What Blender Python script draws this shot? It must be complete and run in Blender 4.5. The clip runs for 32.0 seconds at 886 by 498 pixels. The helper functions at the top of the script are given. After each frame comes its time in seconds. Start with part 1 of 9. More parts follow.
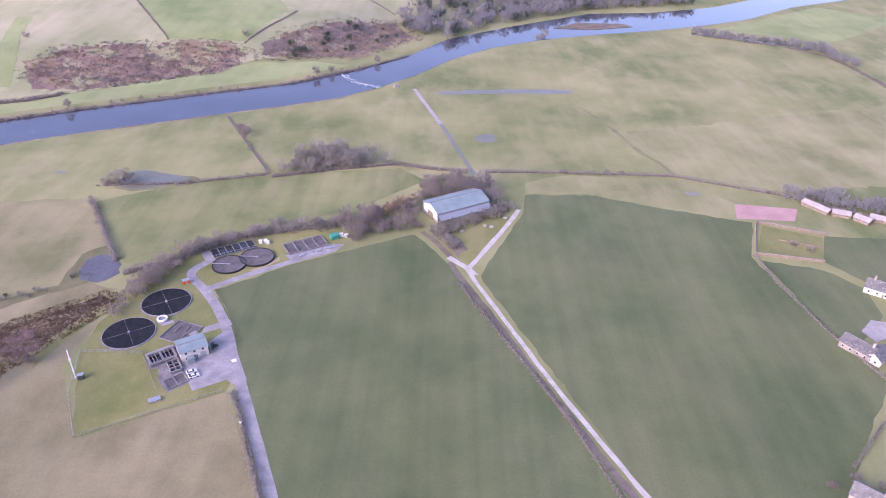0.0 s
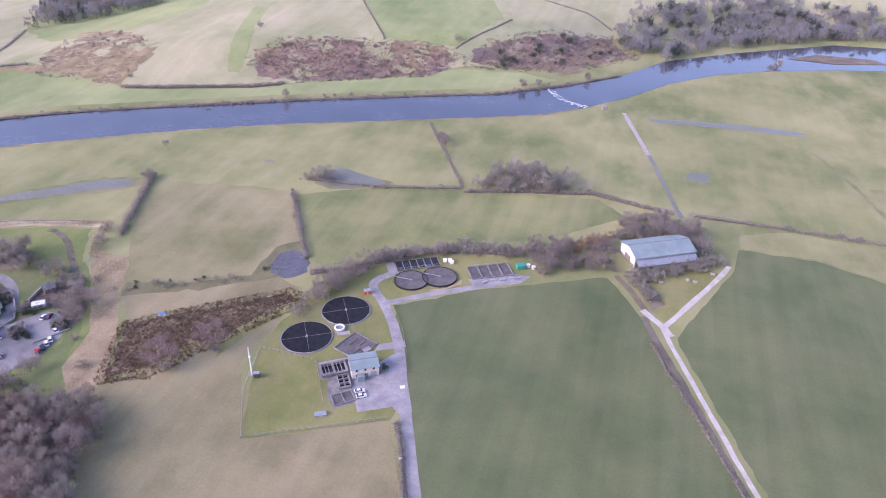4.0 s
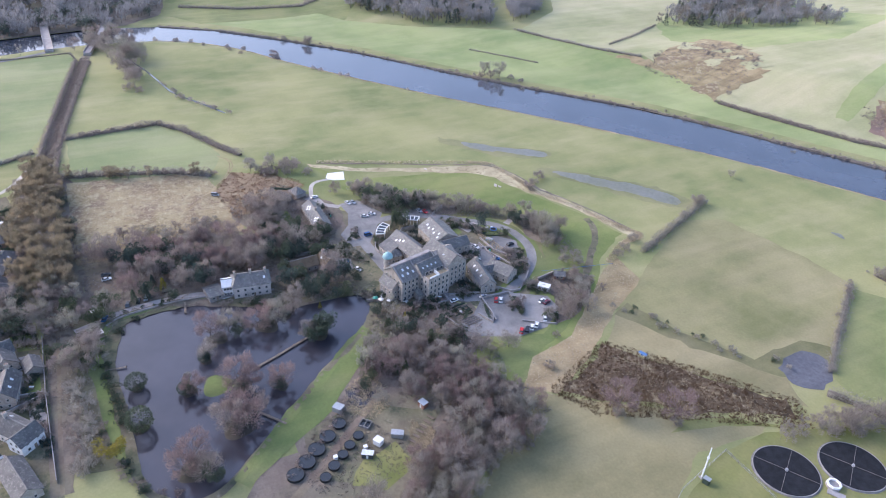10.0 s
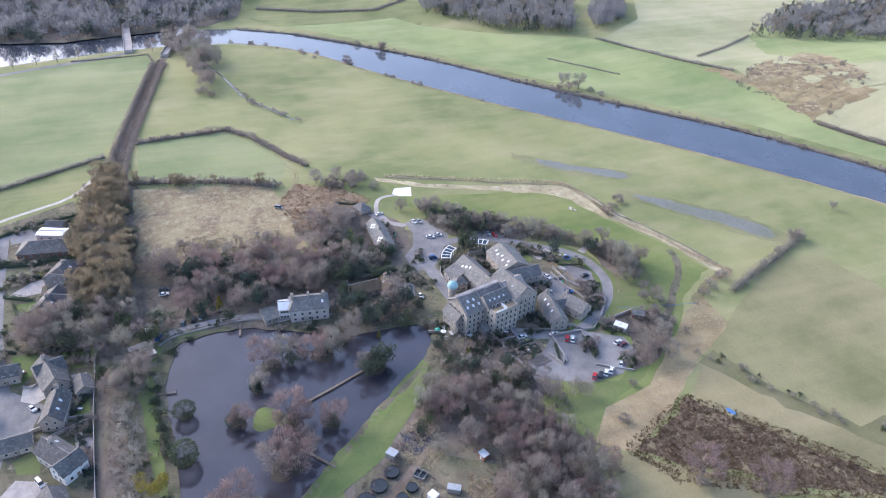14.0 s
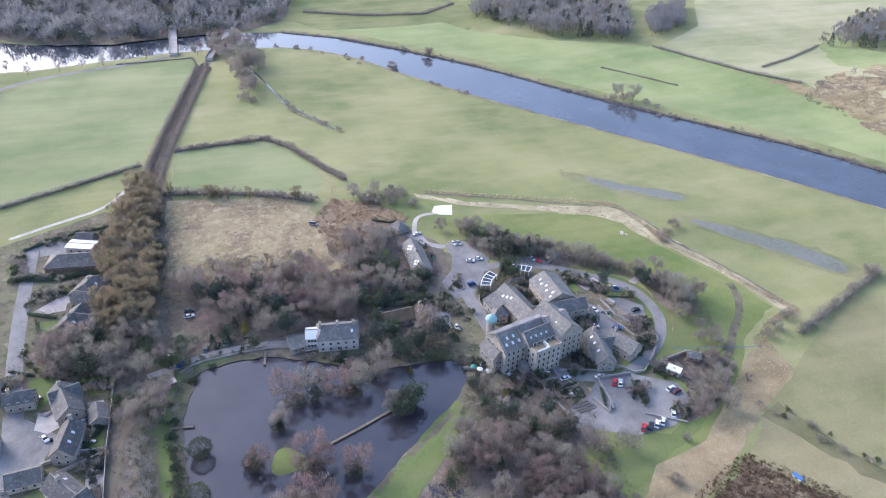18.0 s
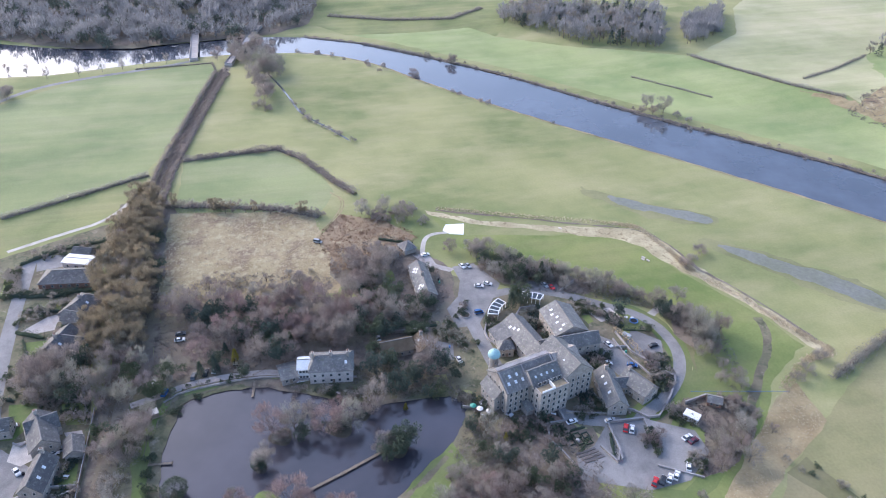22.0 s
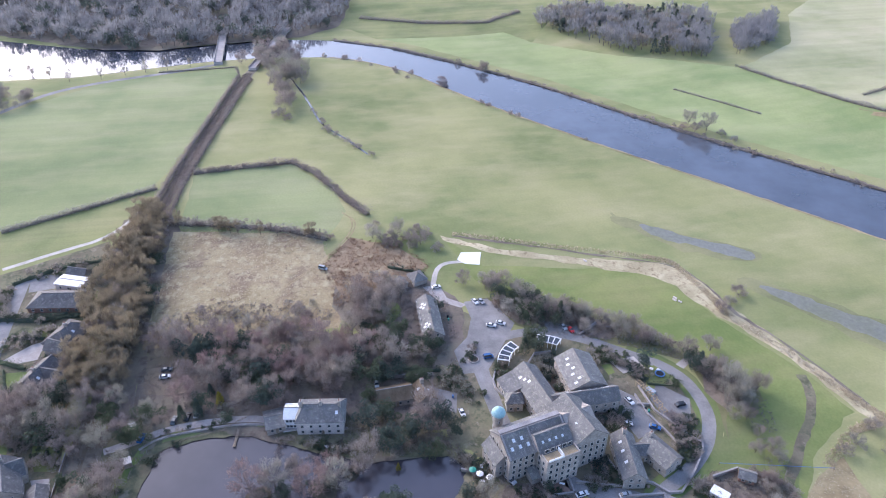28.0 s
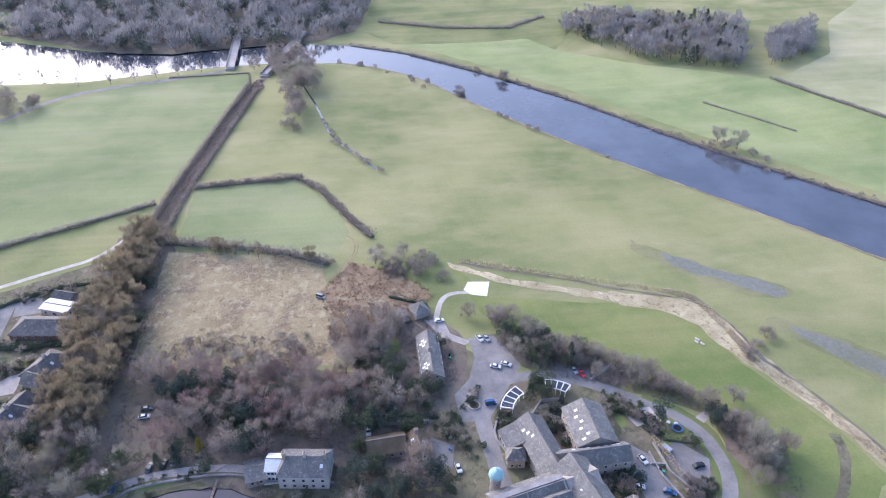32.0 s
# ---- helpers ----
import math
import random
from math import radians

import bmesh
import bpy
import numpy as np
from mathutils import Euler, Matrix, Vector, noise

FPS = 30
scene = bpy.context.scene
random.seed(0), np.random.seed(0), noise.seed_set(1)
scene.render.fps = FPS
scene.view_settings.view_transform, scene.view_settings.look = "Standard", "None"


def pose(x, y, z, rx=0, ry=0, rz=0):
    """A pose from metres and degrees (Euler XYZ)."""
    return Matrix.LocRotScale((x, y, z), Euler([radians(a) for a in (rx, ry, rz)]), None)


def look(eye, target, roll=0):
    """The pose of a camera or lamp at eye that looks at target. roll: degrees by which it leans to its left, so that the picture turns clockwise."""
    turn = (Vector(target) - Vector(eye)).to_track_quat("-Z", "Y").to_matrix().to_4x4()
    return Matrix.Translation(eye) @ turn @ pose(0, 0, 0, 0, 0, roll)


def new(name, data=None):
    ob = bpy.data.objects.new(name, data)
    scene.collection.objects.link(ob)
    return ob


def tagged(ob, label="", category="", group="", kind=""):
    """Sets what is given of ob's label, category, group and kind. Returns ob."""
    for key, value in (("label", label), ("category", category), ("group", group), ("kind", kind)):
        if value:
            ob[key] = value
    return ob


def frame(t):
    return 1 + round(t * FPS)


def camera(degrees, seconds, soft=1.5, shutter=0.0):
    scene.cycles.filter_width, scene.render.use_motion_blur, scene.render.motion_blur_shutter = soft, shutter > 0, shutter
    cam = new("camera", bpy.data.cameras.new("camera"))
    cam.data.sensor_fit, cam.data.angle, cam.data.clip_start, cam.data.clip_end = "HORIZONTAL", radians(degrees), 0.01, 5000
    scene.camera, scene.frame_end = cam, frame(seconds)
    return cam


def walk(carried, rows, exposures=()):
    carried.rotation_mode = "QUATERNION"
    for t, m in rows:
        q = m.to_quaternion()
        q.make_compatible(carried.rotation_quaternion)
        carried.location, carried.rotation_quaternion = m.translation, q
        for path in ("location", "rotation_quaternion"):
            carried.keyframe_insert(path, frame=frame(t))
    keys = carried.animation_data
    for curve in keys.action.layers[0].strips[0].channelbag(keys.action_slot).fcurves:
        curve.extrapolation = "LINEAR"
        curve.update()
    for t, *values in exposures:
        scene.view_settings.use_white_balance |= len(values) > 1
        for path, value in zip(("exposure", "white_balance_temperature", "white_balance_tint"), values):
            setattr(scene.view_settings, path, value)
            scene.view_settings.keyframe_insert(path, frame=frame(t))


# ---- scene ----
cam = camera(64.2, 32.0, 1.0)
PATH = [
    (0, (0.0, 0.0, 200.003), (0.0, 1.71, 198.965), 1.3),
    (0.5, (-1.605, 3.81, 200.234), (-1.703, 5.517, 199.196), 1.5),
    (1, (-3.376, 7.464, 200.279), (-3.528, 9.167, 199.242), 1.5),
    (1.5, (-4.999, 11.016, 200.264), (-5.244, 12.707, 199.225), 1.6),
    (2, (-6.552, 14.186, 200.225), (-6.829, 15.873, 199.187), 1.6),
    (2.5, (-8.251, 17.359, 200.283), (-8.55, 19.042, 199.246), 1.6),
    (4.5, (-14.926, 29.972, 200.479), (-15.433, 31.604, 199.439), 1.7),
    (5, (-16.682, 32.975, 200.171), (-17.235, 34.592, 199.132), 1.8),
    (5.5, (-18.622, 36.085, 199.619), (-19.363, 37.623, 198.578), 2.0),
    (6, (-20.713, 39.359, 198.931), (-21.528, 40.859, 197.89), 2.0),
    (6.5, (-23.111, 42.811, 198.022), (-24.042, 44.24, 196.979), 2.0),
    (7, (-25.767, 45.814, 197.223), (-26.758, 47.203, 196.179), 2.1),
    (7.5, (-28.623, 47.895, 196.68), (-29.638, 49.267, 195.638), 2.1),
    (8, (-31.749, 49.907, 196.254), (-32.811, 51.242, 195.21), 2.1),
    (8.5, (-34.768, 52.492, 195.752), (-35.948, 53.721, 194.704), 2.5),
    (9, (-37.866, 54.566, 195.383), (-39.077, 55.764, 194.335), 2.4),
    (9.5, (-41.174, 56.364, 195.225), (-42.581, 57.311, 194.165), 2.8),
    (10, (-44.109, 58.25, 194.997), (-45.611, 59.031, 193.932), 3.0),
    (10.5, (-47.222, 59.642, 194.808), (-48.744, 60.377, 193.74), 2.9),
    (11, (-50.262, 60.715, 194.767), (-51.794, 61.428, 193.696), 2.7),
    (11.5, (-53.157, 61.604, 194.758), (-54.697, 62.299, 193.688), 2.6),
    (12, (-55.991, 62.681, 194.701), (-57.538, 63.36, 193.63), 2.5),
    (12.5, (-58.863, 63.891, 194.572), (-60.417, 64.552, 193.502), 2.5),
    (13, (-61.817, 65.056, 194.439), (-63.378, 65.701, 193.368), 2.4),
    (13.5, (-64.724, 66.219, 194.283), (-66.292, 66.846, 193.211), 2.4),
    (14, (-67.732, 67.287, 194.236), (-69.307, 67.898, 193.164), 2.3),
    (14.5, (-70.666, 68.43, 194.287), (-72.246, 69.023, 193.214), 2.3),
    (16.5, (-82.022, 73.334, 193.931), (-83.622, 73.869, 192.856), 2.0),
    (17, (-84.805, 74.69, 193.864), (-86.408, 75.21, 192.788), 2.0),
    (17.5, (-87.651, 76.124, 193.749), (-89.258, 76.628, 192.671), 2.0),
    (18, (-90.291, 77.743, 193.512), (-91.904, 78.232, 192.434), 1.7),
    (18.5, (-92.462, 79.835, 193.141), (-94.08, 80.314, 192.068), 1.5),
    (19, (-94.489, 81.986, 192.893), (-96.109, 82.459, 191.821), 1.7),
    (19.5, (-96.579, 84.354, 192.935), (-98.201, 84.817, 191.861), 1.8),
    (20, (-98.678, 86.756, 192.941), (-100.303, 87.206, 191.865), 1.8),
    (20.5, (-101.026, 89.049, 192.804), (-102.654, 89.484, 191.727), 1.7),
    (21, (-103.443, 91.22, 192.787), (-105.074, 91.641, 191.708), 1.6),
    (21.5, (-105.616, 93.284, 192.92), (-107.248, 93.692, 191.84), 1.4),
    (22, (-107.95, 95.702, 192.975), (-109.587, 96.097, 191.896), 1.2),
    (22.5, (-109.896, 98.401, 192.913), (-111.537, 98.789, 191.839), 1.1),
    (23, (-111.499, 101.031, 192.913), (-113.14, 101.415, 191.837), 1.3),
    (23.5, (-113.069, 103.175, 193.153), (-114.711, 103.552, 192.075), 1.6),
    (24, (-115.063, 104.628, 193.275), (-116.705, 104.991, 192.193), 1.6),
    (24.5, (-117.432, 105.567, 193.052), (-119.074, 105.918, 191.965), 1.5),
    (25, (-119.906, 106.451, 192.917), (-121.549, 106.789, 191.827), 1.3),
    (25.5, (-122.417, 107.49, 193.012), (-124.061, 107.818, 191.921), 1.1),
    (27.5, (-132.836, 113.639, 193.548), (-134.486, 113.927, 192.456), 0.8),
    (28, (-135.669, 115.239, 193.588), (-137.321, 115.518, 192.496), 0.8),
    (28.5, (-138.502, 116.701, 193.723), (-140.155, 116.971, 192.629), 0.8),
    (29, (-141.436, 118.193, 193.927), (-143.089, 118.454, 192.833), 0.8),
    (29.5, (-144.419, 119.792, 194.374), (-146.072, 120.043, 193.277), 0.9),
    (30, (-147.358, 121.332, 194.744), (-149.012, 121.574, 193.645), 0.8),
    (30.5, (-150.385, 122.87, 194.976), (-152.038, 123.104, 193.876), 0.8),
    (31, (-153.494, 124.419, 195.139), (-155.148, 124.644, 194.038), 0.8),
    (31.5, (-156.722, 126.151, 195.089), (-158.377, 126.367, 193.987), 0.8),
    (32, (-160.01, 128.238, 194.971), (-161.666, 128.444, 193.869), 0.6),
]
walk(cam, [(t, look(eye, target, roll)) for t, eye, target, roll in PATH], [(0, 1.28, 5960, 46), (6, 1.23, 5970, 35), (10, 1.28, 5930, 20), (20, 1.36, 5890, 17), (32, 1.35, 5810, 22)])

# ---- light ----
world = bpy.data.worlds.new("sky")
scene.world = world
world.use_nodes = True
wn = world.node_tree.nodes
sky = wn.new("ShaderNodeTexSky")
sky.sky_type, sky.sun_disc = "NISHITA", False
sky.sun_elevation, sky.sun_rotation = radians(28), radians(233)
sky.air_density, sky.dust_density, sky.ozone_density = 1.0, 2.0, 1.0
world.node_tree.links.new(sky.outputs[0], wn["Background"].inputs[0])
wn["Background"].inputs[1].default_value = 0.15
sun = new("sun", bpy.data.lights.new("sun", "SUN"))
sun.data.energy, sun.data.angle, sun.data.color = 1.0, radians(35), (1.0, 0.95, 0.88)
sun.matrix_world = look((0, 0, 300), (240, 180, 300 - 300 * math.tan(radians(28))))


# ---- materials ----
def ramp(nodes, stops):
    node = nodes.new("ShaderNodeValToRGB")
    node.color_ramp.elements[0].position, node.color_ramp.elements[0].color = stops[0][0], (*stops[0][1], 1)
    node.color_ramp.elements[1].position, node.color_ramp.elements[1].color = stops[-1][0], (*stops[-1][1], 1)
    for at, colour in stops[1:-1]:
        node.color_ramp.elements.new(at).color = (*colour, 1)
    return node


def noise_node(m, scale, detail=4.0, rough=0.6, space="Object", stretch=None, turn=0.0):
    nodes, links = m.node_tree.nodes, m.node_tree.links
    tex = nodes.new("ShaderNodeTexNoise")
    tex.inputs["Scale"].default_value, tex.inputs["Detail"].default_value, tex.inputs["Roughness"].default_value = scale, detail, rough
    coord = nodes.new("ShaderNodeTexCoord")
    if stretch:
        mapping = nodes.new("ShaderNodeMapping")
        mapping.inputs["Scale"].default_value = stretch
        mapping.inputs["Rotation"].default_value = (0, 0, radians(turn))
        links.new(coord.outputs[space], mapping.inputs[0])
        links.new(mapping.outputs[0], tex.inputs["Vector"])
    else:
        links.new(coord.outputs[space], tex.inputs["Vector"])
    return tex


def material(name, rough=0.9, metal=0.0):
    m = bpy.data.materials.new(name)
    m.use_nodes = True
    b = m.node_tree.nodes["Principled BSDF"]
    b.inputs["Roughness"].default_value, b.inputs["Metallic"].default_value = rough, metal
    b.inputs["Specular IOR Level"].default_value = 0.3
    return m, b


def mixed(m, a, b, fac, blend="MIX"):
    """A colour mix of two sockets or colours."""
    node = m.node_tree.nodes.new("ShaderNodeMix")
    node.data_type, node.blend_type = "RGBA", blend
    for at, value in ((6, a), (7, b), (0, fac)):
        if isinstance(value, (int, float)):
            node.inputs[at].default_value = value
        elif isinstance(value, tuple):
            node.inputs[at].default_value = (*value, 1)
        else:
            m.node_tree.links.new(value, node.inputs[at])
    return node.outputs[2]


def bump(m, b, tex, strength, distance):
    node = m.node_tree.nodes.new("ShaderNodeBump")
    node.inputs["Strength"].default_value, node.inputs["Distance"].default_value = strength, distance
    m.node_tree.links.new(tex, node.inputs["Height"])
    m.node_tree.links.new(node.outputs[0], b.inputs["Normal"])


def grass(name, dark, light, tint, stripes=0.0, turn=0.0, broad=0.012, patch=0.5, grain=0.45, spots=()):
    """Turf: broad drifts, mid tufts and fine grain; stripes run the way a mower or roller went."""
    m, b = material(name, 0.95)
    links, nodes = m.node_tree.links, m.node_tree.nodes
    big = noise_node(m, broad, 6, 0.6)
    mid = noise_node(m, 0.05, 4, 0.55, stretch=(1.0, 0.45, 1.0), turn=turn + 30)
    fine = noise_node(m, 0.9, 4, 0.65)
    r1 = ramp(nodes, [(0.36, dark), (0.62, light)])
    links.new(big.outputs[0], r1.inputs[0])
    r2 = ramp(nodes, [(0.45, (0, 0, 0)), (0.72, (1, 1, 1))])
    links.new(mid.outputs[0], r2.inputs[0])
    scaled = nodes.new("ShaderNodeMath")
    scaled.operation, scaled.inputs[1].default_value = "MULTIPLY", patch
    links.new(r2.outputs[0], scaled.inputs[0])
    colour = mixed(m, r1.outputs[0], tint, scaled.outputs[0])
    drift = noise_node(m, 0.011, 2, 0.45, stretch=(1.0, 0.28, 1.0), turn=turn - 55)
    r5 = ramp(nodes, [(0.36, (0.84, 0.87, 0.80)), (0.64, (1.12, 1.09, 1.10))])
    links.new(drift.outputs[0], r5.inputs[0])
    colour = mixed(m, colour, r5.outputs[0], 0.65, "MULTIPLY")
    for spot, scale, low, high in spots:
        blot = ramp(nodes, [(low, (0, 0, 0)), (high, (0.9, 0.9, 0.9))])
        links.new(noise_node(m, scale, 6, 0.65).outputs[0], blot.inputs[0])
        colour = mixed(m, colour, spot, blot.outputs[0])
    r3 = ramp(nodes, [(0.28, (0.78, 0.78, 0.78)), (0.72, (1.18, 1.18, 1.18))])
    links.new(fine.outputs[0], r3.inputs[0])
    colour = mixed(m, colour, r3.outputs[0], grain, "MULTIPLY")
    if stripes:
        lines = noise_node(m, 1.0, 3, 0.5, stretch=(0.16, 0.004, 0.05), turn=turn)
        r4 = ramp(nodes, [(0.38, (0.8, 0.82, 0.8)), (0.62, (1.15, 1.14, 1.1))])
        links.new(lines.outputs[0], r4.inputs[0])
        colour = mixed(m, colour, r4.outputs[0], stripes, "MULTIPLY")
    links.new(colour, b.inputs["Base Color"])
    bump(m, b, fine.outputs[0], 0.5, 0.15)
    return m


def rough_surface(name, a, c, scale=0.5, rough=0.9, random_hue=0.0, grain=3.0, metal=0.0, relief=0.3, depth=0.03, stretch=None):
    """Two tones mixed by a broad and a fine noise, with light relief; random_hue varies it from piece to piece."""
    m, b = material(name, rough, metal)
    links, nodes = m.node_tree.links, m.node_tree.nodes
    big, fine = noise_node(m, scale, 5, 0.65, stretch=stretch), noise_node(m, grain, 4, 0.7)
    r = ramp(nodes, [(0.35, a), (0.65, c)])
    links.new(big.outputs[0], r.inputs[0])
    r3 = ramp(nodes, [(0.3, (0.6, 0.6, 0.6)), (0.7, (1.3, 1.3, 1.3))])
    links.new(fine.outputs[0], r3.inputs[0])
    colour = mixed(m, r.outputs[0], r3.outputs[0], 0.5, "MULTIPLY")
    if random_hue:
        info = nodes.new("ShaderNodeObjectInfo")
        rr = ramp(nodes, [(0.0, (1 - random_hue, 1 - random_hue, 1 - random_hue)), (1.0, (1 + random_hue, 1 + random_hue * 0.9, 1 + random_hue * 0.8))])
        links.new(info.outputs["Random"], rr.inputs[0])
        colour = mixed(m, colour, rr.outputs[0], 1.0, "MULTIPLY")
    links.new(colour, b.inputs["Base Color"])
    bump(m, b, fine.outputs[0], relief, depth)
    return m


def leafy(name, stops):
    """Twigs or leaves: each tree takes its own tone, each spray varies a little."""
    m, b = material(name, 0.95)
    links, nodes = m.node_tree.links, m.node_tree.nodes
    info, geo = nodes.new("ShaderNodeObjectInfo"), nodes.new("ShaderNodeNewGeometry")
    r = ramp(nodes, stops)
    links.new(info.outputs["Random"], r.inputs[0])
    v = ramp(nodes, [(0.0, (0.78, 0.78, 0.78)), (1.0, (1.2, 1.2, 1.2))])
    links.new(geo.outputs["Random Per Island"], v.inputs[0])
    colour = mixed(m, r.outputs[0], v.outputs[0], 1.0, "MULTIPLY")
    links.new(colour, b.inputs["Base Color"])
    b.inputs["Specular IOR Level"].default_value = 0.1
    thin, blend = nodes.new("ShaderNodeBsdfTranslucent"), nodes.new("ShaderNodeMixShader")
    links.new(colour, thin.inputs[0])
    blend.inputs[0].default_value = 0.4
    links.new(b.outputs[0], blend.inputs[1])
    links.new(thin.outputs[0], blend.inputs[2])
    links.new(blend.outputs[0], nodes["Material Output"].inputs[0])
    return m


def water_material(name, colour, rough, wave, scale):
    m, b = material(name, rough)
    links, nodes = m.node_tree.links, m.node_tree.nodes
    silt = noise_node(m, 0.03, 4, 0.6)
    r = ramp(nodes, [(0.35, colour), (0.7, tuple(1.6 * c for c in colour))])
    links.new(silt.outputs[0], r.inputs[0])
    links.new(r.outputs[0], b.inputs["Base Color"])
    b.inputs["IOR"].default_value, b.inputs["Specular IOR Level"].default_value = 1.45, 1.0
    ripples = noise_node(m, scale, 5, 0.65)
    bump(m, b, ripples.outputs[0], wave, 0.2)
    return m


MEADOW = grass("meadow_turf", (0.165, 0.195, 0.075), (0.33, 0.318, 0.15), (0.385, 0.345, 0.192), 0.12, 40, 0.009, 0.6)
PASTURE = grass("pasture_turf", (0.158, 0.187, 0.074), (0.262, 0.268, 0.116), (0.30, 0.28, 0.146), 0.3, 20, 0.02, 0.6)
CROP = grass("crop_turf", (0.098, 0.13, 0.058), (0.15, 0.172, 0.08), (0.19, 0.183, 0.102), 0.3, -25, 0.018, 0.4)
LAWN = grass("lawn_turf", (0.14, 0.185, 0.058), (0.225, 0.25, 0.088), (0.26, 0.24, 0.115), 0.2, 60, 0.03, 0.6)
GREENSWARD = grass("lush_turf", (0.105, 0.15, 0.05), (0.175, 0.21, 0.075), (0.205, 0.20, 0.10), 0.2, 60, 0.05, 0.6)
SHEEPTURF = grass("grazed_turf", (0.185, 0.225, 0.10), (0.27, 0.295, 0.14), (0.315, 0.31, 0.175), 0.2, 40, 0.014, 0.6)
MUD = grass("wet_mud", (0.05, 0.042, 0.035), (0.085, 0.072, 0.058), (0.075, 0.08, 0.045), 0.0, 0, 0.2, 0.6)
VERGE = grass("verge_turf", (0.165, 0.185, 0.06), (0.26, 0.25, 0.098), (0.285, 0.255, 0.125), 0.15, 10, 0.04, 0.6)
TAN = grass("bleached_grass", (0.205, 0.185, 0.098), (0.312, 0.268, 0.15), (0.34, 0.296, 0.176), 0.25, 15, 0.03, 0.6)
PALEPASTURE = grass("dry_pasture_turf", (0.18, 0.182, 0.082), (0.312, 0.282, 0.148), (0.335, 0.288, 0.172), 0.2, 20, 0.018, 0.6)
GARDEN = grass("garden_ground", (0.13, 0.112, 0.08), (0.20, 0.175, 0.12), (0.16, 0.175, 0.085), 0.0, 0, 0.09, 0.7, 0.7, (((0.085, 0.095, 0.055), 0.16, 0.52, 0.62), ((0.29, 0.25, 0.19), 0.22, 0.58, 0.68)))
WETGRASS = grass("wet_grass", (0.12, 0.125, 0.06), (0.19, 0.18, 0.09), (0.22, 0.195, 0.115), 0.3, 30, 0.05, 0.7)
STRAW = grass("straw_grass", (0.26, 0.20, 0.115), (0.39, 0.315, 0.19), (0.22, 0.165, 0.095), 0.7, 70, 0.08, 0.5, 0.7)
DAMP = grass("damp_meadow_turf", (0.17, 0.18, 0.085), (0.275, 0.262, 0.135), (0.30, 0.28, 0.16), 0.2, 40, 0.03, 0.6)
PALESTRAW = grass("bleached_straw", (0.37, 0.315, 0.20), (0.53, 0.46, 0.31), (0.30, 0.25, 0.15), 0.3, 70, 0.08, 0.7, 0.7, (((0.24, 0.19, 0.115), 0.3, 0.53, 0.63),))
NORTH = grass("riverside_turf", (0.215, 0.27, 0.11), (0.335, 0.37, 0.165), (0.385, 0.38, 0.205), 0.14, 40, 0.012)
PALEMEADOW = grass("pale_meadow_turf", (0.20, 0.212, 0.092), (0.35, 0.33, 0.165), (0.395, 0.35, 0.20), 0.15, 40, 0.012, 0.6)
HILL = grass("hill_turf", (0.285, 0.305, 0.155), (0.42, 0.40, 0.235), (0.47, 0.42, 0.28), 0.2, -10, 0.012, 0.6)
MOOR = grass("moor_grass", (0.275, 0.215, 0.122), (0.40, 0.33, 0.198), (0.25, 0.185, 0.115), 0.2, 0, 0.04, 0.6, 0.8, (((0.20, 0.145, 0.10), 0.05, 0.49, 0.63), ((0.43, 0.37, 0.235), 0.22, 0.5, 0.63), ((0.17, 0.12, 0.085), 0.35, 0.57, 0.67)))
BROWN = grass("brown_rushes", (0.10, 0.072, 0.048), (0.16, 0.115, 0.075), (0.20, 0.15, 0.095), 0.3, 30, 0.06, 0.6, 0.7, (((0.33, 0.27, 0.165), 0.12, 0.55, 0.67), ((0.055, 0.04, 0.03), 0.2, 0.54, 0.66)))
BRACKEN = grass("bracken_slope", (0.20, 0.14, 0.115), (0.31, 0.22, 0.175), (0.36, 0.29, 0.205), 0.0, 0, 0.05, 0.7, 0.6, (((0.40, 0.365, 0.235), 0.05, 0.52, 0.64), ((0.155, 0.115, 0.11), 0.07, 0.54, 0.66)))
RUSSET = grass("russet_growth", (0.20, 0.14, 0.095), (0.32, 0.235, 0.15), (0.38, 0.31, 0.20), 0.0, 0, 0.06, 0.6, 0.6, (((0.15, 0.11, 0.08), 0.12, 0.54, 0.66), ((0.42, 0.36, 0.23), 0.1, 0.56, 0.66)))
BRAMBLED = grass("bramble_growth", (0.15, 0.115, 0.105), (0.23, 0.18, 0.155), (0.27, 0.23, 0.16), 0.0, 0, 0.06, 0.6)
WOODFLOOR = grass("leaf_litter", (0.155, 0.125, 0.105), (0.225, 0.185, 0.15), (0.18, 0.18, 0.11), 0.0, 0, 0.06, 0.6, 0.6, (((0.11, 0.09, 0.075), 0.13, 0.53, 0.65),))
EARTH = grass("bare_earth", (0.15, 0.115, 0.09), (0.24, 0.19, 0.145), (0.19, 0.19, 0.11), 0.0, 0, 0.1, 0.6)
RIVERWATER = water_material("river_water", (0.052, 0.057, 0.07), 0.04, 0.06, 0.5)
PONDWATER = water_material("pond_water", (0.034, 0.032, 0.04), 0.02, 0.008, 0.5)
PUDDLE = rough_surface("flood_water", (0.165, 0.168, 0.108), (0.205, 0.203, 0.17), 0.05, 0.3, 0.0, 0.5, 0.0, 0.1, 0.05)
POOL = rough_surface("shallow_pool", (0.10, 0.098, 0.11), (0.15, 0.148, 0.16), 0.05, 0.2, 0.0, 0.5, 0.0, 0.1, 0.05)
TRACK = rough_surface("pale_stone_track", (0.42, 0.38, 0.33), (0.58, 0.54, 0.48), 0.2)
TARMAC = rough_surface("worn_tarmac", (0.18, 0.174, 0.172), (0.30, 0.288, 0.28), 0.08)
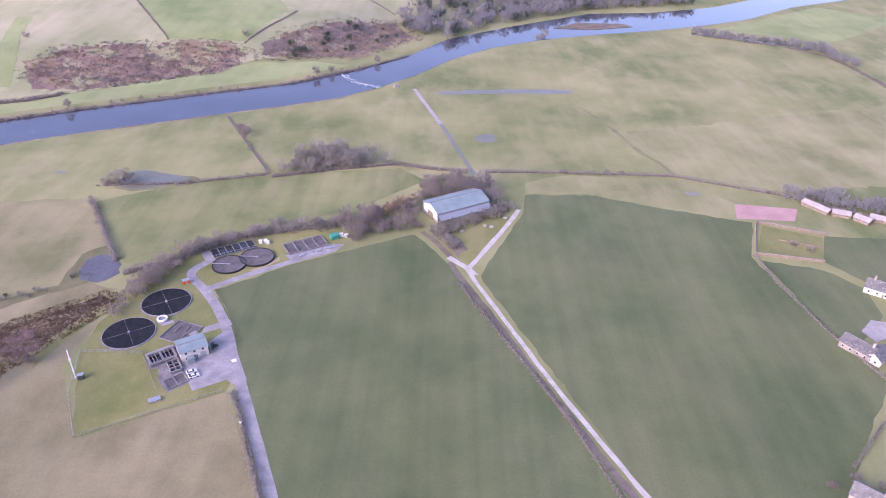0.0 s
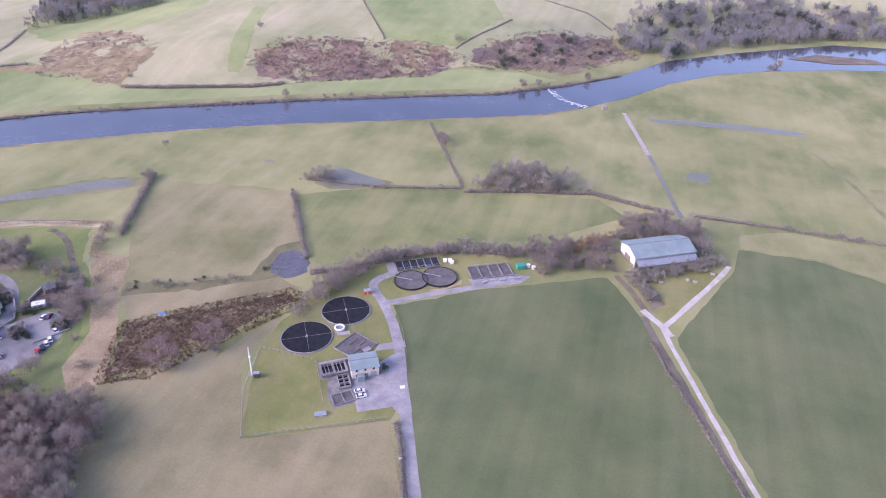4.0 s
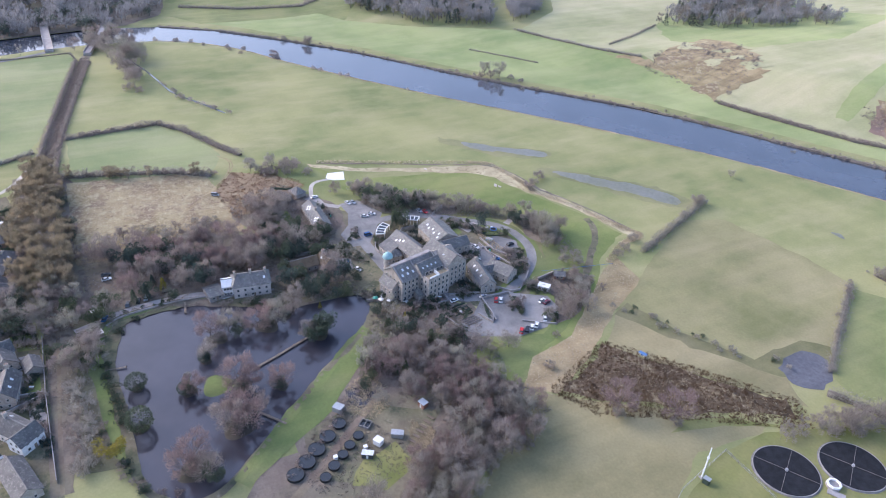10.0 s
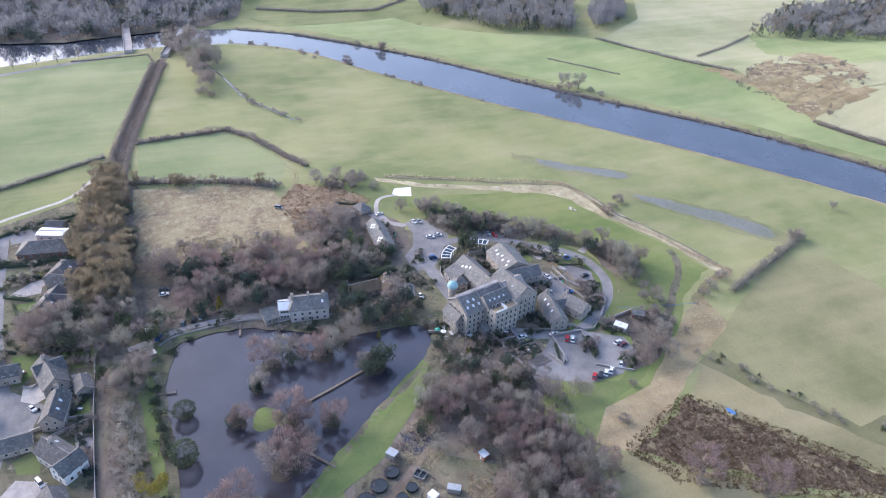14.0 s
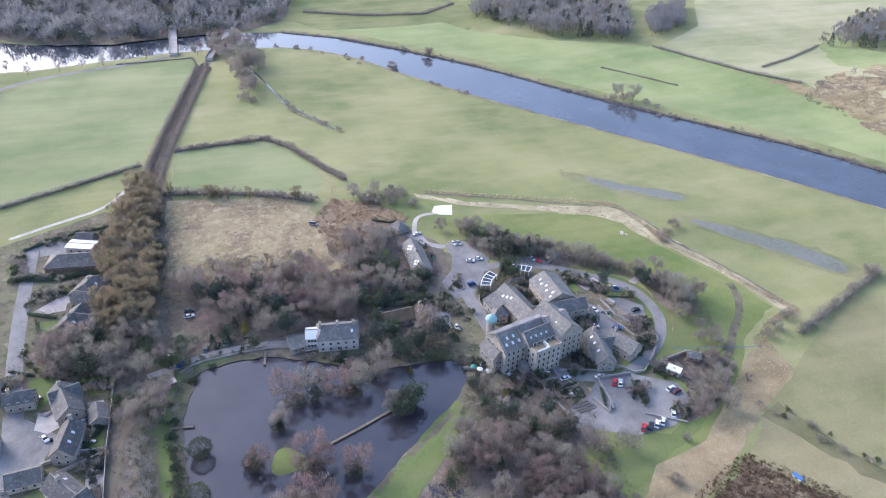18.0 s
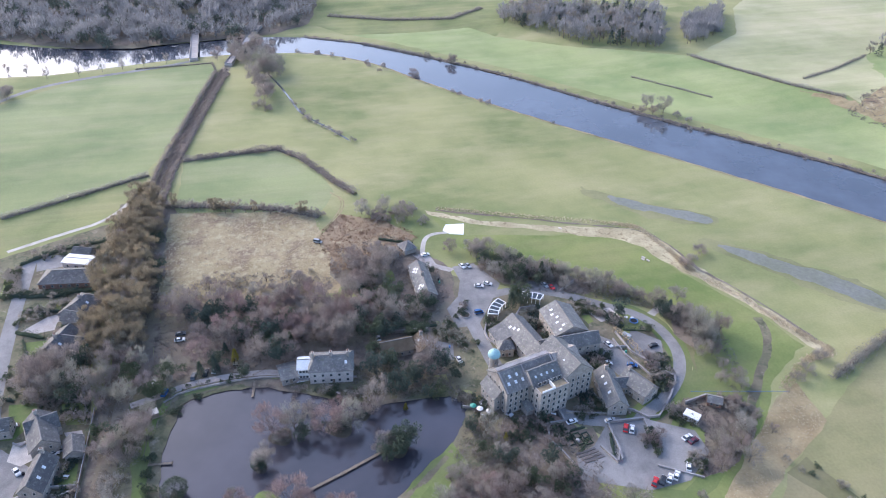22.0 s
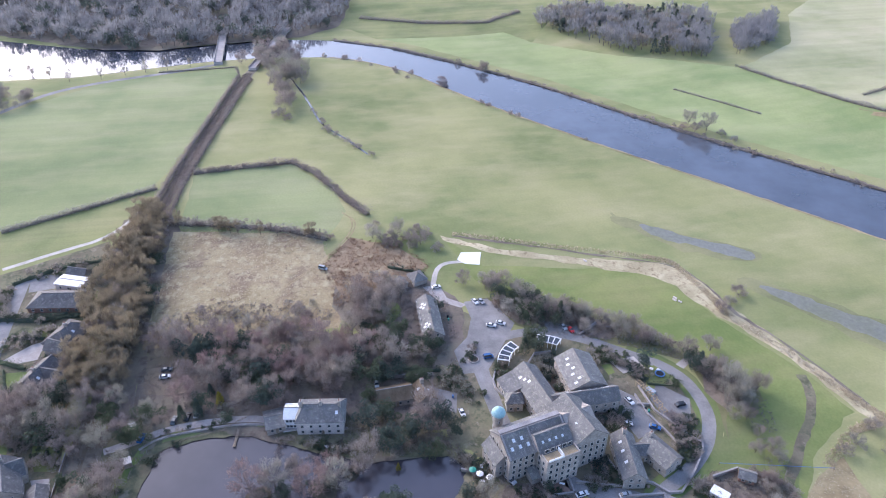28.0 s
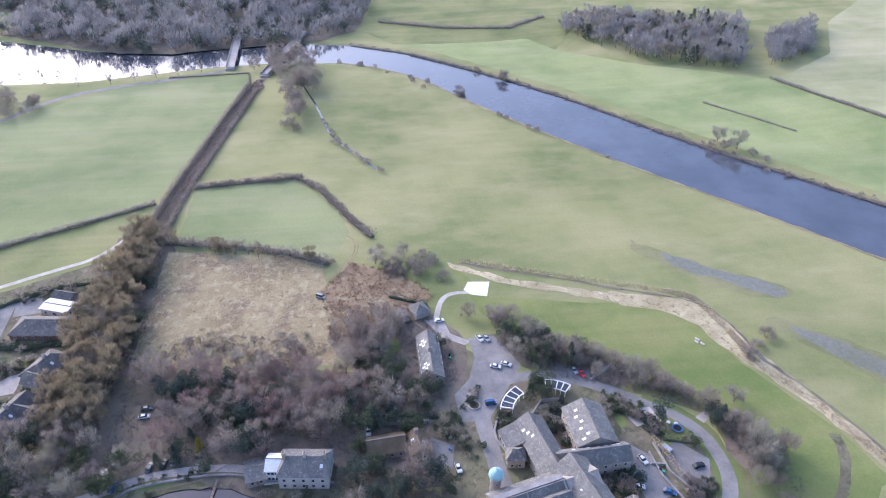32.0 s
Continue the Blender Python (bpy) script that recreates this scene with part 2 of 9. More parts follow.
CONCRETE = rough_surface("weathered_concrete", (0.25, 0.235, 0.235), (0.38, 0.36, 0.355), 0.15)
OLDCONCRETE = rough_surface("stained_concrete", (0.155, 0.145, 0.14), (0.27, 0.255, 0.245), 0.3)
STONE = rough_surface("sandstone_wall", (0.31, 0.272, 0.24), (0.46, 0.415, 0.37), 0.35, 0.9, 0.1, 1.6)
WHITE = rough_surface("white_paint", (0.74, 0.74, 0.74), (0.84, 0.84, 0.83), 0.8, 0.6, 0.04)
TWIG = leafy("winter_twigs", [(0.0, (0.335, 0.295, 0.265)), (0.2, (0.28, 0.23, 0.215)), (0.4, (0.36, 0.33, 0.29)), (0.6, (0.31, 0.26, 0.245)), (0.8, (0.335, 0.32, 0.265)), (1.0, (0.37, 0.345, 0.31))])
# next three: greyed copies of crown colours, with distance haze put into them
HAZYTWIG = leafy("haze_tinted_twigs", [(0.0, (0.29, 0.288, 0.295)), (0.5, (0.33, 0.32, 0.32)), (1.0, (0.31, 0.312, 0.298))])
HAZYNEEDLE = leafy("haze_tinted_evergreen_leaves", [(0.0, (0.115, 0.14, 0.12)), (1.0, (0.15, 0.17, 0.14))])
HAZYLARCH = leafy("haze_tinted_larch_twigs", [(0.0, (0.27, 0.24, 0.205)), (1.0, (0.31, 0.275, 0.235))])
PURPLE = leafy("purple_brown_twigs", [(0.0, (0.27, 0.20, 0.19)), (1.0, (0.33, 0.25, 0.235))])
OCHRE = leafy("ochre_twigs", [(0.0, (0.36, 0.24, 0.14)), (1.0, (0.42, 0.30, 0.18))])
GOLD = leafy("golden_leaves", [(0.0, (0.27, 0.235, 0.055)), (1.0, (0.32, 0.275, 0.07))])
BARK = rough_surface("bark", (0.14, 0.12, 0.10), (0.22, 0.19, 0.16), 1.0)
NEEDLE = leafy("evergreen_leaves", [(0.0, (0.08, 0.105, 0.08)), (0.35, (0.115, 0.14, 0.085)), (0.7, (0.09, 0.12, 0.105)), (1.0, (0.135, 0.155, 0.095))])
LARCH = leafy("larch_twigs", [(0.0, (0.32, 0.265, 0.18)), (0.5, (0.345, 0.29, 0.20)), (1.0, (0.29, 0.245, 0.175))])
GLASS, _b = material("dark_glass", 0.08)
_b.inputs["Base Color"].default_value = (0.05, 0.06, 0.07, 1)
_b.inputs["Specular IOR Level"].default_value = 0.6
RENDER = rough_surface("pale_render", (0.56, 0.50, 0.46), (0.68, 0.62, 0.57), 0.3, 0.9, 0.05)
BRICK = rough_surface("red_brick", (0.26, 0.14, 0.10), (0.36, 0.21, 0.16), 0.5, 0.9, 0.08)
GREENROOF = rough_surface("blue_green_sheet_roof", (0.20, 0.265, 0.27), (0.27, 0.335, 0.335), 0.12, 0.5, 0.05)
TEAL = rough_surface("verdigris_copper", (0.26, 0.44, 0.46), (0.36, 0.52, 0.53), 0.6, 0.5)
BLACK = rough_surface("black_filter_stone", (0.010, 0.011, 0.014), (0.022, 0.024, 0.03), 0.3, 0.95)
SLUDGE = rough_surface("dry_sludge", (0.095, 0.088, 0.086), (0.165, 0.15, 0.145), 0.2)
DARKWATER = water_material("tank_water", (0.02, 0.022, 0.022), 0.08, 0.03, 0.8)
METAL = rough_surface("galvanised_steel", (0.42, 0.43, 0.44), (0.52, 0.53, 0.54), 0.8, 0.45, 0.0, 3.0, 0.6)
TIMBER = rough_surface("weathered_timber", (0.20, 0.155, 0.115), (0.30, 0.245, 0.19), 0.8, 0.85, 0.1)
PALEWOOD = rough_surface("pale_cut_timber", (0.40, 0.30, 0.18), (0.50, 0.39, 0.25), 0.8, 0.85, 0.1)
RUBBER = rough_surface("tyre_rubber", (0.02, 0.02, 0.02), (0.035, 0.035, 0.035), 1.0, 0.8)
COURT = rough_surface("pink_hard_court", (0.44, 0.26, 0.24), (0.52, 0.33, 0.30), 0.1)
FOAM = rough_surface("white_water_foam", (0.6, 0.63, 0.66), (0.8, 0.82, 0.84), 0.8, 0.6)
PALEPAVE = rough_surface("cream_paving", (0.46, 0.42, 0.38), (0.58, 0.53, 0.48), 0.3)
PATIO = rough_surface("pale_paving", (0.34, 0.305, 0.285), (0.46, 0.42, 0.39), 0.25)


def slates(name, a, c, lichen, moss):
    """Slate courses, blotched with pale lichen and a little moss; each slope differs."""
    m, b = material(name, 0.7)
    links, nodes = m.node_tree.links, m.node_tree.nodes
    info = nodes.new("ShaderNodeObjectInfo")
    big, blot, fine = noise_node(m, 0.25, 4, 0.6), noise_node(m, 0.9, 6, 0.75), noise_node(m, 3.5, 3, 0.6, stretch=(1.0, 2.2, 2.2))
    r = ramp(nodes, [(0.3, a), (0.7, c)])
    links.new(big.outputs[0], r.inputs[0])
    spots = ramp(nodes, [(0.52, (0, 0, 0)), (0.66, (0.75, 0.75, 0.75))])
    links.new(blot.outputs[0], spots.inputs[0])
    colour = mixed(m, r.outputs[0], lichen, spots.outputs[0])
    damp = ramp(nodes, [(0.54, (0, 0, 0)), (0.7, (0.6, 0.6, 0.6))])
    links.new(noise_node(m, 0.45, 5, 0.7, stretch=(1.0, 1.0, 3.0)).outputs[0], damp.inputs[0])
    colour = mixed(m, colour, moss, damp.outputs[0])
    grain = ramp(nodes, [(0.3, (0.65, 0.65, 0.65)), (0.7, (1.3, 1.3, 1.3))])
    links.new(fine.outputs[0], grain.inputs[0])
    colour = mixed(m, colour, grain.outputs[0], 0.6, "MULTIPLY")
    tone = ramp(nodes, [(0.0, (0.8, 0.8, 0.82)), (1.0, (1.22, 1.2, 1.14))])
    links.new(info.outputs["Random"], tone.inputs[0])
    links.new(mixed(m, colour, tone.outputs[0], 1.0, "MULTIPLY"), b.inputs["Base Color"])
    bump(m, b, fine.outputs[0], 0.4, 0.04)
    return m


SLATE = slates("slate_roof", (0.115, 0.115, 0.12), (0.20, 0.195, 0.19), (0.36, 0.35, 0.32), (0.14, 0.145, 0.10))
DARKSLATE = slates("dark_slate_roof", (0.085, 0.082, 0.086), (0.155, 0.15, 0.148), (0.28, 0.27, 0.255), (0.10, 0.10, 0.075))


def paint(name, colour, rough=0.25):
    m, b = material(name, rough)
    tex = noise_node(m, 2.0, 3, 0.6)
    r = ramp(m.node_tree.nodes, [(0.3, tuple(c * 0.9 for c in colour)), (0.7, colour)])
    m.node_tree.links.new(tex.outputs[0], r.inputs[0])
    m.node_tree.links.new(r.outputs[0], b.inputs["Base Color"])
    b.inputs["Specular IOR Level"].default_value = 0.5
    return m


CAR_PAINT = {n: paint(n + "_car_paint", c) for n, c in {"white": (0.8, 0.8, 0.8), "red": (0.55, 0.03, 0.03), "black": (0.03, 0.03, 0.035), "blue": (0.05, 0.14, 0.35), "silver": (0.45, 0.47, 0.5), "grey": (0.13, 0.14, 0.15), "maroon": (0.14, 0.03, 0.05)}.items()}
BLUE, GREEN, ORANGE = paint("blue_paint", (0.08, 0.20, 0.45), 0.5), paint("green_paint", (0.04, 0.30, 0.22), 0.5), paint("orange_paint", (0.65, 0.12, 0.04), 0.5)


# ---- the lie of the land ----
FAR = [(-1000, -420), (-880, -330), (-831, -189), (-791, -96), (-781, -33), (-791, 23), (-800, 70), (-790, 120), (-762, 170), (-722, 213), (-655, 275), (-589, 322), (-529, 368), (-445, 440), (-365, 487), (-293, 528), (-198, 577), (-140, 604), (-80, 654), (-40, 698), (-1, 765), (69, 825), (174, 900), (251, 912), (341, 950), (420, 1010), (640, 1180)]
NEAR = [(-860, -420), (-745, -330), (-716, -200), (-717, -84), (-724, -56), (-733, -23), (-743, 15), (-748, 60), (-743, 112), (-725, 149), (-692, 182), (-648, 207), (-586, 251), (-529, 295), (-469, 345), (-406, 395), (-350, 435), (-280, 477), (-222, 505), (-122, 554), (-88, 572), (-64, 596), (-27, 641), (5, 692), (46, 736), (96, 769), (162, 798), (230, 821), (305, 854), (364, 887), (454, 965), (720, 1110)]
POND = [(-311, 41), (-318, 46), (-320, 56), (-321, 67), (-321, 76), (-318, 86), (-311, 96), (-305, 110), (-303, 124), (-302, 137), (-300, 148), (-294, 153), (-286, 150), (-278, 145), (-270, 137), (-262, 128), (-254, 116), (-245, 107), (-236, 96), (-226, 86), (-216, 75), (-209, 64), (-214, 50), (-227, 43), (-246, 43), (-266, 42), (-286, 39), (-300, 38)]

# the last islet is the grassy one
ISLETS = [(-273, 48, 2.2), (-279, 75, 2.2), (-263.5, 66, 2.6), (-251, 47, 2.8), (-224, 61, 5.0), (-259, 84, 3.8), (-238, 79, 5.4), (-253, 99, 2.6), (-278, 122, 3.8), (-292, 82, 4.0), (-292, 103, 4.6), (-297, 112, 3.0), (-263, 76.4, 5.6)]


def soft_line(line, closed=False, times=2):
    """The line with its corners cut, so that it bends softly."""
    for _ in range(times):
        pairs = list(zip(line, line[1:] + line[:1])) if closed else list(zip(line[:-1], line[1:]))
        soft = [q for (ax, ay), (bx, by) in pairs for q in ((0.75 * ax + 0.25 * bx, 0.75 * ay + 0.25 * by), (0.25 * ax + 0.75 * bx, 0.25 * ay + 0.75 * by))]
        line = soft if closed else [line[0]] + soft + [line[-1]]
    return line


POND = soft_line(POND, True, 2)


def edge_distance(px, py, line, closed):
    """Distance of points to a line of straight pieces."""
    pts = np.array(line + line[:1] if closed else line, float)
    best = np.full(np.shape(px), 1e9)
    for (ax, ay), (bx, by) in zip(pts[:-1], pts[1:]):
        dx, dy = bx - ax, by - ay
        s = np.clip(((px - ax) * dx + (py - ay) * dy) / (dx * dx + dy * dy), 0, 1)
        best = np.minimum(best, np.hypot(px - ax - s * dx, py - ay - s * dy))
    return best


def inside(px, py, ring):
    """Whether points lie in a closed ring."""
    odd = np.zeros(np.shape(px), bool)
    for (ax, ay), (bx, by) in zip(ring, ring[1:] + ring[:1]):
        if ay != by:
            odd ^= ((ay > py) != (by > py)) & (px < (bx - ax) * (py - ay) / (by - ay) + ax)
    return odd


RIVER = FAR + NEAR[::-1]
BEYOND = FAR + [(2600, 2400), (2600, 3200), (-3200, 3200), (-3200, -3200), (-1400, -3200)]


def smooth(a, b, v):
    s = np.clip((v - a) / (b - a), 0, 1)
    return s * s * (3 - 2 * s)


def height(px, py, islets=True):
    """The lie of the land: a flat valley floor, a hillside beyond the river, banks and a pond."""
    px, py = np.asarray(px, float), np.asarray(py, float)
    d = edge_distance(px, py, FAR, False)
    north = inside(px, py, BEYOND)
    steep = smooth(-640, -380, px)
    hill = (5 + 15 * steep) * smooth(48, 120, d) + (0.03 + 0.05 * steep) * np.maximum(d - 90, 0)
    z = np.where(north, np.minimum(hill, 110), 0.0)
    bank = edge_distance(px, py, RIVER, True)
    wet = inside(px, py, RIVER)
    z = np.where(wet, -1.2 - 0.5 * np.minimum(bank, 4), np.where(bank < 5, z - 1.2 * (1 - bank / 5), z))
    shore = edge_distance(px, py, POND, True)
    pool = inside(px, py, POND)
    z = np.where(pool, -0.8 - 0.4 * np.minimum(shore, 3), np.where(shore < 3, z - 0.8 * (1 - shore / 3), z))
    for cx, cy, r in ISLETS if islets else ():
        d = np.hypot(px - cx, py - cy) * (1 + 0.12 * np.sin(3 * np.arctan2(py - cy, px - cx) + cx))
        z = np.where(d < 2 * r, np.maximum(z, -0.3 - 0.5 * (d / r) ** 2), z)
    return z


# ---- building blocks ----
def put_mesh(name, verts, faces, mat, parent=None):
    me = bpy.data.meshes.new(name)
    me.from_pydata([tuple(v) for v in verts], [], [tuple(f) for f in faces])
    if mat:
        me.materials.append(mat)
    ob = new(name, me)
    ob.parent = parent
    return ob


def part(name, bm, mat, parent, label=""):
    me = bpy.data.meshes.new(name)
    bm.normal_update()
    bm.to_mesh(me)
    bm.free()
    me.materials.append(mat)
    ob = new(name, me)
    ob.parent = parent
    return tagged(ob, label)


def thing(name, x, y, z, turn, label, category, group=""):
    ob = new(name)
    ob.matrix_basis = pose(x, y, z, 0, 0, turn)
    ob.empty_display_size = 1
    return tagged(ob, label, category, group)


def box(bm, x0, y0, z0, x1, y1, z1, bevel=0.0):
    vs = bmesh.ops.create_cube(bm, size=1, matrix=Matrix.LocRotScale(((x0 + x1) / 2, (y0 + y1) / 2, (z0 + z1) / 2), None, (abs(x1 - x0), abs(y1 - y0), abs(z1 - z0))))["verts"]
    if bevel:
        bmesh.ops.bevel(bm, geom=list({e for v in vs for e in v.link_edges}), offset=bevel, segments=1, affect="EDGES")
    return bm


def at(px, py):
    return float(height(px, py))


def ragged(ring, step=5.0, wander=0.9):
    """The ring with its edges broken into short uneven pieces."""
    out = []
    for (ax, ay), (bx, by) in zip(ring, ring[1:] + ring[:1]):
        n = max(1, int(math.hypot(bx - ax, by - ay) / step))
        for k in range(n):
            x, y = ax + (bx - ax) * k / n, ay + (by - ay) * k / n
            out.append((x + wander * noise.noise((x * 0.23, y * 0.23, 3.1)) * 1.6, y + wander * noise.noise((x * 0.23, y * 0.23, 8.7)) * 1.6))
    return out


def draped(name, ring, mat, lift=0.05, cell=12.0, label="", category="", kind="structure", dry=True):
    """A patch of ground cover that follows the lie of the land."""
    bm = bmesh.new()
    bm.faces.new([bm.verts.new((x, y, 0)) for x, y in ring])
    xs, ys = [p[0] for p in ring], [p[1] for p in ring]
    for axis, low, high in ((0, min(xs), max(xs)), (1, min(ys), max(ys))):
        for v in np.arange(math.ceil(low / cell) * cell, high, cell):
            no = (1, 0, 0) if axis == 0 else (0, 1, 0)
            bmesh.ops.bisect_plane(bm, geom=bm.verts[:] + bm.edges[:] + bm.faces[:], plane_co=(v * no[0], v * no[1], 0), plane_no=no)
    co = np.array([v.co[:2] for v in bm.verts])
    for v, z in zip(bm.verts, height(co[:, 0], co[:, 1])):
        v.co.z = (max(z, -0.6) if dry else z) + lift
    ob = part(name, bm, mat, None)
    if ob.data.polygons[0].normal.z < 0:
        ob.data.flip_normals()
    return tagged(ob, label, category, kind=kind)


def along(line, step):
    """Points, headings and run along a line of straight pieces."""
    out, run = [], 0.0
    for (ax, ay), (bx, by) in zip(line[:-1], line[1:]):
        n = max(1, int(math.hypot(bx - ax, by - ay) / step))
        for k in range(n):
            s = k / n
            out.append((ax + s * (bx - ax), ay + s * (by - ay), math.atan2(by - ay, bx - ax)))
    out.append((*line[-1], out[-1][2]))
    return out


def rounded(line, times=2):
    return soft_line(line, False, times)


def ribbon(name, line, width, mat, lift=0.09, label="", category="", kind="structure", wander=0.0, soft=2):
    """A road, path or bank strip along a line."""
    rnd = random.Random(len(line) * 7 + int(width * 10))
    pts = along(rounded(line, soft), 4)
    verts, faces = [], []
    for x, y, a in pts:
        for side in (-0.5, 0.5):
            w = width * side + rnd.uniform(-wander, wander)
            px, py = x - math.sin(a) * w, y + math.cos(a) * w
            verts.append((px, py))
    flat = np.array(verts)
    verts = np.column_stack([flat, np.maximum(height(flat[:, 0], flat[:, 1]), -0.6) + lift])
    for k in range(len(pts) - 1):
        faces.append((2 * k, 2 * k + 2, 2 * k + 3, 2 * k + 1))
    return tagged(put_mesh(name, verts, faces, mat), label, category, kind=kind)


# ---- trees ----
def triangle_mesh(name, co, mat):
    """A mesh of loose triangles from an array of corners, three to a triangle."""
    co = np.asarray(co, np.float32).reshape(-1, 3)
    me = bpy.data.meshes.new(name)
    me.vertices.add(len(co))
    me.vertices.foreach_set("co", co.ravel())
    me.loops.add(len(co))
    me.loops.foreach_set("vertex_index", np.arange(len(co), dtype=np.int32))
    me.polygons.add(len(co) // 3)
    me.polygons.foreach_set("loop_start", np.arange(0, len(co), 3, dtype=np.int32))
    me.update()
    me.materials.append(mat)
    return me


def blades(rng, centres, ways, lengths, widths):
    """Thin blades, one at each centre: twigs, fronds or leaf sprays."""
    ways = ways / np.linalg.norm(ways, axis=1, keepdims=True)
    side = np.cross(ways, rng.normal(size=ways.shape))
    side *= (widths / 2 / np.linalg.norm(side, axis=1))[:, None]
    return np.stack([centres - side, centres + side, centres + ways * lengths[:, None]], 1)


def tube(verts, faces, a, b, ra, rb, sides=4):
    way = (b - a).normalized()
    u = way.orthogonal().normalized()
    w = way.cross(u)
    base = len(verts)
    for c, r in ((a, ra), (b, rb)):
        for k in range(sides):
            s = 2 * math.pi * k / sides
            verts.append(c + r * (math.cos(s) * u + math.sin(s) * w))
    for k in range(sides):
        j = (k + 1) % sides
        faces.append((base + k, base + j, base + sides + j, base + sides + k))


def bare_tree(seed, tall, spread, twigs, width, low=0.3, rise=0.15):
    """Trunk with limbs, and lobes of fine twigs at the ends of forked branches, for a leafless tree."""
    rnd = random.Random(seed)
    tv, tf = [], []
    fork = Vector((rnd.uniform(-0.2, 0.2), rnd.uniform(-0.2, 0.2), tall * low))
    tube(tv, tf, Vector((0, 0, -0.3)), fork, 0.022 * tall, 0.016 * tall, 6)
    lobes = []
    for k in range(13):
        a = 2 * math.pi * (k * 0.382 + rnd.uniform(-0.06, 0.06))
        up = rnd.uniform(0.1, 0.82) if k else 0.8
        out = spread * rnd.uniform(0.35, 0.78) * math.sqrt(max(0.12, 1 - (1.5 * up - 0.62) ** 2))
        tip = Vector((math.cos(a) * out, math.sin(a) * out, tall * (low + (0.93 - low) * up)))
        lobes.append((tip, spread * rnd.uniform(0.26, 0.42)))
        tube(tv, tf, fork, tip, 0.008 * tall, 0.003 * tall, 4)
        for _ in range(3):
            way = Vector((rnd.gauss(0, 1), rnd.gauss(0, 1), rnd.gauss(0.5, 0.7))).normalized()
            start = fork.lerp(tip, rnd.uniform(0.5, 0.95))
            tube(tv, tf, start, start + way * 0.3 * spread, 0.003 * tall, 0.0012 * tall, 3)
    rng = np.random.default_rng(seed)
    which = np.arange(twigs) % 13
    mids, radii = np.array([c for c, _ in lobes]), np.array([r for _, r in lobes])
    dart = rng.normal(size=(twigs, 3)) * (1, 1, 0.85)
    dart *= (radii[which] * rng.uniform(0.15, 1.0, twigs) ** 0.6 / np.linalg.norm(dart, axis=1))[:, None]
    p = mids[which] + dart
    p[:, 2] = np.maximum(p[:, 2], tall * 0.06)
    out = p - (0, 0, tall * low * 0.8)
    way = 1.1 * out / np.linalg.norm(out, axis=1, keepdims=True) + rng.normal(size=(twigs, 3)) * 0.45 + (0, 0, rise)
    return (tv, tf), blades(rng, p, way, rng.uniform(0.14, 0.28, twigs) * spread, np.full(twigs, width))


def conifer_tree(seed, tall, spread, leaves, width, column=False):
    """A pointed evergreen: whorls of drooping sprays round a straight trunk."""
    rng = np.random.default_rng(seed)
    tv, tf = [], []
    tube(tv, tf, Vector((0, 0, -0.3)), Vector((0, 0, tall * 0.95)), 0.025 * tall, 0.004 * tall, 5)
    s, a = rng.random(leaves) ** 0.8, rng.uniform(0, 2 * math.pi, leaves)
    r = spread * (1 - s) ** (0.5 if column else 0.85) * rng.uniform(0.35, 1.05, leaves)
    c = np.stack([np.cos(a) * r, np.sin(a) * r, tall * (0.08 + 0.9 * s)], 1)
    way = np.stack([np.cos(a), np.sin(a), rng.uniform(-0.6, 0.4, leaves)], 1)
    return (tv, tf), blades(rng, c, way, rng.uniform(1.4, 2.6, leaves) * width, np.full(leaves, width))


def broad_evergreen(seed, tall, spread, leaves, width):
    """A round-headed evergreen with lobes of leaves and gaps between them."""
    rng = np.random.default_rng(seed)
    (tv, tf), _ = bare_tree(seed, tall, spread, 13, 0.1)
    mids = np.concatenate([rng.normal(size=(11, 2)) * 0.45 * spread, rng.uniform(0.3, 0.8, (11, 1)) * tall], 1)
    radii = rng.uniform(0.3, 0.5, 11) * spread
    which = np.arange(leaves) % 11
    way = rng.normal(size=(leaves, 3)) + (0, 0, 0.2)
    way /= np.linalg.norm(way, axis=1, keepdims=True)
    c = mids[which] + way * (radii[which] * rng.uniform(0.65, 1.05, leaves))[:, None]
    return (tv, tf), blades(rng, c, way + rng.normal(size=(leaves, 3)) * 0.8, width * rng.uniform(1.2, 2.2, leaves), np.full(leaves, width))


def ball_evergreen(seed, tall, spread, leaves, width):
    """A dense rounded evergreen like a ball of leaves."""
    rng = np.random.default_rng(seed)
    tv, tf = [], []
    tube(tv, tf, Vector((0, 0, -0.3)), Vector((0, 0, tall * 0.6)), 0.2, 0.08, 5)
    way = rng.normal(size=(leaves, 3))
    way /= np.linalg.norm(way, axis=1, keepdims=True)
    c = way * (spread, spread, tall * 0.46) * rng.uniform(0.78, 1.02, (leaves, 1)) + (0, 0, tall * 0.5)
    return (tv, tf), blades(rng, c, way + rng.normal(size=(leaves, 3)) * 0.9, width * rng.uniform(1.1, 1.9, leaves), np.full(leaves, width))


def tree_kind(name, pieces, mats):
    (verts, faces), crown = pieces
    me = bpy.data.meshes.new(name + "_trunk")
    me.from_pydata([tuple(v) for v in verts], [], faces)
    me.materials.append(mats[0])
    return [me, triangle_mesh(name + "_crown", crown, mats[1])]


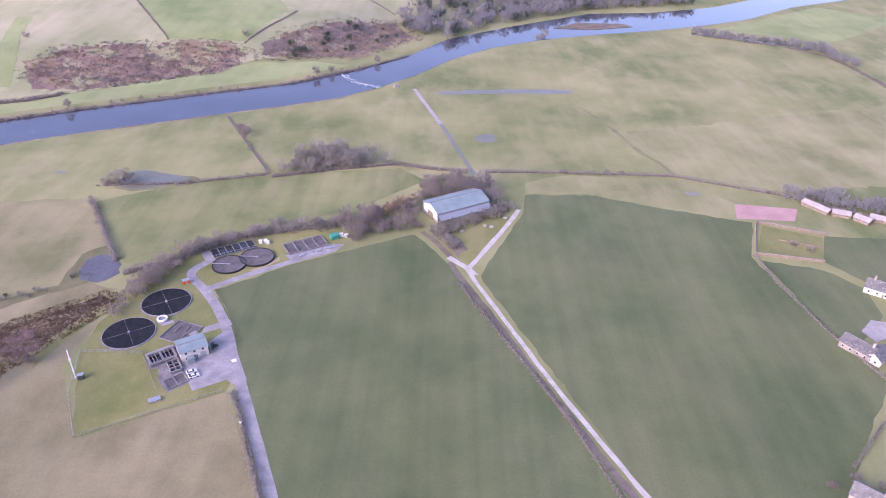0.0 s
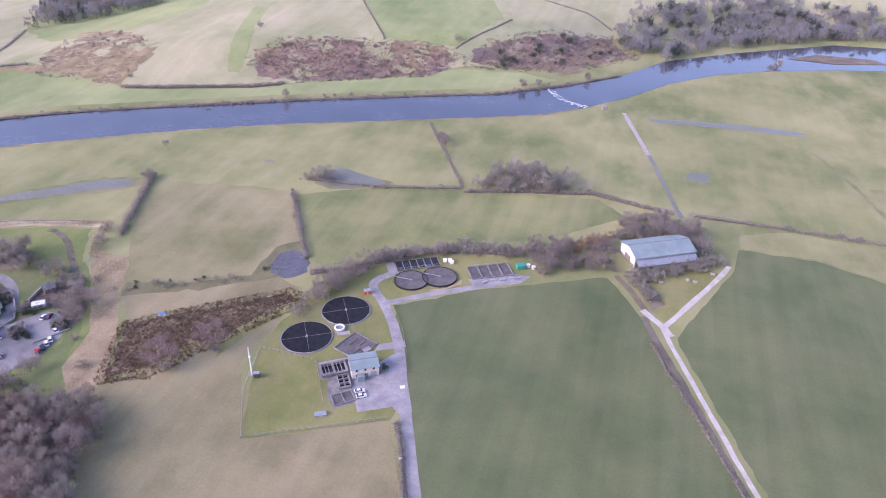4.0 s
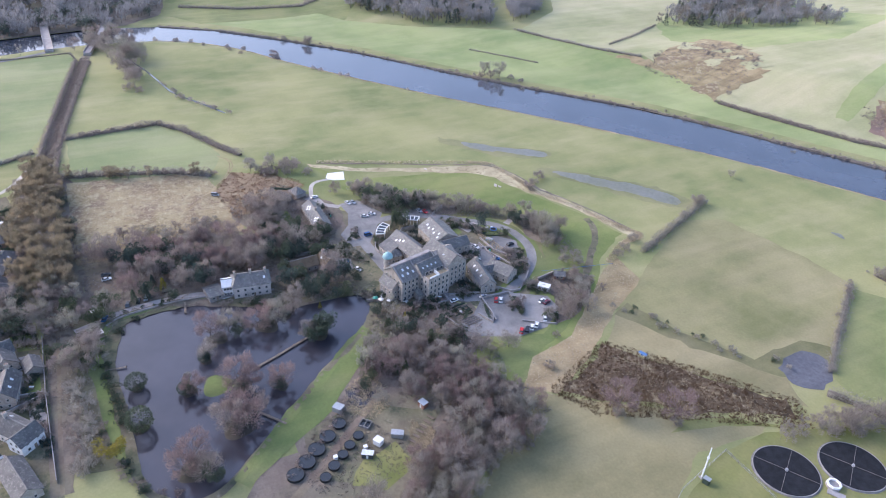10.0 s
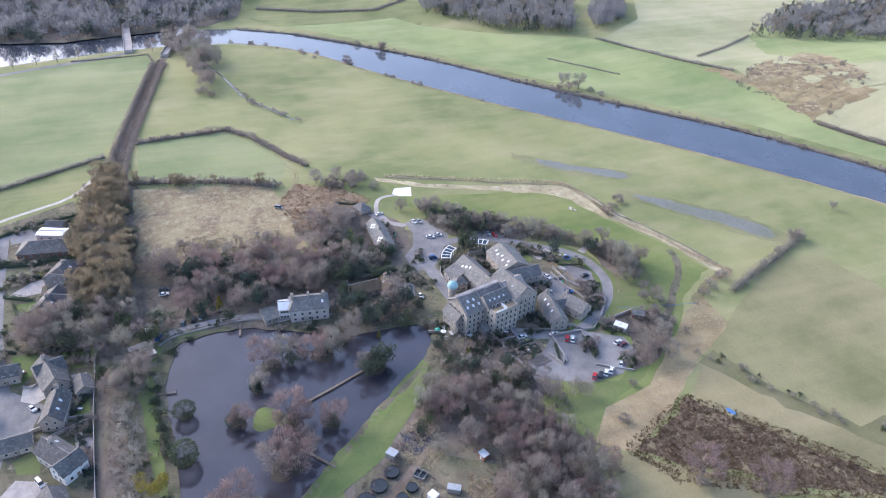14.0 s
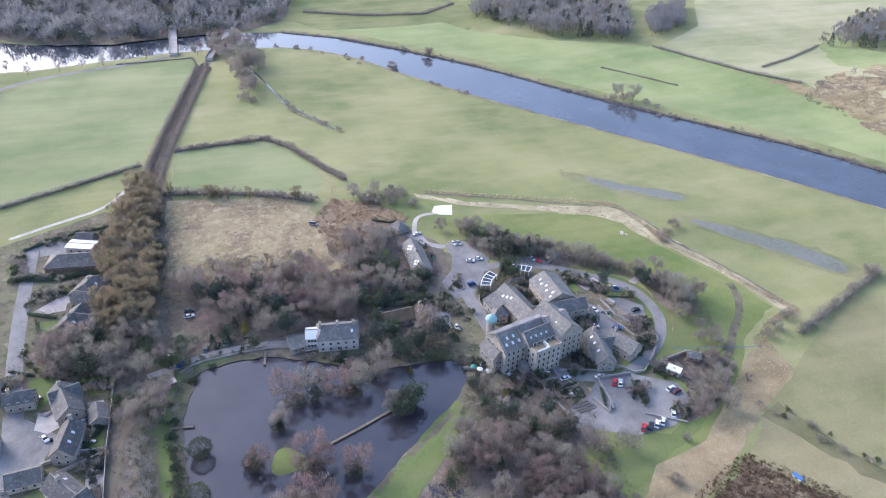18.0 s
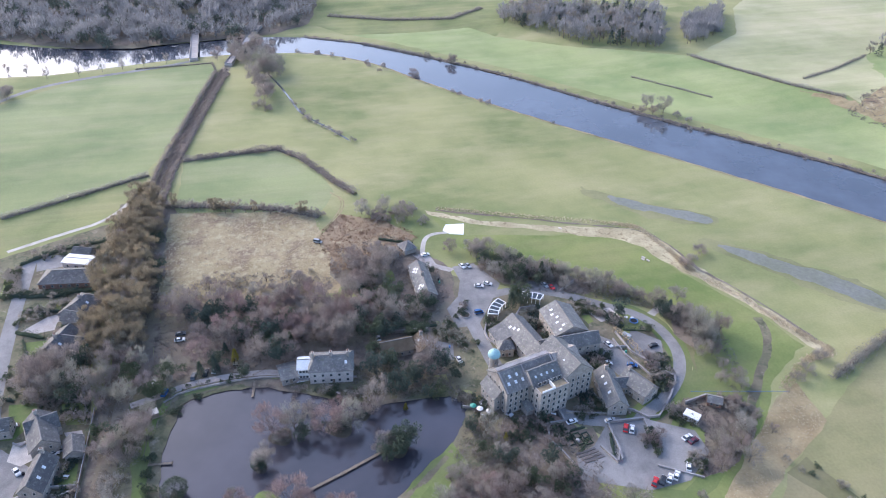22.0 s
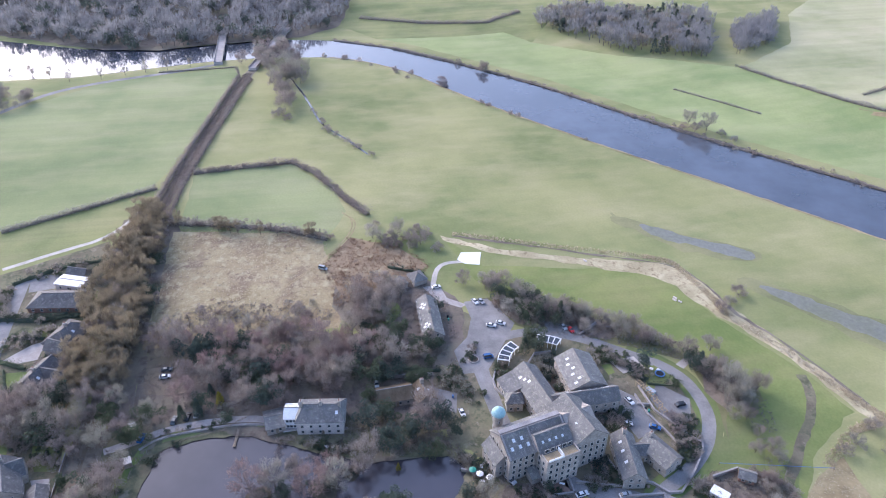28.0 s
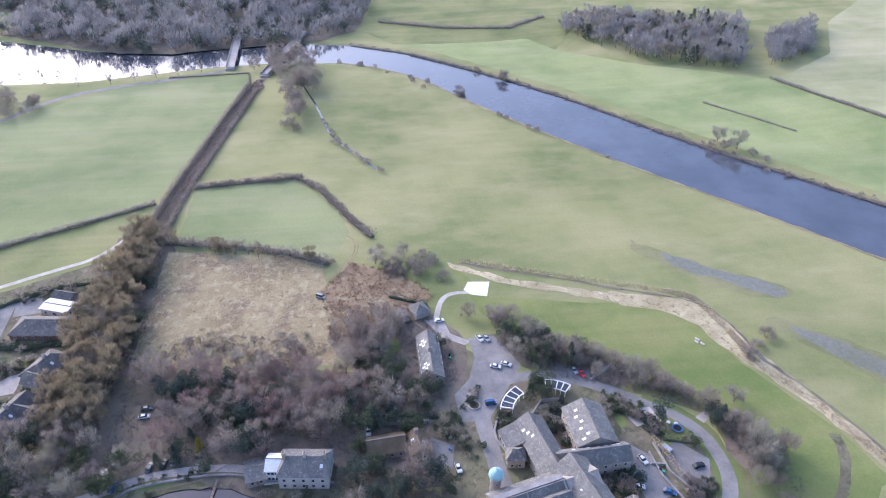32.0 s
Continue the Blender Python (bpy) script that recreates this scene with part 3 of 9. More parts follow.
KINDS = {
    "bare": [tree_kind("bare", bare_tree(s, 10, 5.0, 1550, 0.13, 0.2), (BARK, TWIG)) for s in (1, 2, 3, 4)],
    "tall": [tree_kind("tall", bare_tree(s, 13, 4.4, 1400, 0.13, 0.22, 0.8), (BARK, TWIG)) for s in (5, 6, 7)],
    "thin": [tree_kind("thin", bare_tree(s, 9, 2.7, 1000, 0.09, 0.22, 0.8), (BARK, TWIG)) for s in (8, 9)],
    "bush": [tree_kind("bush", bare_tree(s, 4.8, 3.3, 1050, 0.125, 0.03), (BARK, TWIG)) for s in (10, 11, 12)],
    "larch": [tree_kind("larch", bare_tree(s, 13, 4.0, 1500, 0.16, 0.18), (BARK, LARCH)) for s in (13, 14)],
    "conifer": [tree_kind("conifer", conifer_tree(s, 11, 2.8, 1100, 0.32), (BARK, NEEDLE)) for s in (15, 16)],
    "evergreen": [tree_kind("evergreen", broad_evergreen(s, 9, 4.2, 1500, 0.34), (BARK, NEEDLE)) for s in (17, 18, 19)],
    "purple": [tree_kind("purple", bare_tree(s, 10, 5.0, 1600, 0.13, 0.2), (BARK, PURPLE)) for s in (22, 23)],
    "ball": [tree_kind("ball", ball_evergreen(s, 8, 4.4, 1500, 0.36), (BARK, NEEDLE)) for s in (24,)],
    "shrub": [tree_kind("shrub", broad_evergreen(s, 3, 2.0, 500, 0.28), (BARK, NEEDLE)) for s in (20, 21)],
}
TREE_WORDS = {
    "bare": ("tree", "leafless broad-crowned winter tree with grey-brown twigs", "tree"),
    "tall": ("tree", "tall leafless winter tree with a narrow brown crown", "tree"),
    "thin": ("sapling", "slender leafless young tree with fine brown twigs", "tree"),
    "bush": ("bush", "leafless rounded scrub bush with dense brown twigs", "bush"),
    "larch": ("larch", "tall bare larch with orange-brown twigs", "tree"),
    "conifer": ("conifer", "pointed dark green conifer tree", "tree"),
    "evergreen": ("evergreen_tree", "round-headed dark evergreen tree with dense leaves", "tree"),
    "purple": ("tree", "leafless winter tree with a purple-brown crown", "tree"),
    "ball": ("evergreen_tree", "dense ball-shaped dark evergreen on a pond islet", "tree"),
    "shrub": ("shrub", "low dark green evergreen garden shrub", "shrub"),
}
tree_dice = random.Random(77)
BUSHES = {}


def whole_bush(trunk, crown):
    """Stems and twigs of a bush as one mesh."""
    if crown.name not in BUSHES:
        bm = bmesh.new()
        bm.from_mesh(crown)
        n = len(bm.faces)
        bm.from_mesh(trunk)
        bm.faces.ensure_lookup_table()
        for f in bm.faces[n:]:
            f.material_index = 1
        me = bpy.data.meshes.new("bush")
        bm.to_mesh(me)
        bm.free()
        me.materials.append(crown.materials[0])
        me.materials.append(trunk.materials[0])
        BUSHES[crown.name] = me
    return BUSHES[crown.name]


def tufts(name, ring, count, tall, mat, label, seed, blade_count=7, wide=0.16):
    """Coarse grass, rushes or brambles: many small clumps, too many to count."""
    rnd = random.Random(seed)
    xs, ys = [p[0] for p in ring], [p[1] for p in ring]
    px = np.array([rnd.uniform(min(xs), max(xs)) for _ in range(count * 2)])
    py = np.array([rnd.uniform(min(ys), max(ys)) for _ in range(count * 2)])
    ok = inside(px, py, ring)
    px, py = px[ok][:count], py[ok][:count]
    rng = np.random.default_rng(seed)
    n = len(px) * blade_count
    base = np.repeat(np.stack([px, py, height(px, py) + 0.05], 1), blade_count, 0)
    s = np.repeat(tall * rng.uniform(0.5, 1.2, len(px)), blade_count)
    base[:, :2] += rng.normal(size=(n, 2)) * 0.5 * s[:, None]
    way = np.concatenate([rng.normal(size=(n, 2)) * 0.7, rng.uniform(0.4, 1.0, (n, 1))], 1)
    co = blades(rng, base, way, s * rng.uniform(0.7, 1.2, n), wide * rng.uniform(0.8, 2.2, n))
    return tagged(new(name, triangle_mesh(name, co, mat)), label, "grass", kind="stuff")


def tree(kind, x, y, size=1.0, group="", z=None, label=""):
    name, words, category = TREE_WORDS[kind]
    trunk, crown = tree_dice.choice(KINDS[kind])
    spot = pose(x, y, (at(x, y) if z is None else z), 0, 0, tree_dice.uniform(0, 360))
    if kind in ("bush", "shrub"):
        ob = tagged(new(name, whole_bush(trunk, crown)), label or words, category, group)
        ob.matrix_basis = spot
        ob.scale = (size * tree_dice.uniform(0.85, 1.15), size * tree_dice.uniform(0.85, 1.15), size * tree_dice.uniform(0.8, 1.1))
        return ob
    ob = tagged(new(name), label or words, category, group)
    ob.matrix_basis = spot
    ob.scale = (size * tree_dice.uniform(0.9, 1.1), size * tree_dice.uniform(0.9, 1.1), size * tree_dice.uniform(0.88, 1.12))
    for which, me in (("trunk", trunk), ("crown", crown)):
        new(which, me).parent = ob
    return ob


def recolour(ob, mat):
    """Give one tree a crown of its own colour."""
    for piece in ob.children:
        if piece.name.startswith("crown"):
            piece.data = piece.data.copy()
            piece.data.materials[0] = mat


def scatter(ring, count, gap, seed):
    """Spots inside a ring on a shaken lattice, so that none crowd."""
    rnd = random.Random(seed)
    xs, ys = [p[0] for p in ring], [p[1] for p in ring]
    spots = []
    for i in range(int((max(xs) - min(xs)) / gap) + 1):
        for j in range(int((max(ys) - min(ys)) / gap) + 1):
            spots.append((min(xs) + (i + 0.5 * (j % 2) + rnd.uniform(-0.38, 0.38)) * gap, min(ys) + (j + rnd.uniform(-0.38, 0.38)) * gap))
    rnd.shuffle(spots)
    keep = inside(np.array([p[0] for p in spots]), np.array([p[1] for p in spots]), ring)
    return [p for p, k in zip(spots, keep) if k][:count]


# round clearings kept free of trees: buildings and a car clearing
CLEAR = [(-378, 150, 8), (-364, 150, 8), (-328.5, 130, 8.5), (-327, 141, 7), (-320.5, 103, 10), (-321, 92, 6.5), (-322, 86, 6.5), (-381, 1, 10), (-357, -3, 9), (-408, -10, 12), (-313, -15, 6), (-403, 148, 6), (-355, 43, 9), (-306, 1, 8)]


def wood(ring, count, gap, mix, seed, low=0.7, high=1.2, group=""):
    rnd = random.Random(seed + 1)
    for x, y in scatter(ring, count, gap, seed):
        if all(math.hypot(x - cx, y - cy) > r for cx, cy, r in CLEAR):
            tree(rnd.choice(mix), x, y, rnd.uniform(low, high), group)


# crowns of far woods swap to the colours with haze mixed in
HAZY_TONE = {TWIG.name: HAZYTWIG.name, NEEDLE.name: HAZYNEEDLE.name, LARCH.name: HAZYLARCH.name}


def far_wood(name, ring, count, gap, mix, seed, label, low=0.8, high=1.3, thin=6):
    """A distant wood, too dense to count: one joined mesh of trunks and one of crowns."""
    rnd = random.Random(seed)
    top = tagged(new(name), label, "woodland", kind="stuff")
    crowns, tv, tf = {}, [], []
    spots = scatter(ring, count, gap, seed) if count else ring
    floor = height(np.array([q[0] for q in spots]), np.array([q[1] for q in spots]))
    for (x, y), z in zip(spots, floor):
        s, turn = rnd.uniform(low, high), rnd.uniform(0, 6.28)
        trunk, crown = rnd.choice(KINDS[rnd.choice(mix)])
        co = np.empty(len(crown.vertices) * 3)
        crown.vertices.foreach_get("co", co)
        co = co.reshape(-1, 3, 3)[::thin] * s
        mid = co.mean(1, keepdims=True)
        co = ((co - mid) * {1: 1.0, 2: 1.35, 3: 1.6, 9: 2.7}.get(thin, 2.3) + mid).reshape(-1, 3)
        c, n = math.cos(turn), math.sin(turn)
        crowns.setdefault(HAZY_TONE.get(crown.materials[0].name, crown.materials[0].name) if thin > 4 else crown.materials[0].name, []).append(np.stack([c * co[:, 0] - n * co[:, 1] + x, n * co[:, 0] + c * co[:, 1] + y, co[:, 2] + z], 1))
        tube(tv, tf, Vector((x, y, z - 0.3)), Vector((x, y, z + (7 if thin > 4 else 3) * s)), (0.28 if thin > 4 else 0.12) * s, 0.06 * s, 5)
    for mat, bag in crowns.items():
        new("crowns", triangle_mesh("crowns", np.concatenate(bag), bpy.data.materials[mat])).parent = top
    put_mesh("trunks", tv, tf, BARK, top)
    return top


def grove(ring, count, gap, mix, seed, low, high, label):
    """A wood too dense to count its trees, in four tones, kept off the clearings."""
    spots = [(x, y) for x, y in scatter(ring, count, gap, seed) if all(math.hypot(x - cx, y - cy) > r for cx, cy, r in CLEAR)]
    for k in range(4):
        if spots[k::4]:
            far_wood("grove", spots[k::4], 0, gap, mix, seed + k, label, low, high, 1)


def bush_row(line, gap, width, seed, low, high, label, mix=("bush",)):
    """An overgrown hedge: bushes strung unevenly along a line."""
    rnd = random.Random(seed)
    spots = [(x + rnd.uniform(-1, 1) * (width + 0.3 * gap), y + rnd.uniform(-1, 1) * (width + 0.3 * gap)) for x, y, _ in along(line, gap) if rnd.random() < 0.88]
    return far_wood("hedgerow", spots, 0, gap, list(mix), seed, label, low, high, 3)


def thicket(ring, count, gap, seed, low, high, label, mix=("bush",)):
    """Bushes grown into one another, too many to count."""
    return far_wood("thicket", ring, count, gap, list(mix), seed, label, low, high, 3)


def hedge(line, width, tall, seed, mat=None, dense=20.0, label="clipped leafless hawthorn hedge along a field edge", name="hedge", uneven=0.8):
    """A hedge: an uneven dark core wrapped in many twigs."""
    rnd = random.Random(seed)
    width, tall = width * 1.35, tall * 1.2
    top = tagged(new(name), label, "hedge", kind="stuff")
    verts, faces = [], []
    pts = along(line, 2.0)
    floor = height(np.array([q[0] for q in pts]), np.array([q[1] for q in pts]))
    for (x, y, a), z in zip(pts, floor):
        h, w = tall * rnd.uniform(0.3, 0.75), width * rnd.uniform(0.16, 0.36)
        for side, up in ((-w, -0.2), (-w * 0.8, h * 0.7), (0, h), (w * 0.8, h * 0.7), (w, -0.2)):
            verts.append((x - math.sin(a) * side, y + math.cos(a) * side, z + up))
    for k in range(len(pts) - 1):
        for j in range(4):
            faces.append((5 * k + j, 5 * k + 5 + j, 5 * k + 6 + j, 5 * k + 1 + j))
    put_mesh("core", verts, faces, BARK if mat is not NEEDLE else NEEDLE, top)
    rng = np.random.default_rng(seed)
    per = int(dense * 2 * max(tall, 1))
    n = per * (len(pts) - 1)
    p = np.array([q[:2] for q in pts])
    lift = height(p[:, 0], p[:, 1])
    wave = np.array([1 + uneven * noise.noise((x * 0.12, y * 0.12, seed)) for x, y in p])
    s, k = rng.random(n), np.repeat(np.arange(len(pts) - 1), per)
    turn = np.array([q[2] for q in pts])[k]
    side = rng.normal(size=n) * 0.34 * width
    c = p[k] + (p[k + 1] - p[k]) * s[:, None] + np.stack([-np.sin(turn), np.cos(turn)], 1) * side[:, None]
    up = rng.uniform(0.15, 0.95, n) * tall * (wave[k] * (1 - s) + wave[k + 1] * s)
    c = np.concatenate([c, (lift[k] + up)[:, None]], 1)
    way = rng.normal(size=(n, 3)) * (0.7, 0.7, 0.6) + (0, 0, 0.6)
    new("twigs", triangle_mesh("twigs", blades(rng, c, way, rng.uniform(0.6, 1.3, n), np.full(n, 0.2)), mat or TWIG)).parent = top
    return top


# ---- ground, river and pond ----
def ground_sheet():
    xs = np.r_[np.linspace(-3200, -1200, 14)[:-1], np.arange(-1200, -350, 6), np.arange(-350, -205, 2.5), np.arange(-205, 560, 6), np.linspace(600, 2600, 14)]
    ys = np.r_[np.linspace(-3200, -460, 14)[:-1], np.arange(-460, 30, 7), np.arange(30, 165, 2.5), np.arange(165, 1200, 6), np.linspace(1240, 3200, 14)]
    gx, gy = np.meshgrid(xs, ys)
    z = height(gx, gy, False)
    verts = np.stack([gx, gy, z], -1).reshape(-1, 3)
    n = len(xs)
    k = (np.arange(len(ys) - 1)[:, None] * n + np.arange(n - 1)).ravel()
    faces = np.stack([k, k + 1, k + n + 1, k + n], 1)
    me = bpy.data.meshes.new("ground")
    me.from_pydata(verts.tolist(), [], faces.tolist())
    me.polygons.foreach_set("use_smooth", np.ones(len(faces), bool))
    me.materials.append(MEADOW)
    return tagged(new("ground", me), "yellow-green winter meadow grass on a flat river valley floor", "ground", kind="structure")


ground_sheet()


def water(name, ring, z, mat, label):
    bm = bmesh.new()
    bm.faces.new([bm.verts.new((x, y, z)) for x, y in ring])
    ob = part(name, bm, mat, None)
    if ob.data.polygons[0].normal.z < 0:
        ob.data.flip_normals()
    return tagged(ob, label, "water", kind="structure")


water("river", RIVER, -1.2, RIVERWATER, "broad slow grey-blue river between grassy banks")
water("pond", POND, -0.8, PONDWATER, "dark still mill pond with wooded islets")

# ---- fields and ground cover ----
def mottle(ring, mats, count, size, seed, lift, label, stretch=1.6, turn=0.0, cell=6.0):
    """Uneven patches of other growth scattered over a piece of ground."""
    rnd = random.Random(seed)
    c, n = math.cos(radians(turn)), math.sin(radians(turn))
    for k, (x, y) in enumerate(scatter(ring, count, size * 1.3, seed)):
        r, blob = size * rnd.uniform(0.5, 1.25), []
        for a in np.linspace(0, 2 * math.pi, 16, endpoint=False):
            d = r * (1 + 0.75 * noise.noise((math.cos(a) * 1.3 + k * 3.7, math.sin(a) * 1.3, seed)))
            u, v = d * math.cos(a) * stretch, d * math.sin(a)
            blob.append((x + c * u - n * v, y + n * u + c * v))
        draped("grass_patch", ragged(blob, 3.0, 0.8), mats[k % len(mats)], lift + 0.012 * (k % 9), cell, label, "grass patch")


SLOPE_WEST = [(-362, 592), (-338, 617), (-300, 641), (-260, 660), (-222, 672), (-193, 665), (-214, 641), (-249, 616), (-288, 585), (-317, 573), (-342, 582)]
SLOPE_EAST = [(-189, 667), (-164, 709), (-136, 740), (-93, 773), (-59, 808), (-45, 781), (-59, 723), (-84, 691), (-127, 683), (-168, 670)]
HUMMOCK = [(-556, 482), (-519, 507), (-539, 547), (-549, 592), (-528, 606), (-481, 591), (-441, 561), (-443, 537), (-444, 517), (-438, 506), (-470, 508), (-516, 494)]
PADDOCK = [(-452, 31), (-451, 58), (-446, 102), (-433, 110), (-412, 108), (-386, 118), (-376, 110), (-374, 56), (-375, 39), (-396, 32)]
def field(ring, mat, label, name="field", lift=0.06, cell=12.0, rough=0.9):
    return draped(name, ragged(ring, 5.0, rough), mat, lift, cell, label, name.split("_")[-1])


field([(-112, 286), (-78, 311), (-16, 345), (9, 305), (29, 258), (48, 210), (66, 165), (90, 100), (168, -90), (52, -90), (-30, 100), (-55, 162), (-80, 215), (-100, 264)], CROP, "even green young crop field with faint drill lines")
field([(51, 397), (90, 399), (136, 382), (183, 367), (168, 329), (172, 304), (187, 247), (192, 231), (154, 181), (137, 160), (250, -90), (176, -90), (96, 110), (74, 166), (19, 303), (48, 375)], CROP, "dark green grass field with faint streaks")
field([(-214, 186), (-205, 196), (-178, 236), (-160, 262), (-157, 256), (-160, 227), (-135, 187), (-87, 214), (-63, 168), (-35, 100), (46, -90), (-150, -90), (-175, 100), (-180, 150)], TAN, "bleached tan rough pasture beside the treatment works")
field([(-206, 199), (-222, 233), (-196, 254), (-165, 280), (-158, 275), (-179, 236)], BROWN, "dark brown patch of dead rushes", lift=0.09, rough=2.5)
field([(-222, 233), (-239, 251), (-207, 267), (-176, 290), (-160, 284), (-165, 280), (-196, 254)], TAN, "pale rough grass strip beside the rushes", lift=0.075)
field([(-215, 186), (-228, 199), (-234, 223), (-272, 269), (-278, 282), (-257, 280), (-240, 251), (-222, 226), (-205, 197)], STRAW, "strip of pale straw-coloured dead grass", lift=0.08)
field([(-257, 278), (-296, 342), (-287, 366), (-239, 377), (-212, 378), (-181, 327), (-176, 290), (-207, 267), (-239, 251)], PALEPASTURE, "pale green pasture with a wet corner")
field([(-210, 375), (-165, 403), (-115, 416), (-75, 425), (-30, 432), (-12, 415), (-50, 375), (-74, 362), (-129, 335), (-156, 307), (-170, 310)], PASTURE, "green pasture behind the treatment works")
field([(-441, 166), (-411, 182), (-396, 262), (-362, 273), (-318, 294), (-297, 299), (-282, 274), (-254, 252), (-234, 223), (-212, 188), (-235, 172), (-262, 200), (-262, 230), (-285, 250), (-330, 252), (-362, 215), (-400, 175)], LAWN, "bright green mown lawn round the mill", "lawn")
field([(-464, 29), (-460, 58), (-452, 104), (-424, 108), (-391, 116), (-374, 110), (-371, 31), (-410, 30)], MOOR, "tawny rough moor grass paddock with brown tussocks", lift=0.072)
field([(-424, 106), (-446, 119), (-436, 140), (-415, 155), (-400, 140), (-392, 113)], RUSSET, "russet bramble and bracken patch beside a track", "scrub_patch", 0.08)
field([(-530, 32), (-535, 88), (-500, 112), (-473, 118), (-446, 108), (-467, 32)], SHEEPTURF, "small green paddock ringed by hedges")
field([(-528, 14), (-690, 46), (-722, 42), (-700, -54), (-640, -115), (-560, -180), (-470, -70), (-516, 10)], SHEEPTURF, "large green sheep pasture beside the old railway", cell=24)
field([(-514, 12), (-496, -20), (-470, -70), (-432, -50), (-462, 4), (-490, 14)], PASTURE, "narrow green paddock beside a lane")
field([(-500, -15), (-440, -65), (-250, -70), (-225, 22), (-300, 17), (-360, 8), (-440, 5)], GARDEN, "garden beds and rough grass between village houses", "garden_ground", 0.05)
field([(-326, 16), (-330, 33), (-372, 33), (-380, 75), (-368, 120), (-345, 150), (-320, 146), (-300, 150), (-300, 118), (-318, 78), (-325, 50), (-312, 40), (-290, 36), (-238, 34), (-238, 20)], WOODFLOOR, "brown leaf litter under the pondside trees", "wood_floor", 0.055)
field([(-376, 20), (-330, 17), (-330, 33), (-466, 33), (-488, 22), (-480, 2), (-400, 8)], WOODFLOOR, "brown leaf litter under the larches", "wood_floor", 0.065)
field([(-296, 158), (-284, 155), (-262, 134), (-226, 88), (-205, 75), (-175, 100), (-178, 140), (-200, 190), (-228, 186), (-262, 196), (-282, 182)], WOODFLOOR, "brown leaf litter and brambles under bare trees", "wood_floor", 0.055)
field([(-345, 150), (-320, 168), (-284, 162), (-282, 182), (-262, 200), (-268, 225), (-300, 240), (-330, 243), (-352, 210), (-360, 180), (-386, 158), (-386, 140)], GARDEN, "garden beds and shrubs round the mill", "garden_ground", 0.065)
field([(-238, 223), (-252, 243), (-262, 256), (-274, 262), (-280, 262), (-266, 244), (-250, 230), (-240, 212), (-244, 198), (-236, 184), (-222, 186), (-214, 192), (-228, 200)], GREENSWARD, "rich green grass round the car park trees", "lawn", 0.067)
field([(-276, 140.5), (-263, 124.5), (-249, 110.5), (-239, 97.5), (-225, 83.5), (-215, 72), (-209, 76), (-222, 97), (-232, 112), (-240, 119), (-252, 132), (-266, 144)], GREENSWARD, "mown grass path along the pond embankment", "grass_path", 0.16, 2.5)
field([(-294, 32), (-284, 33), (-262, 35), (-239, 37), (-237, 41), (-264, 39), (-291, 38), (-310, 40), (-322, 44), (-322, 41)], GREENSWARD, "mown grass path beside the pond", "grass_path", 0.13, 2.5)
field([(-232, 122), (-226, 100), (-204, 96), (-198, 108), (-196, 128), (-216, 150)], GARDEN, "rough allotment ground with beds and paths", "allotment", 0.07)
field([(-208, 128), (-205, 114), (-196, 108), (-190, 118), (-196, 132)], VERGE, "small rough lawn in the allotment", "lawn", 0.1)
field([(-156, 236), (-150, 219), (-136, 187), (-87, 214), (-86, 222), (-106, 272), (-116, 286), (-95, 303), (-57, 329), (-60, 346), (-100, 342), (-130, 325), (-146, 290), (-157, 258)], VERGE, "mown grass inside the treatment works fence", "lawn", 0.07)
field([(15, 314), (25, 334), (42, 366), (28, 372), (-2, 350), (4, 324)], VERGE, "rough grass triangle between two tracks", "paddock", 0.08)
field([(-4, 352), (8, 322), (14, 330), (0, 358)], EARTH, "muddy bank beside the barn track", "bank", 0.09)
field([(51, 399), (90, 401), (136, 385), (180, 370), (180, 393), (150, 425), (80, 428), (52, 415)], PALEMEADOW, "pale rough grass strip below a hedge")
field([(172, 325), (202, 317), (215, 300), (213, 276), (186, 250), (178, 278)], CROP, "bright green garden paddock beside a house")
field([(206, 326), (219, 353), (290, 350), (280, 290), (222, 300)], CROP, "green paddock behind a tennis court")
ribbon("pond_margin", [tuple(p) for p in POND] + [tuple(POND[0])], 3.0, GARDEN, 0.1, "muddy planted margin of the pond", "margin", "structure", 0.5, 0)
field([(-332, 28), (-300, 28), (-236, 28), (-234, 43), (-262, 42), (-292, 41), (-322, 48)], GARDEN, "rough grass and leaf litter beside the pond path", "garden_bank", 0.08, 2.5, 0.8)
field([(-338, 172), (-326, 173), (-312, 173), (-303, 168), (-300, 160), (-312, 160), (-330, 158), (-342, 158)], GARDEN, "planted ground beside the mill drive", "garden_bank", 0.1, 12, 0.6)
# belts of scrub and litter round the mill
field([(-385, 175), (-388, 197), (-374, 221), (-357, 242), (-337, 256), (-318, 272), (-306, 268), (-310, 256), (-300, 250), (-291, 246), (-307, 249), (-331, 250), (-341, 236), (-350, 215), (-356, 196), (-370, 181)], WETGRASS, "dark rough grass and brambles under trees beside the drive", "rough_belt", 0.095, 12, 0.6)
field([(-383, 178), (-382, 196), (-370, 214), (-356, 232), (-350, 222), (-358, 200), (-370, 184)], WOODFLOOR, "brown leaf litter under trees beside the drive", "wood_floor", 0.105, 12, 2.0)
field([(-330, 252), (-318, 266), (-308, 262), (-306, 252), (-316, 249)], WOODFLOOR, "brown leaf litter under a large bare tree", "wood_floor", 0.115, 12, 2.0)
field([(-279, 234), (-276, 252), (-268, 258), (-254, 247), (-244, 231), (-243, 220), (-250, 226), (-262, 232), (-274, 226)], WOODFLOOR, "brown leaf litter and cleared ground beside a cabin", "wood_floor", 0.105, 12, 1.5)
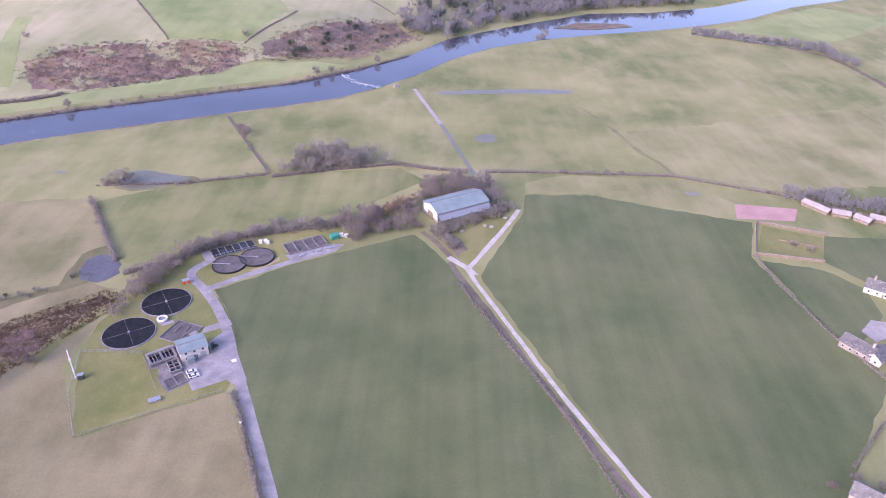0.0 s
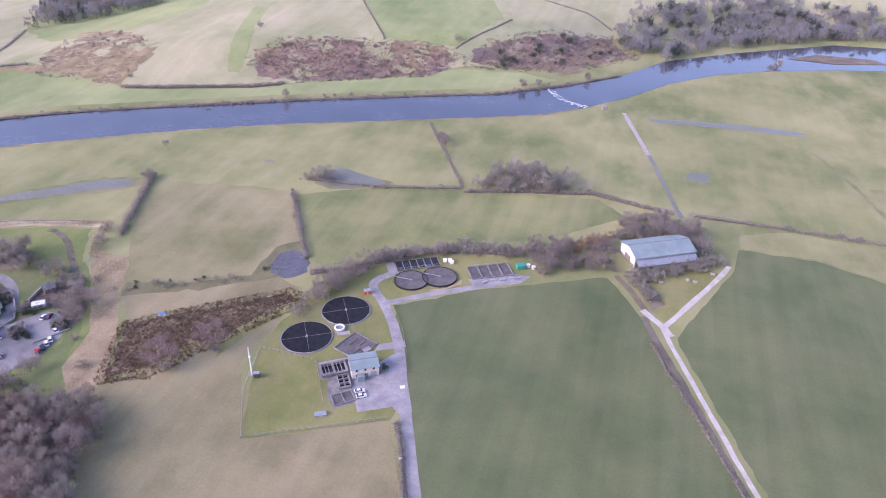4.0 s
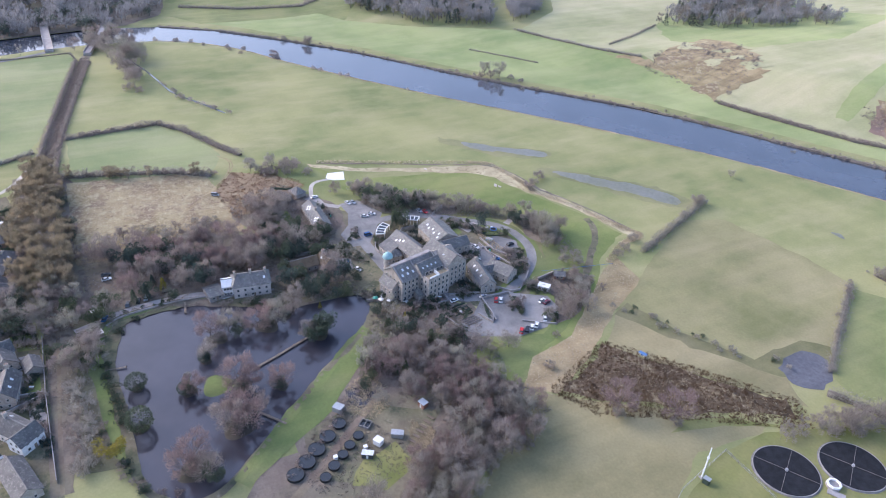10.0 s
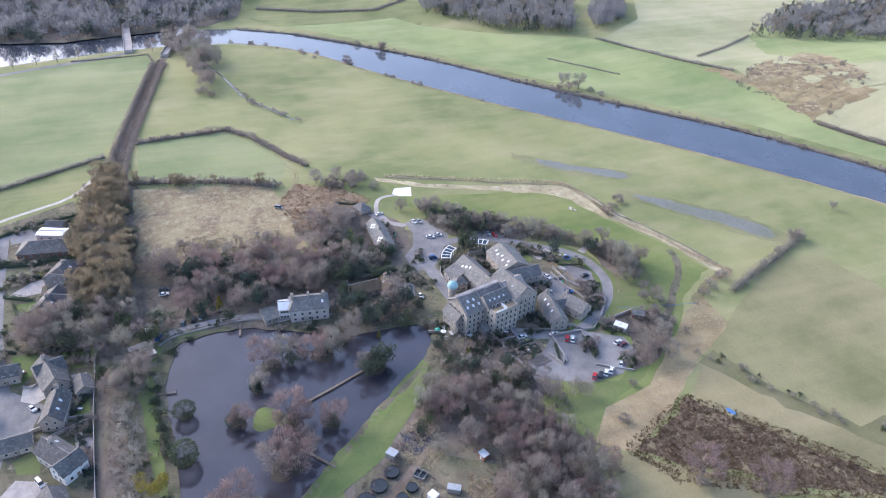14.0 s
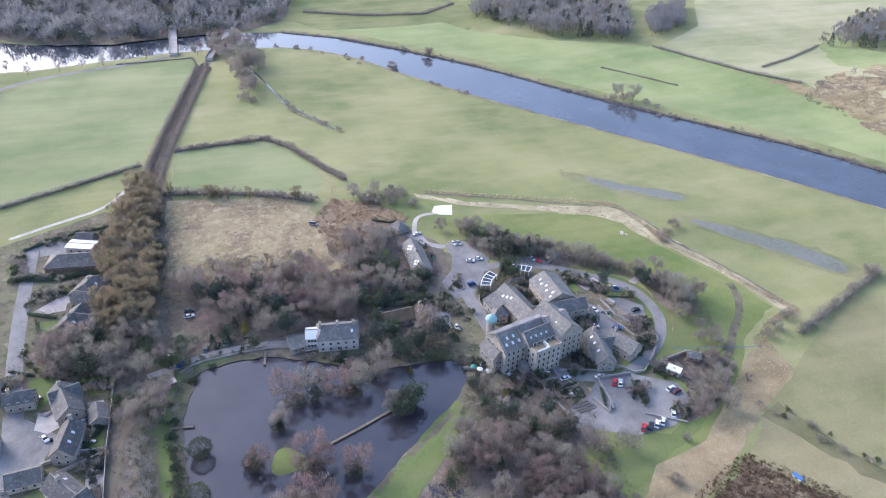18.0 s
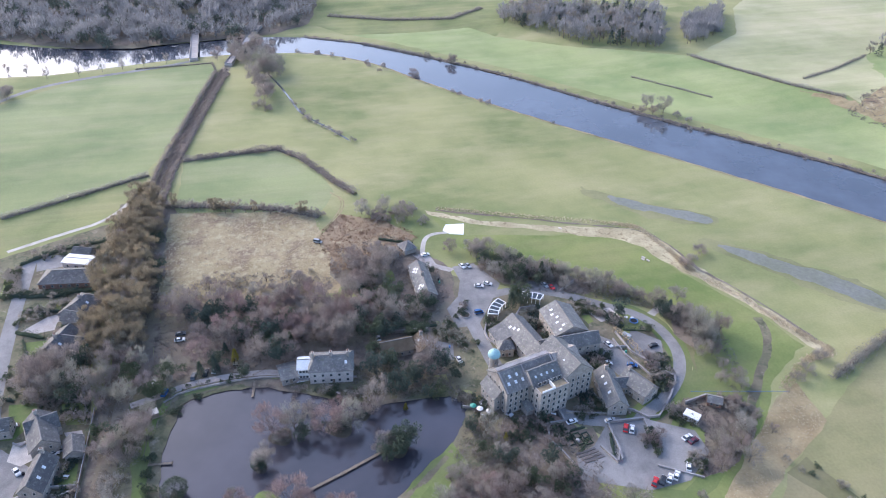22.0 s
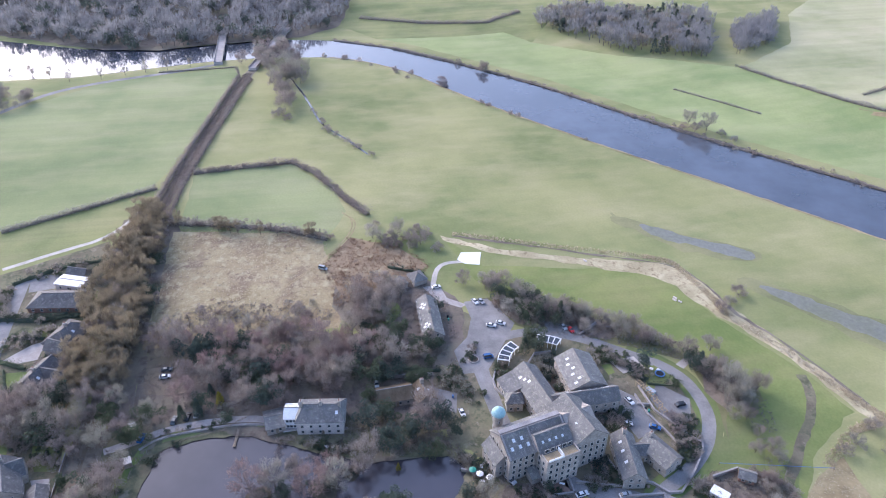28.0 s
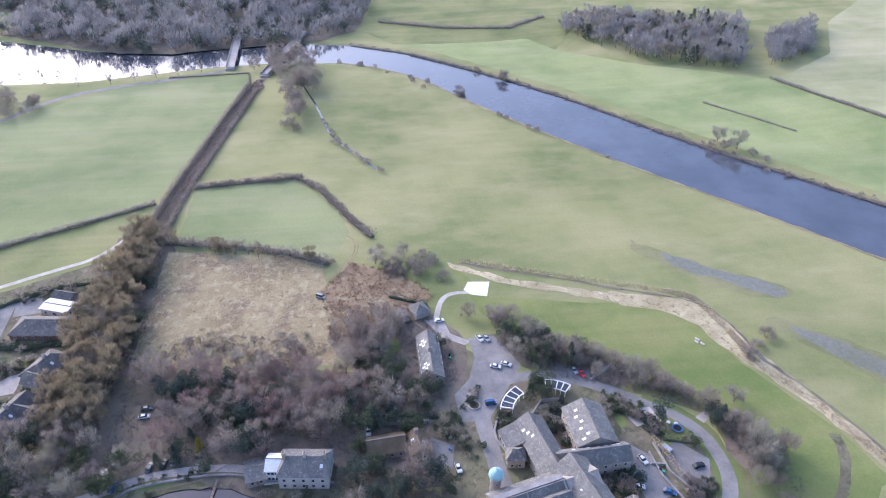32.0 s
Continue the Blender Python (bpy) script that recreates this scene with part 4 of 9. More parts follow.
field([(-414, 112), (-388, 108), (-368, 118), (-345, 148), (-342, 164), (-352, 157), (-360, 163), (-384, 166), (-398, 158), (-412, 146)], WOODFLOOR, "brown leaf litter under trees beside a cottage", "wood_floor", 0.075, 12, 1.5)
field([(-390, 128), (-388, 137), (-378, 138), (-373, 131), (-380, 124)], GREENSWARD, "small lawn beneath an old oak", "lawn", 0.1, 12, 1.0)
field([(-304, 146), (-298, 152), (-284, 162), (-268, 156), (-262, 146), (-268, 141), (-276, 143), (-288, 153), (-298, 150)], GARDEN, "rough planted bank at the head of the pond", "garden_bank", 0.11, 2.5, 0.8)
field([(-324, 84), (-322, 118), (-316, 134), (-306, 148), (-302, 148), (-303, 122), (-307, 104), (-318, 82)], GARDEN, "rough garden bank between house and pond", "garden_bank", 0.1, 2.5, 0.8)
field([(-345, 148), (-336, 146), (-320, 146), (-303, 148), (-296, 154), (-298, 163), (-318, 163), (-338, 160)], GARDEN, "planted ground beside the mill drive", "garden_bank", 0.09, 12, 0.6)
field([(-268, 222), (-281, 233), (-293, 245), (-306, 250), (-300, 257), (-285, 257), (-275, 251), (-262, 238), (-257, 228)], GREENSWARD, "green lawn beside the curving drive", "lawn", 0.085, 12, 0.8)
field([(-239, 251), (-207, 267), (-177, 288), (-170, 310), (-181, 327), (-191, 316), (-190, 287), (-217, 270), (-244, 261)], WETGRASS, "dark olive wet margin of a pasture", "wet_margin", 0.09, 12, 1.2)
field([(-171, 224), (-166, 246), (-156, 266), (-150, 280), (-156, 268), (-168, 250), (-174, 234)], VERGE, "green swathe of grass outside a fence", "grass_swathe", 0.1, 12, 0.8)
# far bank
field([(-792, 156), (-784, 282), (-752, 296), (-701, 360), (-652, 445), (-569, 481), (-531, 504), (-470, 511), (-435, 506), (-339, 546), (-306, 568), (-218, 628), (-182, 655), (-130, 670), (-92, 660), (-150, 614), (-205, 587), (-300, 539), (-372, 498), (-452, 451), (-536, 379), (-596, 333), (-662, 286), (-729, 224), (-768, 187)], NORTH, "bright green riverside pasture on the far bank", lift=0.12, cell=6)
HILLSIDE = [(-652, 447), (-569, 483), (-531, 506), (-435, 509), (-339, 549), (-306, 571), (-218, 631), (-182, 658), (-160, 672), (-60, 806), (180, 960), (500, 1190), (100, 1190), (-700, 1100), (-900, 700), (-780, 565), (-700, 520)]
field(HILLSIDE, HILL, "pale hillside sheep pasture above the river", lift=0.16, cell=6)
field([(-336, 781), (-262, 664), (-195, 682), (-168, 768), (-210, 860)], NORTH, "green walled hill field", lift=0.3, cell=6, rough=1.2)
field([(-420, 700), (-402, 640), (-384, 590), (-372, 562), (-362, 566), (-370, 600), (-390, 650), (-404, 700)], NORTH, "green hollow running up the hillside", "hollow", 0.34, 6, 1.2)
field([(-674, 700), (-617, 592), (-560, 560), (-500, 610), (-480, 700), (-520, 830), (-640, 800)], NORTH, "green hill field below a plantation", lift=0.26, cell=6, rough=3.0)
field([(-359, 592), (-341, 622), (-305, 642), (-250, 664), (-221, 673), (-189, 667), (-200, 640), (-211, 630), (-260, 600), (-314, 573), (-345, 570)], BRACKEN, "steep slope of russet bracken and brambles", "bracken_slope", 0.4, 6, 4.0)
field([(-164, 708), (-110, 765), (-59, 806), (-35, 760), (-50, 740), (-78, 706), (-106, 690), (-150, 676), (-176, 668)], BRACKEN, "steep slope of russet bracken above the weir", "bracken_slope", 0.4, 6, 4.0)
field(HUMMOCK, STRAW, "rough tawny hummock with brambles and saplings", "hummock", 0.4, 6, 4.0)
field([(-830, 130), (-786, 160), (-782, 280), (-750, 298), (-830, 345), (-940, 340), (-930, 150)], PASTURE, "pale green field below a distant lane", lift=0.2, cell=10)

mottle(SLOPE_WEST, (HILL, RUSSET, BRACKEN), 18, 9.0, 61, 0.5, "pale grass and russet growth on a bracken slope", 1.6, 25)
mottle(SLOPE_EAST, (RUSSET, BRAMBLED), 14, 8.0, 62, 0.5, "russet and purple-brown growth on a slope", 1.6, 40)
mottle(HUMMOCK, (HILL, MOOR), 10, 11.0, 63, 0.5, "pale grass on a rough hummock", 1.4, 70)
field([(138, 508), (220, 532), (375, 584), (420, 560), (330, 440), (290, 422), (220, 410), (153, 434), (146, 470)], PALEMEADOW, "paler grazed meadow beyond an old drain", rough=3.0)

# ---- water lying on the fields ----
def puddle(ring, label="shallow flood water lying on a meadow", mat=None):
    return draped("flood_pool", ragged(soft_line(ring, True, 2), 3, 1.4), mat or PUDDLE, 0.1, 60, label, "puddle")


for ring in ([(-452, 262), (-436, 276), (-426, 290), (-408, 322), (-392, 318), (-408, 286), (-430, 268), (-446, 256)], [(-388, 302), (-366, 325), (-350, 342), (-318, 368), (-300, 356), (-326, 332), (-352, 316), (-380, 296)], [(-212, 412), (-180, 416), (-150, 412), (-186, 388), (-208, 393)]):
    field(soft_line(ring, True, 2), DAMP, "damp olive grass round a flood pool", "wet_margin", 0.075, 12, 2.5)
puddle([(-440, 272), (-432, 281), (-420, 294), (-413, 309), (-404, 319), (-396, 314), (-403, 303), (-414, 292), (-418, 281), (-432, 271)])
puddle([(-380, 306), (-368, 320), (-356, 330), (-346, 342), (-322, 360), (-308, 356), (-318, 345), (-334, 336), (-352, 320), (-368, 308)])
puddle([(-256, 413), (-248, 419), (-243, 412)])
puddle([(-208, 408), (-202, 424), (-182, 416), (-160, 411), (-170, 401), (-190, 392), (-200, 392)])
puddle([(-188, 310), (-176, 319), (-162, 300), (-172, 288), (-182, 292)], "dark shallow pool in a field corner", POOL)
puddle([(-15, 591), (54, 601), (110, 603), (110, 592), (50, 590), (0, 582)])
puddle([(21, 494), (37, 499), (38, 482), (23, 478)])
puddle([(150, 407), (165, 406), (159, 399)])
puddle([(-241, 121), (-241, 128), (-236, 131), (-228, 126), (-229, 121), (-235, 119)], "small dark garden pool", PONDWATER)

# ---- roads and tracks ----
def road(line, width, mat, label, name="road", lift=0.11, wander=0.1, soft=2):
    return ribbon(name, line, width, mat, lift, label, name.split("_")[-1], "structure", wander, soft)


road([(188, -90), (110, 90), (73, 166), (61, 192), (47, 223), (31, 263), (16, 300), (13, 309)], 2.2, TRACK, "straight pale stone farm track between two fields", "farm_track", wander=0.2)
road([(184, -90), (106, 90), (69, 165), (57, 191), (43, 222), (27, 262), (10, 300), (4, 316)], 3.4, WOODFLOOR, "dark earth ditch and bank beside a farm track", "earth_bank", 0.1, 0.5)
road([(13, 309), (24, 331), (40, 364), (45, 377)], 2.8, TRACK, "pale stone farm track to the barn", "farm_track", 0.13, 0.2)
road([(10, 314), (5, 320), (-4, 337), (-12, 348)], 3.4, EARTH, "muddy farm track to the barn", "farm_track")
road([(17, 304), (13, 311), (3, 321)], 3.6, TRACK, "pale stone widening at a track junction", "farm_track", 0.14, 0.3)
road([(20, 425), (15, 442), (5, 482), (-4, 515)], 3.0, PUDDLE, "flooded rutted track to the river", "farm_track", 0.12, 0.3)
road([(-4, 515), (-21, 572), (-28, 596)], 3.4, PATIO, "pale stone track to the river", "farm_track", 0.12, 0.3)
road([(52, -90), (-30, 100), (-57, 162), (-66, 183), (-75, 203), (-82, 219), (-90, 236), (-96, 252), (-104, 267), (-116, 285), (-128, 297), (-128, 304), (-122, 312)], 4.6, CONCRETE, "grey access road to the treatment works", "access_road")
road([(-116, 286), (-99, 300), (-78, 314), (-57, 329)], 4.0, CONCRETE, "concrete service road past the tanks", "service_road", 0.14)
draped("tank_apron", [(-127, 234), (-117, 243), (-110, 249), (-104, 246), (-108, 230), (-103, 219), (-110, 212.5), (-116, 219), (-119, 227), (-123, 226.5)], OLDCONCRETE, 0.12, 12, "stained concrete apron round the inlet tanks", "apron")
draped("yard", [(-109, 228), (-110, 231), (-100, 238), (-103, 245), (-98, 254), (-94, 250), (-80, 221), (-85, 218.5), (-88.6, 221), (-100.5, 213.8)], CONCRETE, 0.14, 12, "pale concrete yard of the treatment works", "yard")
road([(110, 560), (128, 514), (138, 470), (149, 450), (153, 432)], 3.0, DAMP, "shallow olive drain across a meadow", "old_drain", 0.11, 0.9)
# old railway path
RAILWAY = [(-230, 21), (-270, 21), (-330, 22), (-480, 18), (-516, 22), (-564, 28.5), (-611, 35.5), (-673, 45), (-712, 53)]
road(RAILWAY, 7.0, WOODFLOOR, "brown scrubby top of an old railway bank", "railway_bank", 0.09, 0.8)
road(RAILWAY, 1.5, EARTH, "brown footpath on an old railway bank", "railway_path", 0.13)
road([(-640, -117), (-681, -92), (-701, -55), (-716, -6), (-731, 24)], 5.0, TARMAC, "grey riverside lane leading to a bridge", "lane")
road([(-440, -45), (-452, -24), (-464, 0), (-495, 11)], 2.6, TRACK, "pale stone track between paddocks", "farm_track")
for off in (-0.8, 0.8):
    road([(-472 + off, 116), (-462, 123 + off), (-446, 119 + off), (-423 + off, 103), (-400 + off, 80), (-384 + off, 62)], 0.6, STRAW, "pair of pale wheel ruts across rough grass", "wheel_rut", 0.13, 0.1)
# mill roads
RING = [(-262, 204), (-272, 210), (-281, 228), (-293, 240), (-308, 246), (-328, 243), (-341, 226), (-352, 212), (-360, 194), (-358, 176), (-348, 165)]
road(RING[:7], 9.5, GREENSWARD, "green verge along the mill drive", "verge", 0.105, 0.7)
road(RING, 5.0, TARMAC, "curving grey tarmac drive round the mill", "drive", 0.12)
road([(-348, 165), (-335, 166), (-318, 167), (-306, 168)], 6.0, TARMAC, "grey tarmac drive to the mill door", "drive", 0.14)
road([(-290, 180), (-278, 186), (-273, 203), (-266, 212)], 5.5, TARMAC, "grey tarmac drive in front of the mill", "drive", 0.14)
draped("yard", [(-384, 167), (-385, 178), (-366, 186), (-350, 176), (-338, 168), (-338, 158), (-352, 157), (-360, 164), (-372, 168)], TARMAC, 0.13, 12, "grey tarmac yard with parked cars", "yard")
draped("car_park", [(-273, 199), (-272, 214), (-263, 229), (-253, 229), (-243, 216), (-242, 201), (-251, 180), (-261, 182), (-264, 190)], TARMAC, 0.15, 12, "worn tarmac car park beside the mill", "car park")
draped("yard", [(-323, 214), (-316, 221), (-300, 225), (-296, 214), (-310, 211)], TARMAC, 0.13, 12, "small tarmac yard behind the cottages", "yard")
draped("yard", [(-322, 232), (-312, 241), (-302, 237), (-299, 229), (-314, 226)], TARMAC, 0.15, 12, "tarmac parking bay inside the drive", "yard")
draped("driveway", [(-398, 150), (-398, 158), (-388, 160), (-382, 168), (-380, 165), (-386, 156)], PATIO, 0.12, 12, "pale gravel driveway of a cottage", "driveway")
draped("helipad", [(-424, 173), (-423, 183), (-412, 180), (-414, 173), (-418, 170)], WHITE, 0.14, 20, "pale concrete pad at the edge of a lawn", "pad")
road([(-416, 172), (-416, 163), (-410, 158), (-398, 155)], 2.4, TRACK, "pale gravel track to a concrete pad", "gravel_track", 0.13)
road([(-318, 291), (-308, 289), (-298, 283), (-288, 273), (-276, 262), (-254, 241), (-245, 229)], 3.6, GARDEN, "worn earth track across the lawn", "earth_track", 0.13, 0.4)
road([(-318, 28), (-321, 38), (-325, 47), (-326.5, 58), (-327, 70), (-326, 80), (-323, 88)], 3.2, PATIO, "pale gravel drive round the pond head", "drive", 0.13)
draped("car_park", [(-367, 34), (-364, 50), (-342, 50), (-345, 36)], EARTH, 0.12, 12, "bare gravel clearing with parked cars", "car park")
# village ground
road([(-240, -22), (-262, -14), (-285, -14), (-306, -16), (-330, -22), (-380, -28), (-430, -32)], 6.0, TARMAC, "grey tarmac village street", "street", 0.12)
draped("driveway", [(-309, -21), (-305, -12), (-294, 0), (-285, -3), (-275, -4), (-272, -13), (-290, -18)], TARMAC, 0.14, 12, "grey tarmac turning area between houses", "driveway")
draped("driveway", [(-307, -9), (-308, -4), (-299, 1), (-296, -4), (-299, -9)], PALEPAVE, 0.17, 12, "pale paved driveway of a stone house", "driveway")
draped("driveway", [(-371, -24), (-381, -14), (-384, -4), (-380, -4), (-376, -9), (-371, -9), (-369, -20)], PATIO, 0.14, 12, "pale gravel driveway of a bungalow", "driveway")
draped("driveway", [(-366, -27), (-369, -24), (-350, -23), (-350, -28)], TARMAC, 0.14, 12, "pale gravel driveway of a house", "driveway")
draped("driveway", [(-433, -30), (-432, -17), (-421, -15), (-419, -27)], TARMAC, 0.14, 12, "grey paved yard of a house", "driveway")
draped("driveway", [(-260, -6), (-256, 4), (-248, 2), (-248, -14)], PATIO, 0.14, 12, "pale concrete driveway of a house", "driveway")
for ring in ([(-328, -15), (-327, -6), (-317, -4), (-309, -9), (-310, -13)], [(-325, 3), (-322, 13), (-312, 14), (-312, 7)], [(-294, 9), (-293, 15), (-282, 15.5), (-283, 10)], [(-269, -8), (-273, 1), (-261, 1), (-262, -6)], [(-420, 3), (-421, 7), (-404, 8), (-404, 2)], [(-390, -21), (-391, -10), (-385, -9), (-385, -19)], [(-364, -19), (-365, -10), (-357, -9), (-356, -15)], [(-420, -41), (-418, -35), (-405, -33), (-401, -38)]):
    field(ring, GREENSWARD, "small green garden lawn", "lawn", 0.11)
# straw ditch
DITCH = [(-442, 172), (-432, 198), (-421, 226), (-408, 262), (-401, 274), (-377, 279), (-357, 281), (-333, 293), (-307, 302), (-291, 309), (-288, 292), (-275, 274)]
field([(-442, 165), (-427, 188), (-419, 208), (-412, 228), (-406, 248), (-401, 269), (-391, 279), (-376, 283), (-366, 284), (-346, 291), (-327, 298), (-313, 303), (-295, 309), (-288, 306), (-296, 301), (-310, 298), (-328, 292), (-350, 281), (-363, 273), (-381, 268), (-391, 260), (-397, 245), (-406, 227), (-414, 207), (-422, 187), (-437, 165)], PALESTRAW, "bank of pale dead grass beside a ditch", "ditch_bank", 0.1, 12, 1.5)
road([(-440, 171), (-423, 214), (-405, 257), (-398, 275), (-379, 283), (-359, 284), (-343, 293), (-319, 302), (-299, 307)], 1.5, WOODFLOOR, "narrow dark muddy ditch", "ditch", 0.15, 0.6)
road([(-707, 80), (-642, 98), (-595, 106), (-570, 122), (-543, 135)], 1.4, RIVERWATER, "narrow winding stream", "stream", 0.1, 0.3)
road([(280, 804), (331, 777), (380, 748), (398, 699), (402, 630), (400, 560)], 6.0, EARTH, "dark tree-lined side stream bed", "stream_bed", 0.1, 1.0)
road([(280, 808), (335, 782), (386, 752)], 3.0, RIVERWATER, "narrow side stream joining the river", "stream", 0.14, 0.5)
# river edges
road([(x + 1.2, y + 3.0) if x > -760 else (x - 3, y + 1) for x, y in FAR[7:20]], 3.6, EARTH, "undercut earth river bank", "river_bank", -0.15, 0.8, 1)
road([(x - 0.8, y - 1.5) for x, y in NEAR[8:22]], 1.8, STRAW, "thin edge of dead grass along the river", "river_bank", -0.1, 0.5, 1)
draped("gravel_island", [(120, 822), (165, 820), (215, 838), (205, 852), (150, 850)], EARTH, -0.35, 12, "low gravel shoal in the river", "shoal")
draped("far_lawn", [(310, 830), (420, 780), (560, 900), (480, 960)], NORTH, 0.1, 30, "green field beyond the side stream", "field")

# ---- hedges and field walls ----
HEDGES = [
    ([(-277, 299), (-286, 318), (-296, 343), (-307, 367)], 3.0, 2.6), ([(-213, 378), (-181, 327), (-170, 310)], 2.6, 1.8), ([(-214, 397), (-198, 398), (-162, 403), (-115, 418)], 1.8, 1.2),
    ([(-112, 414), (-75, 427), (-35, 438), (-4, 431), (15, 428)], 2.2, 1.6), ([(-162, 298), (-142, 310), (-117, 336), (-84, 347), (-62, 352)], 4.0, 3.0), ([(27, 429), (80, 431), (152, 429), (220, 402), (263, 371)], 1.8, 1.3),
    ([(-530, 31), (-534, 58), (-537, 88), (-521, 102), (-484, 120), (-467, 130)], 3.4, 2.4), ([(-475, -57), (-495, -21), (-514, 13)], 2.6, 2.0), ([(-472, 26), (-468, 50), (-457, 87), (-445, 108)], 4.5, 2.6),
    ([(-475, 13), (-516, 17), (-564, 23.5), (-611, 30.5), (-673, 40), (-697, 44)], 2.2, 1.8), ([(-471, 24), (-516, 27), (-564, 33.5), (-611, 40.5), (-673, 50), (-692, 54)], 2.4, 2.0), ([(-435, 505), (-400, 518), (-339, 544), (-318, 560)], 4.0, 2.4),
    ([(-652, 445), (-610, 464), (-569, 480), (-531, 502)], 2.6, 1.8), ([(-617, 592), (-590, 540), (-575, 500)], 2.0, 1.4), ([(-625, 377), (-600, 396), (-569, 418)], 1.4, 0.9),
    ([(102, 92), (66, 160), (50, 205), (33, 243), (17, 276), (8, 297)], 1.2, 0.8), ([(-34, 100), (-60, 160), (-70, 182), (-78, 202), (-84, 213)], 2.2, 1.6), ([(-853, 149), (-827, 207), (-810, 269), (-837, 307)], 4.0, 2.2),
    ([(-261, 663), (-336, 781)], 1.2, 0.9), ([(-195, 679), (-170, 735), (-160, 770)], 1.4, 1.0), ([(-60, 823), (-150, 867), (-209, 854)], 1.6, 1.2), ([(170, 331), (172, 304), (181, 258), (190, 230)], 1.0, 0.9), ([(152, 181), (177, 206), (195, 230)], 1.0, 0.9),
    ([(-170, 521), (-142, 470), (-115, 420)], 1.6, 0.9), ([(-716, -20), (-722, 40), (-690, 46)], 1.2, 0.9),
]
for n, (line, width, tall) in enumerate(HEDGES):
    hedge(line, width, tall, 30 + n)
for n, (line, width, tall) in enumerate([([(-344, 134), (-341, 150)], 2.0, 2.0), ([(-425, 4), (-412, 8), (-402, 8)], 3.5, 3.0), ([(-396, 2), (-384, 10)], 3.0, 2.5), ([(-416, 136), (-408, 152)], 2.0, 2.0), ([(-398, -26), (-398, 4)], 2.5, 2.0), ([(-372, -24), (-366, -12)], 2.5, 2.0), ([(-268, 190), (-262, 184)], 1.5, 1.2)]):
    hedge(line, width, tall, 70 + n, NEEDLE, 8, "dense dark green evergreen garden hedge")
bush_row([(102, 92), (66, 160), (50, 205), (33, 243), (17, 276), (8, 297)], 3.2, 0.3, 315, 0.16, 0.28, "low brown hedge beside a farm track")
bush_row([(-34, 100), (-60, 160), (-70, 182), (-78, 202), (-84, 213)], 2.6, 0.3, 316, 0.25, 0.4, "brown hedge beside an access road")
bush_row([(-475, 13.5), (-516, 17.5), (-564, 24), (-611, 31), (-673, 40.5), (-697, 45)], 3.4, 0.3, 301, 0.28, 0.48, "overgrown brown hedge along an old railway")
bush_row([(-471, 23.5), (-516, 26.5), (-564, 33), (-611, 40), (-673, 49.5), (-692, 53)], 3.4, 0.3, 302, 0.28, 0.5, "overgrown brown hedge along an old railway")
bush_row([(-530, 31), (-534, 58), (-537, 88), (-521, 102), (-484, 120), (-467, 130)], 3.4, 0.8, 303, 0.35, 0.75, "overgrown brown hedge round a paddock")
bush_row([(-475, -57), (-495, -21), (-514, 13)], 4, 0.6, 304, 0.3, 0.5, "overgrown brown hedge beside a lane")
bush_row([(-472, 26), (-468, 50), (-457, 87), (-445, 108)], 3, 0.8, 305, 0.4, 0.8, "overgrown hedge with saplings beside a moor paddock", ["bush", "bush", "thin"])
bush_row([(-277, 299), (-286, 318), (-296, 343), (-307, 367)], 3.2, 0.7, 306, 0.4, 0.75, "overgrown bare hedge between meadows")
bush_row([(-213, 378), (-181, 327), (-170, 310)], 3.6, 0.5, 307, 0.3, 0.55, "overgrown bare hedge between meadows")
bush_row([(-112, 414), (-75, 427), (-35, 438), (-4, 431), (15, 428)], 4, 0.6, 308, 0.3, 0.6, "overgrown bare hedge between pastures")
bush_row([(-214, 397), (-198, 398), (-162, 403), (-115, 418)], 7, 0.6, 309, 0.3, 0.6, "scattered bushes along a field edge")
bush_row([(-435, 505), (-400, 518), (-339, 544), (-318, 560)], 4, 1.0, 310, 0.4, 0.7, "overgrown hedge on a far bank")
bush_row([(-652, 445), (-610, 464), (-569, 480), (-531, 502)], 5, 0.8, 311, 0.3, 0.6, "overgrown hedge below a hillside")
bush_row([(-245, 256), (-222, 266), (-205, 276), (-182, 294)], 3.2, 2.4, 312, 0.4, 0.62, "grey-green gorse and scrub along a wet field edge", ["bush", "shrub", "bush"])
bush_row([(27, 429), (80, 431), (152, 429), (220, 402), (263, 371)], 9, 0.5, 313, 0.25, 0.5, "scattered bushes along a field hedge")
bush_row([(x + 0.5, y + 2.0) for x, y in FAR[9:19]], 7, 1.0, 314, 0.25, 0.6, "straggling bushes along the far river bank")
# scrub along the far bank
far_line = [(x + 0.5, y + 1.5) for x, y in FAR]
for n, (a, b) in enumerate([(k, k + 1) for k in range(7, 19)]):
    hedge(far_line[a : b + 1], (2.6, 4.2, 3.2)[n % 3], (1.1, 2.0, 1.5)[n % 3], 90 + n, None, 4, "straggling riverside scrub on a far bank", "bank_scrub", 0.9)

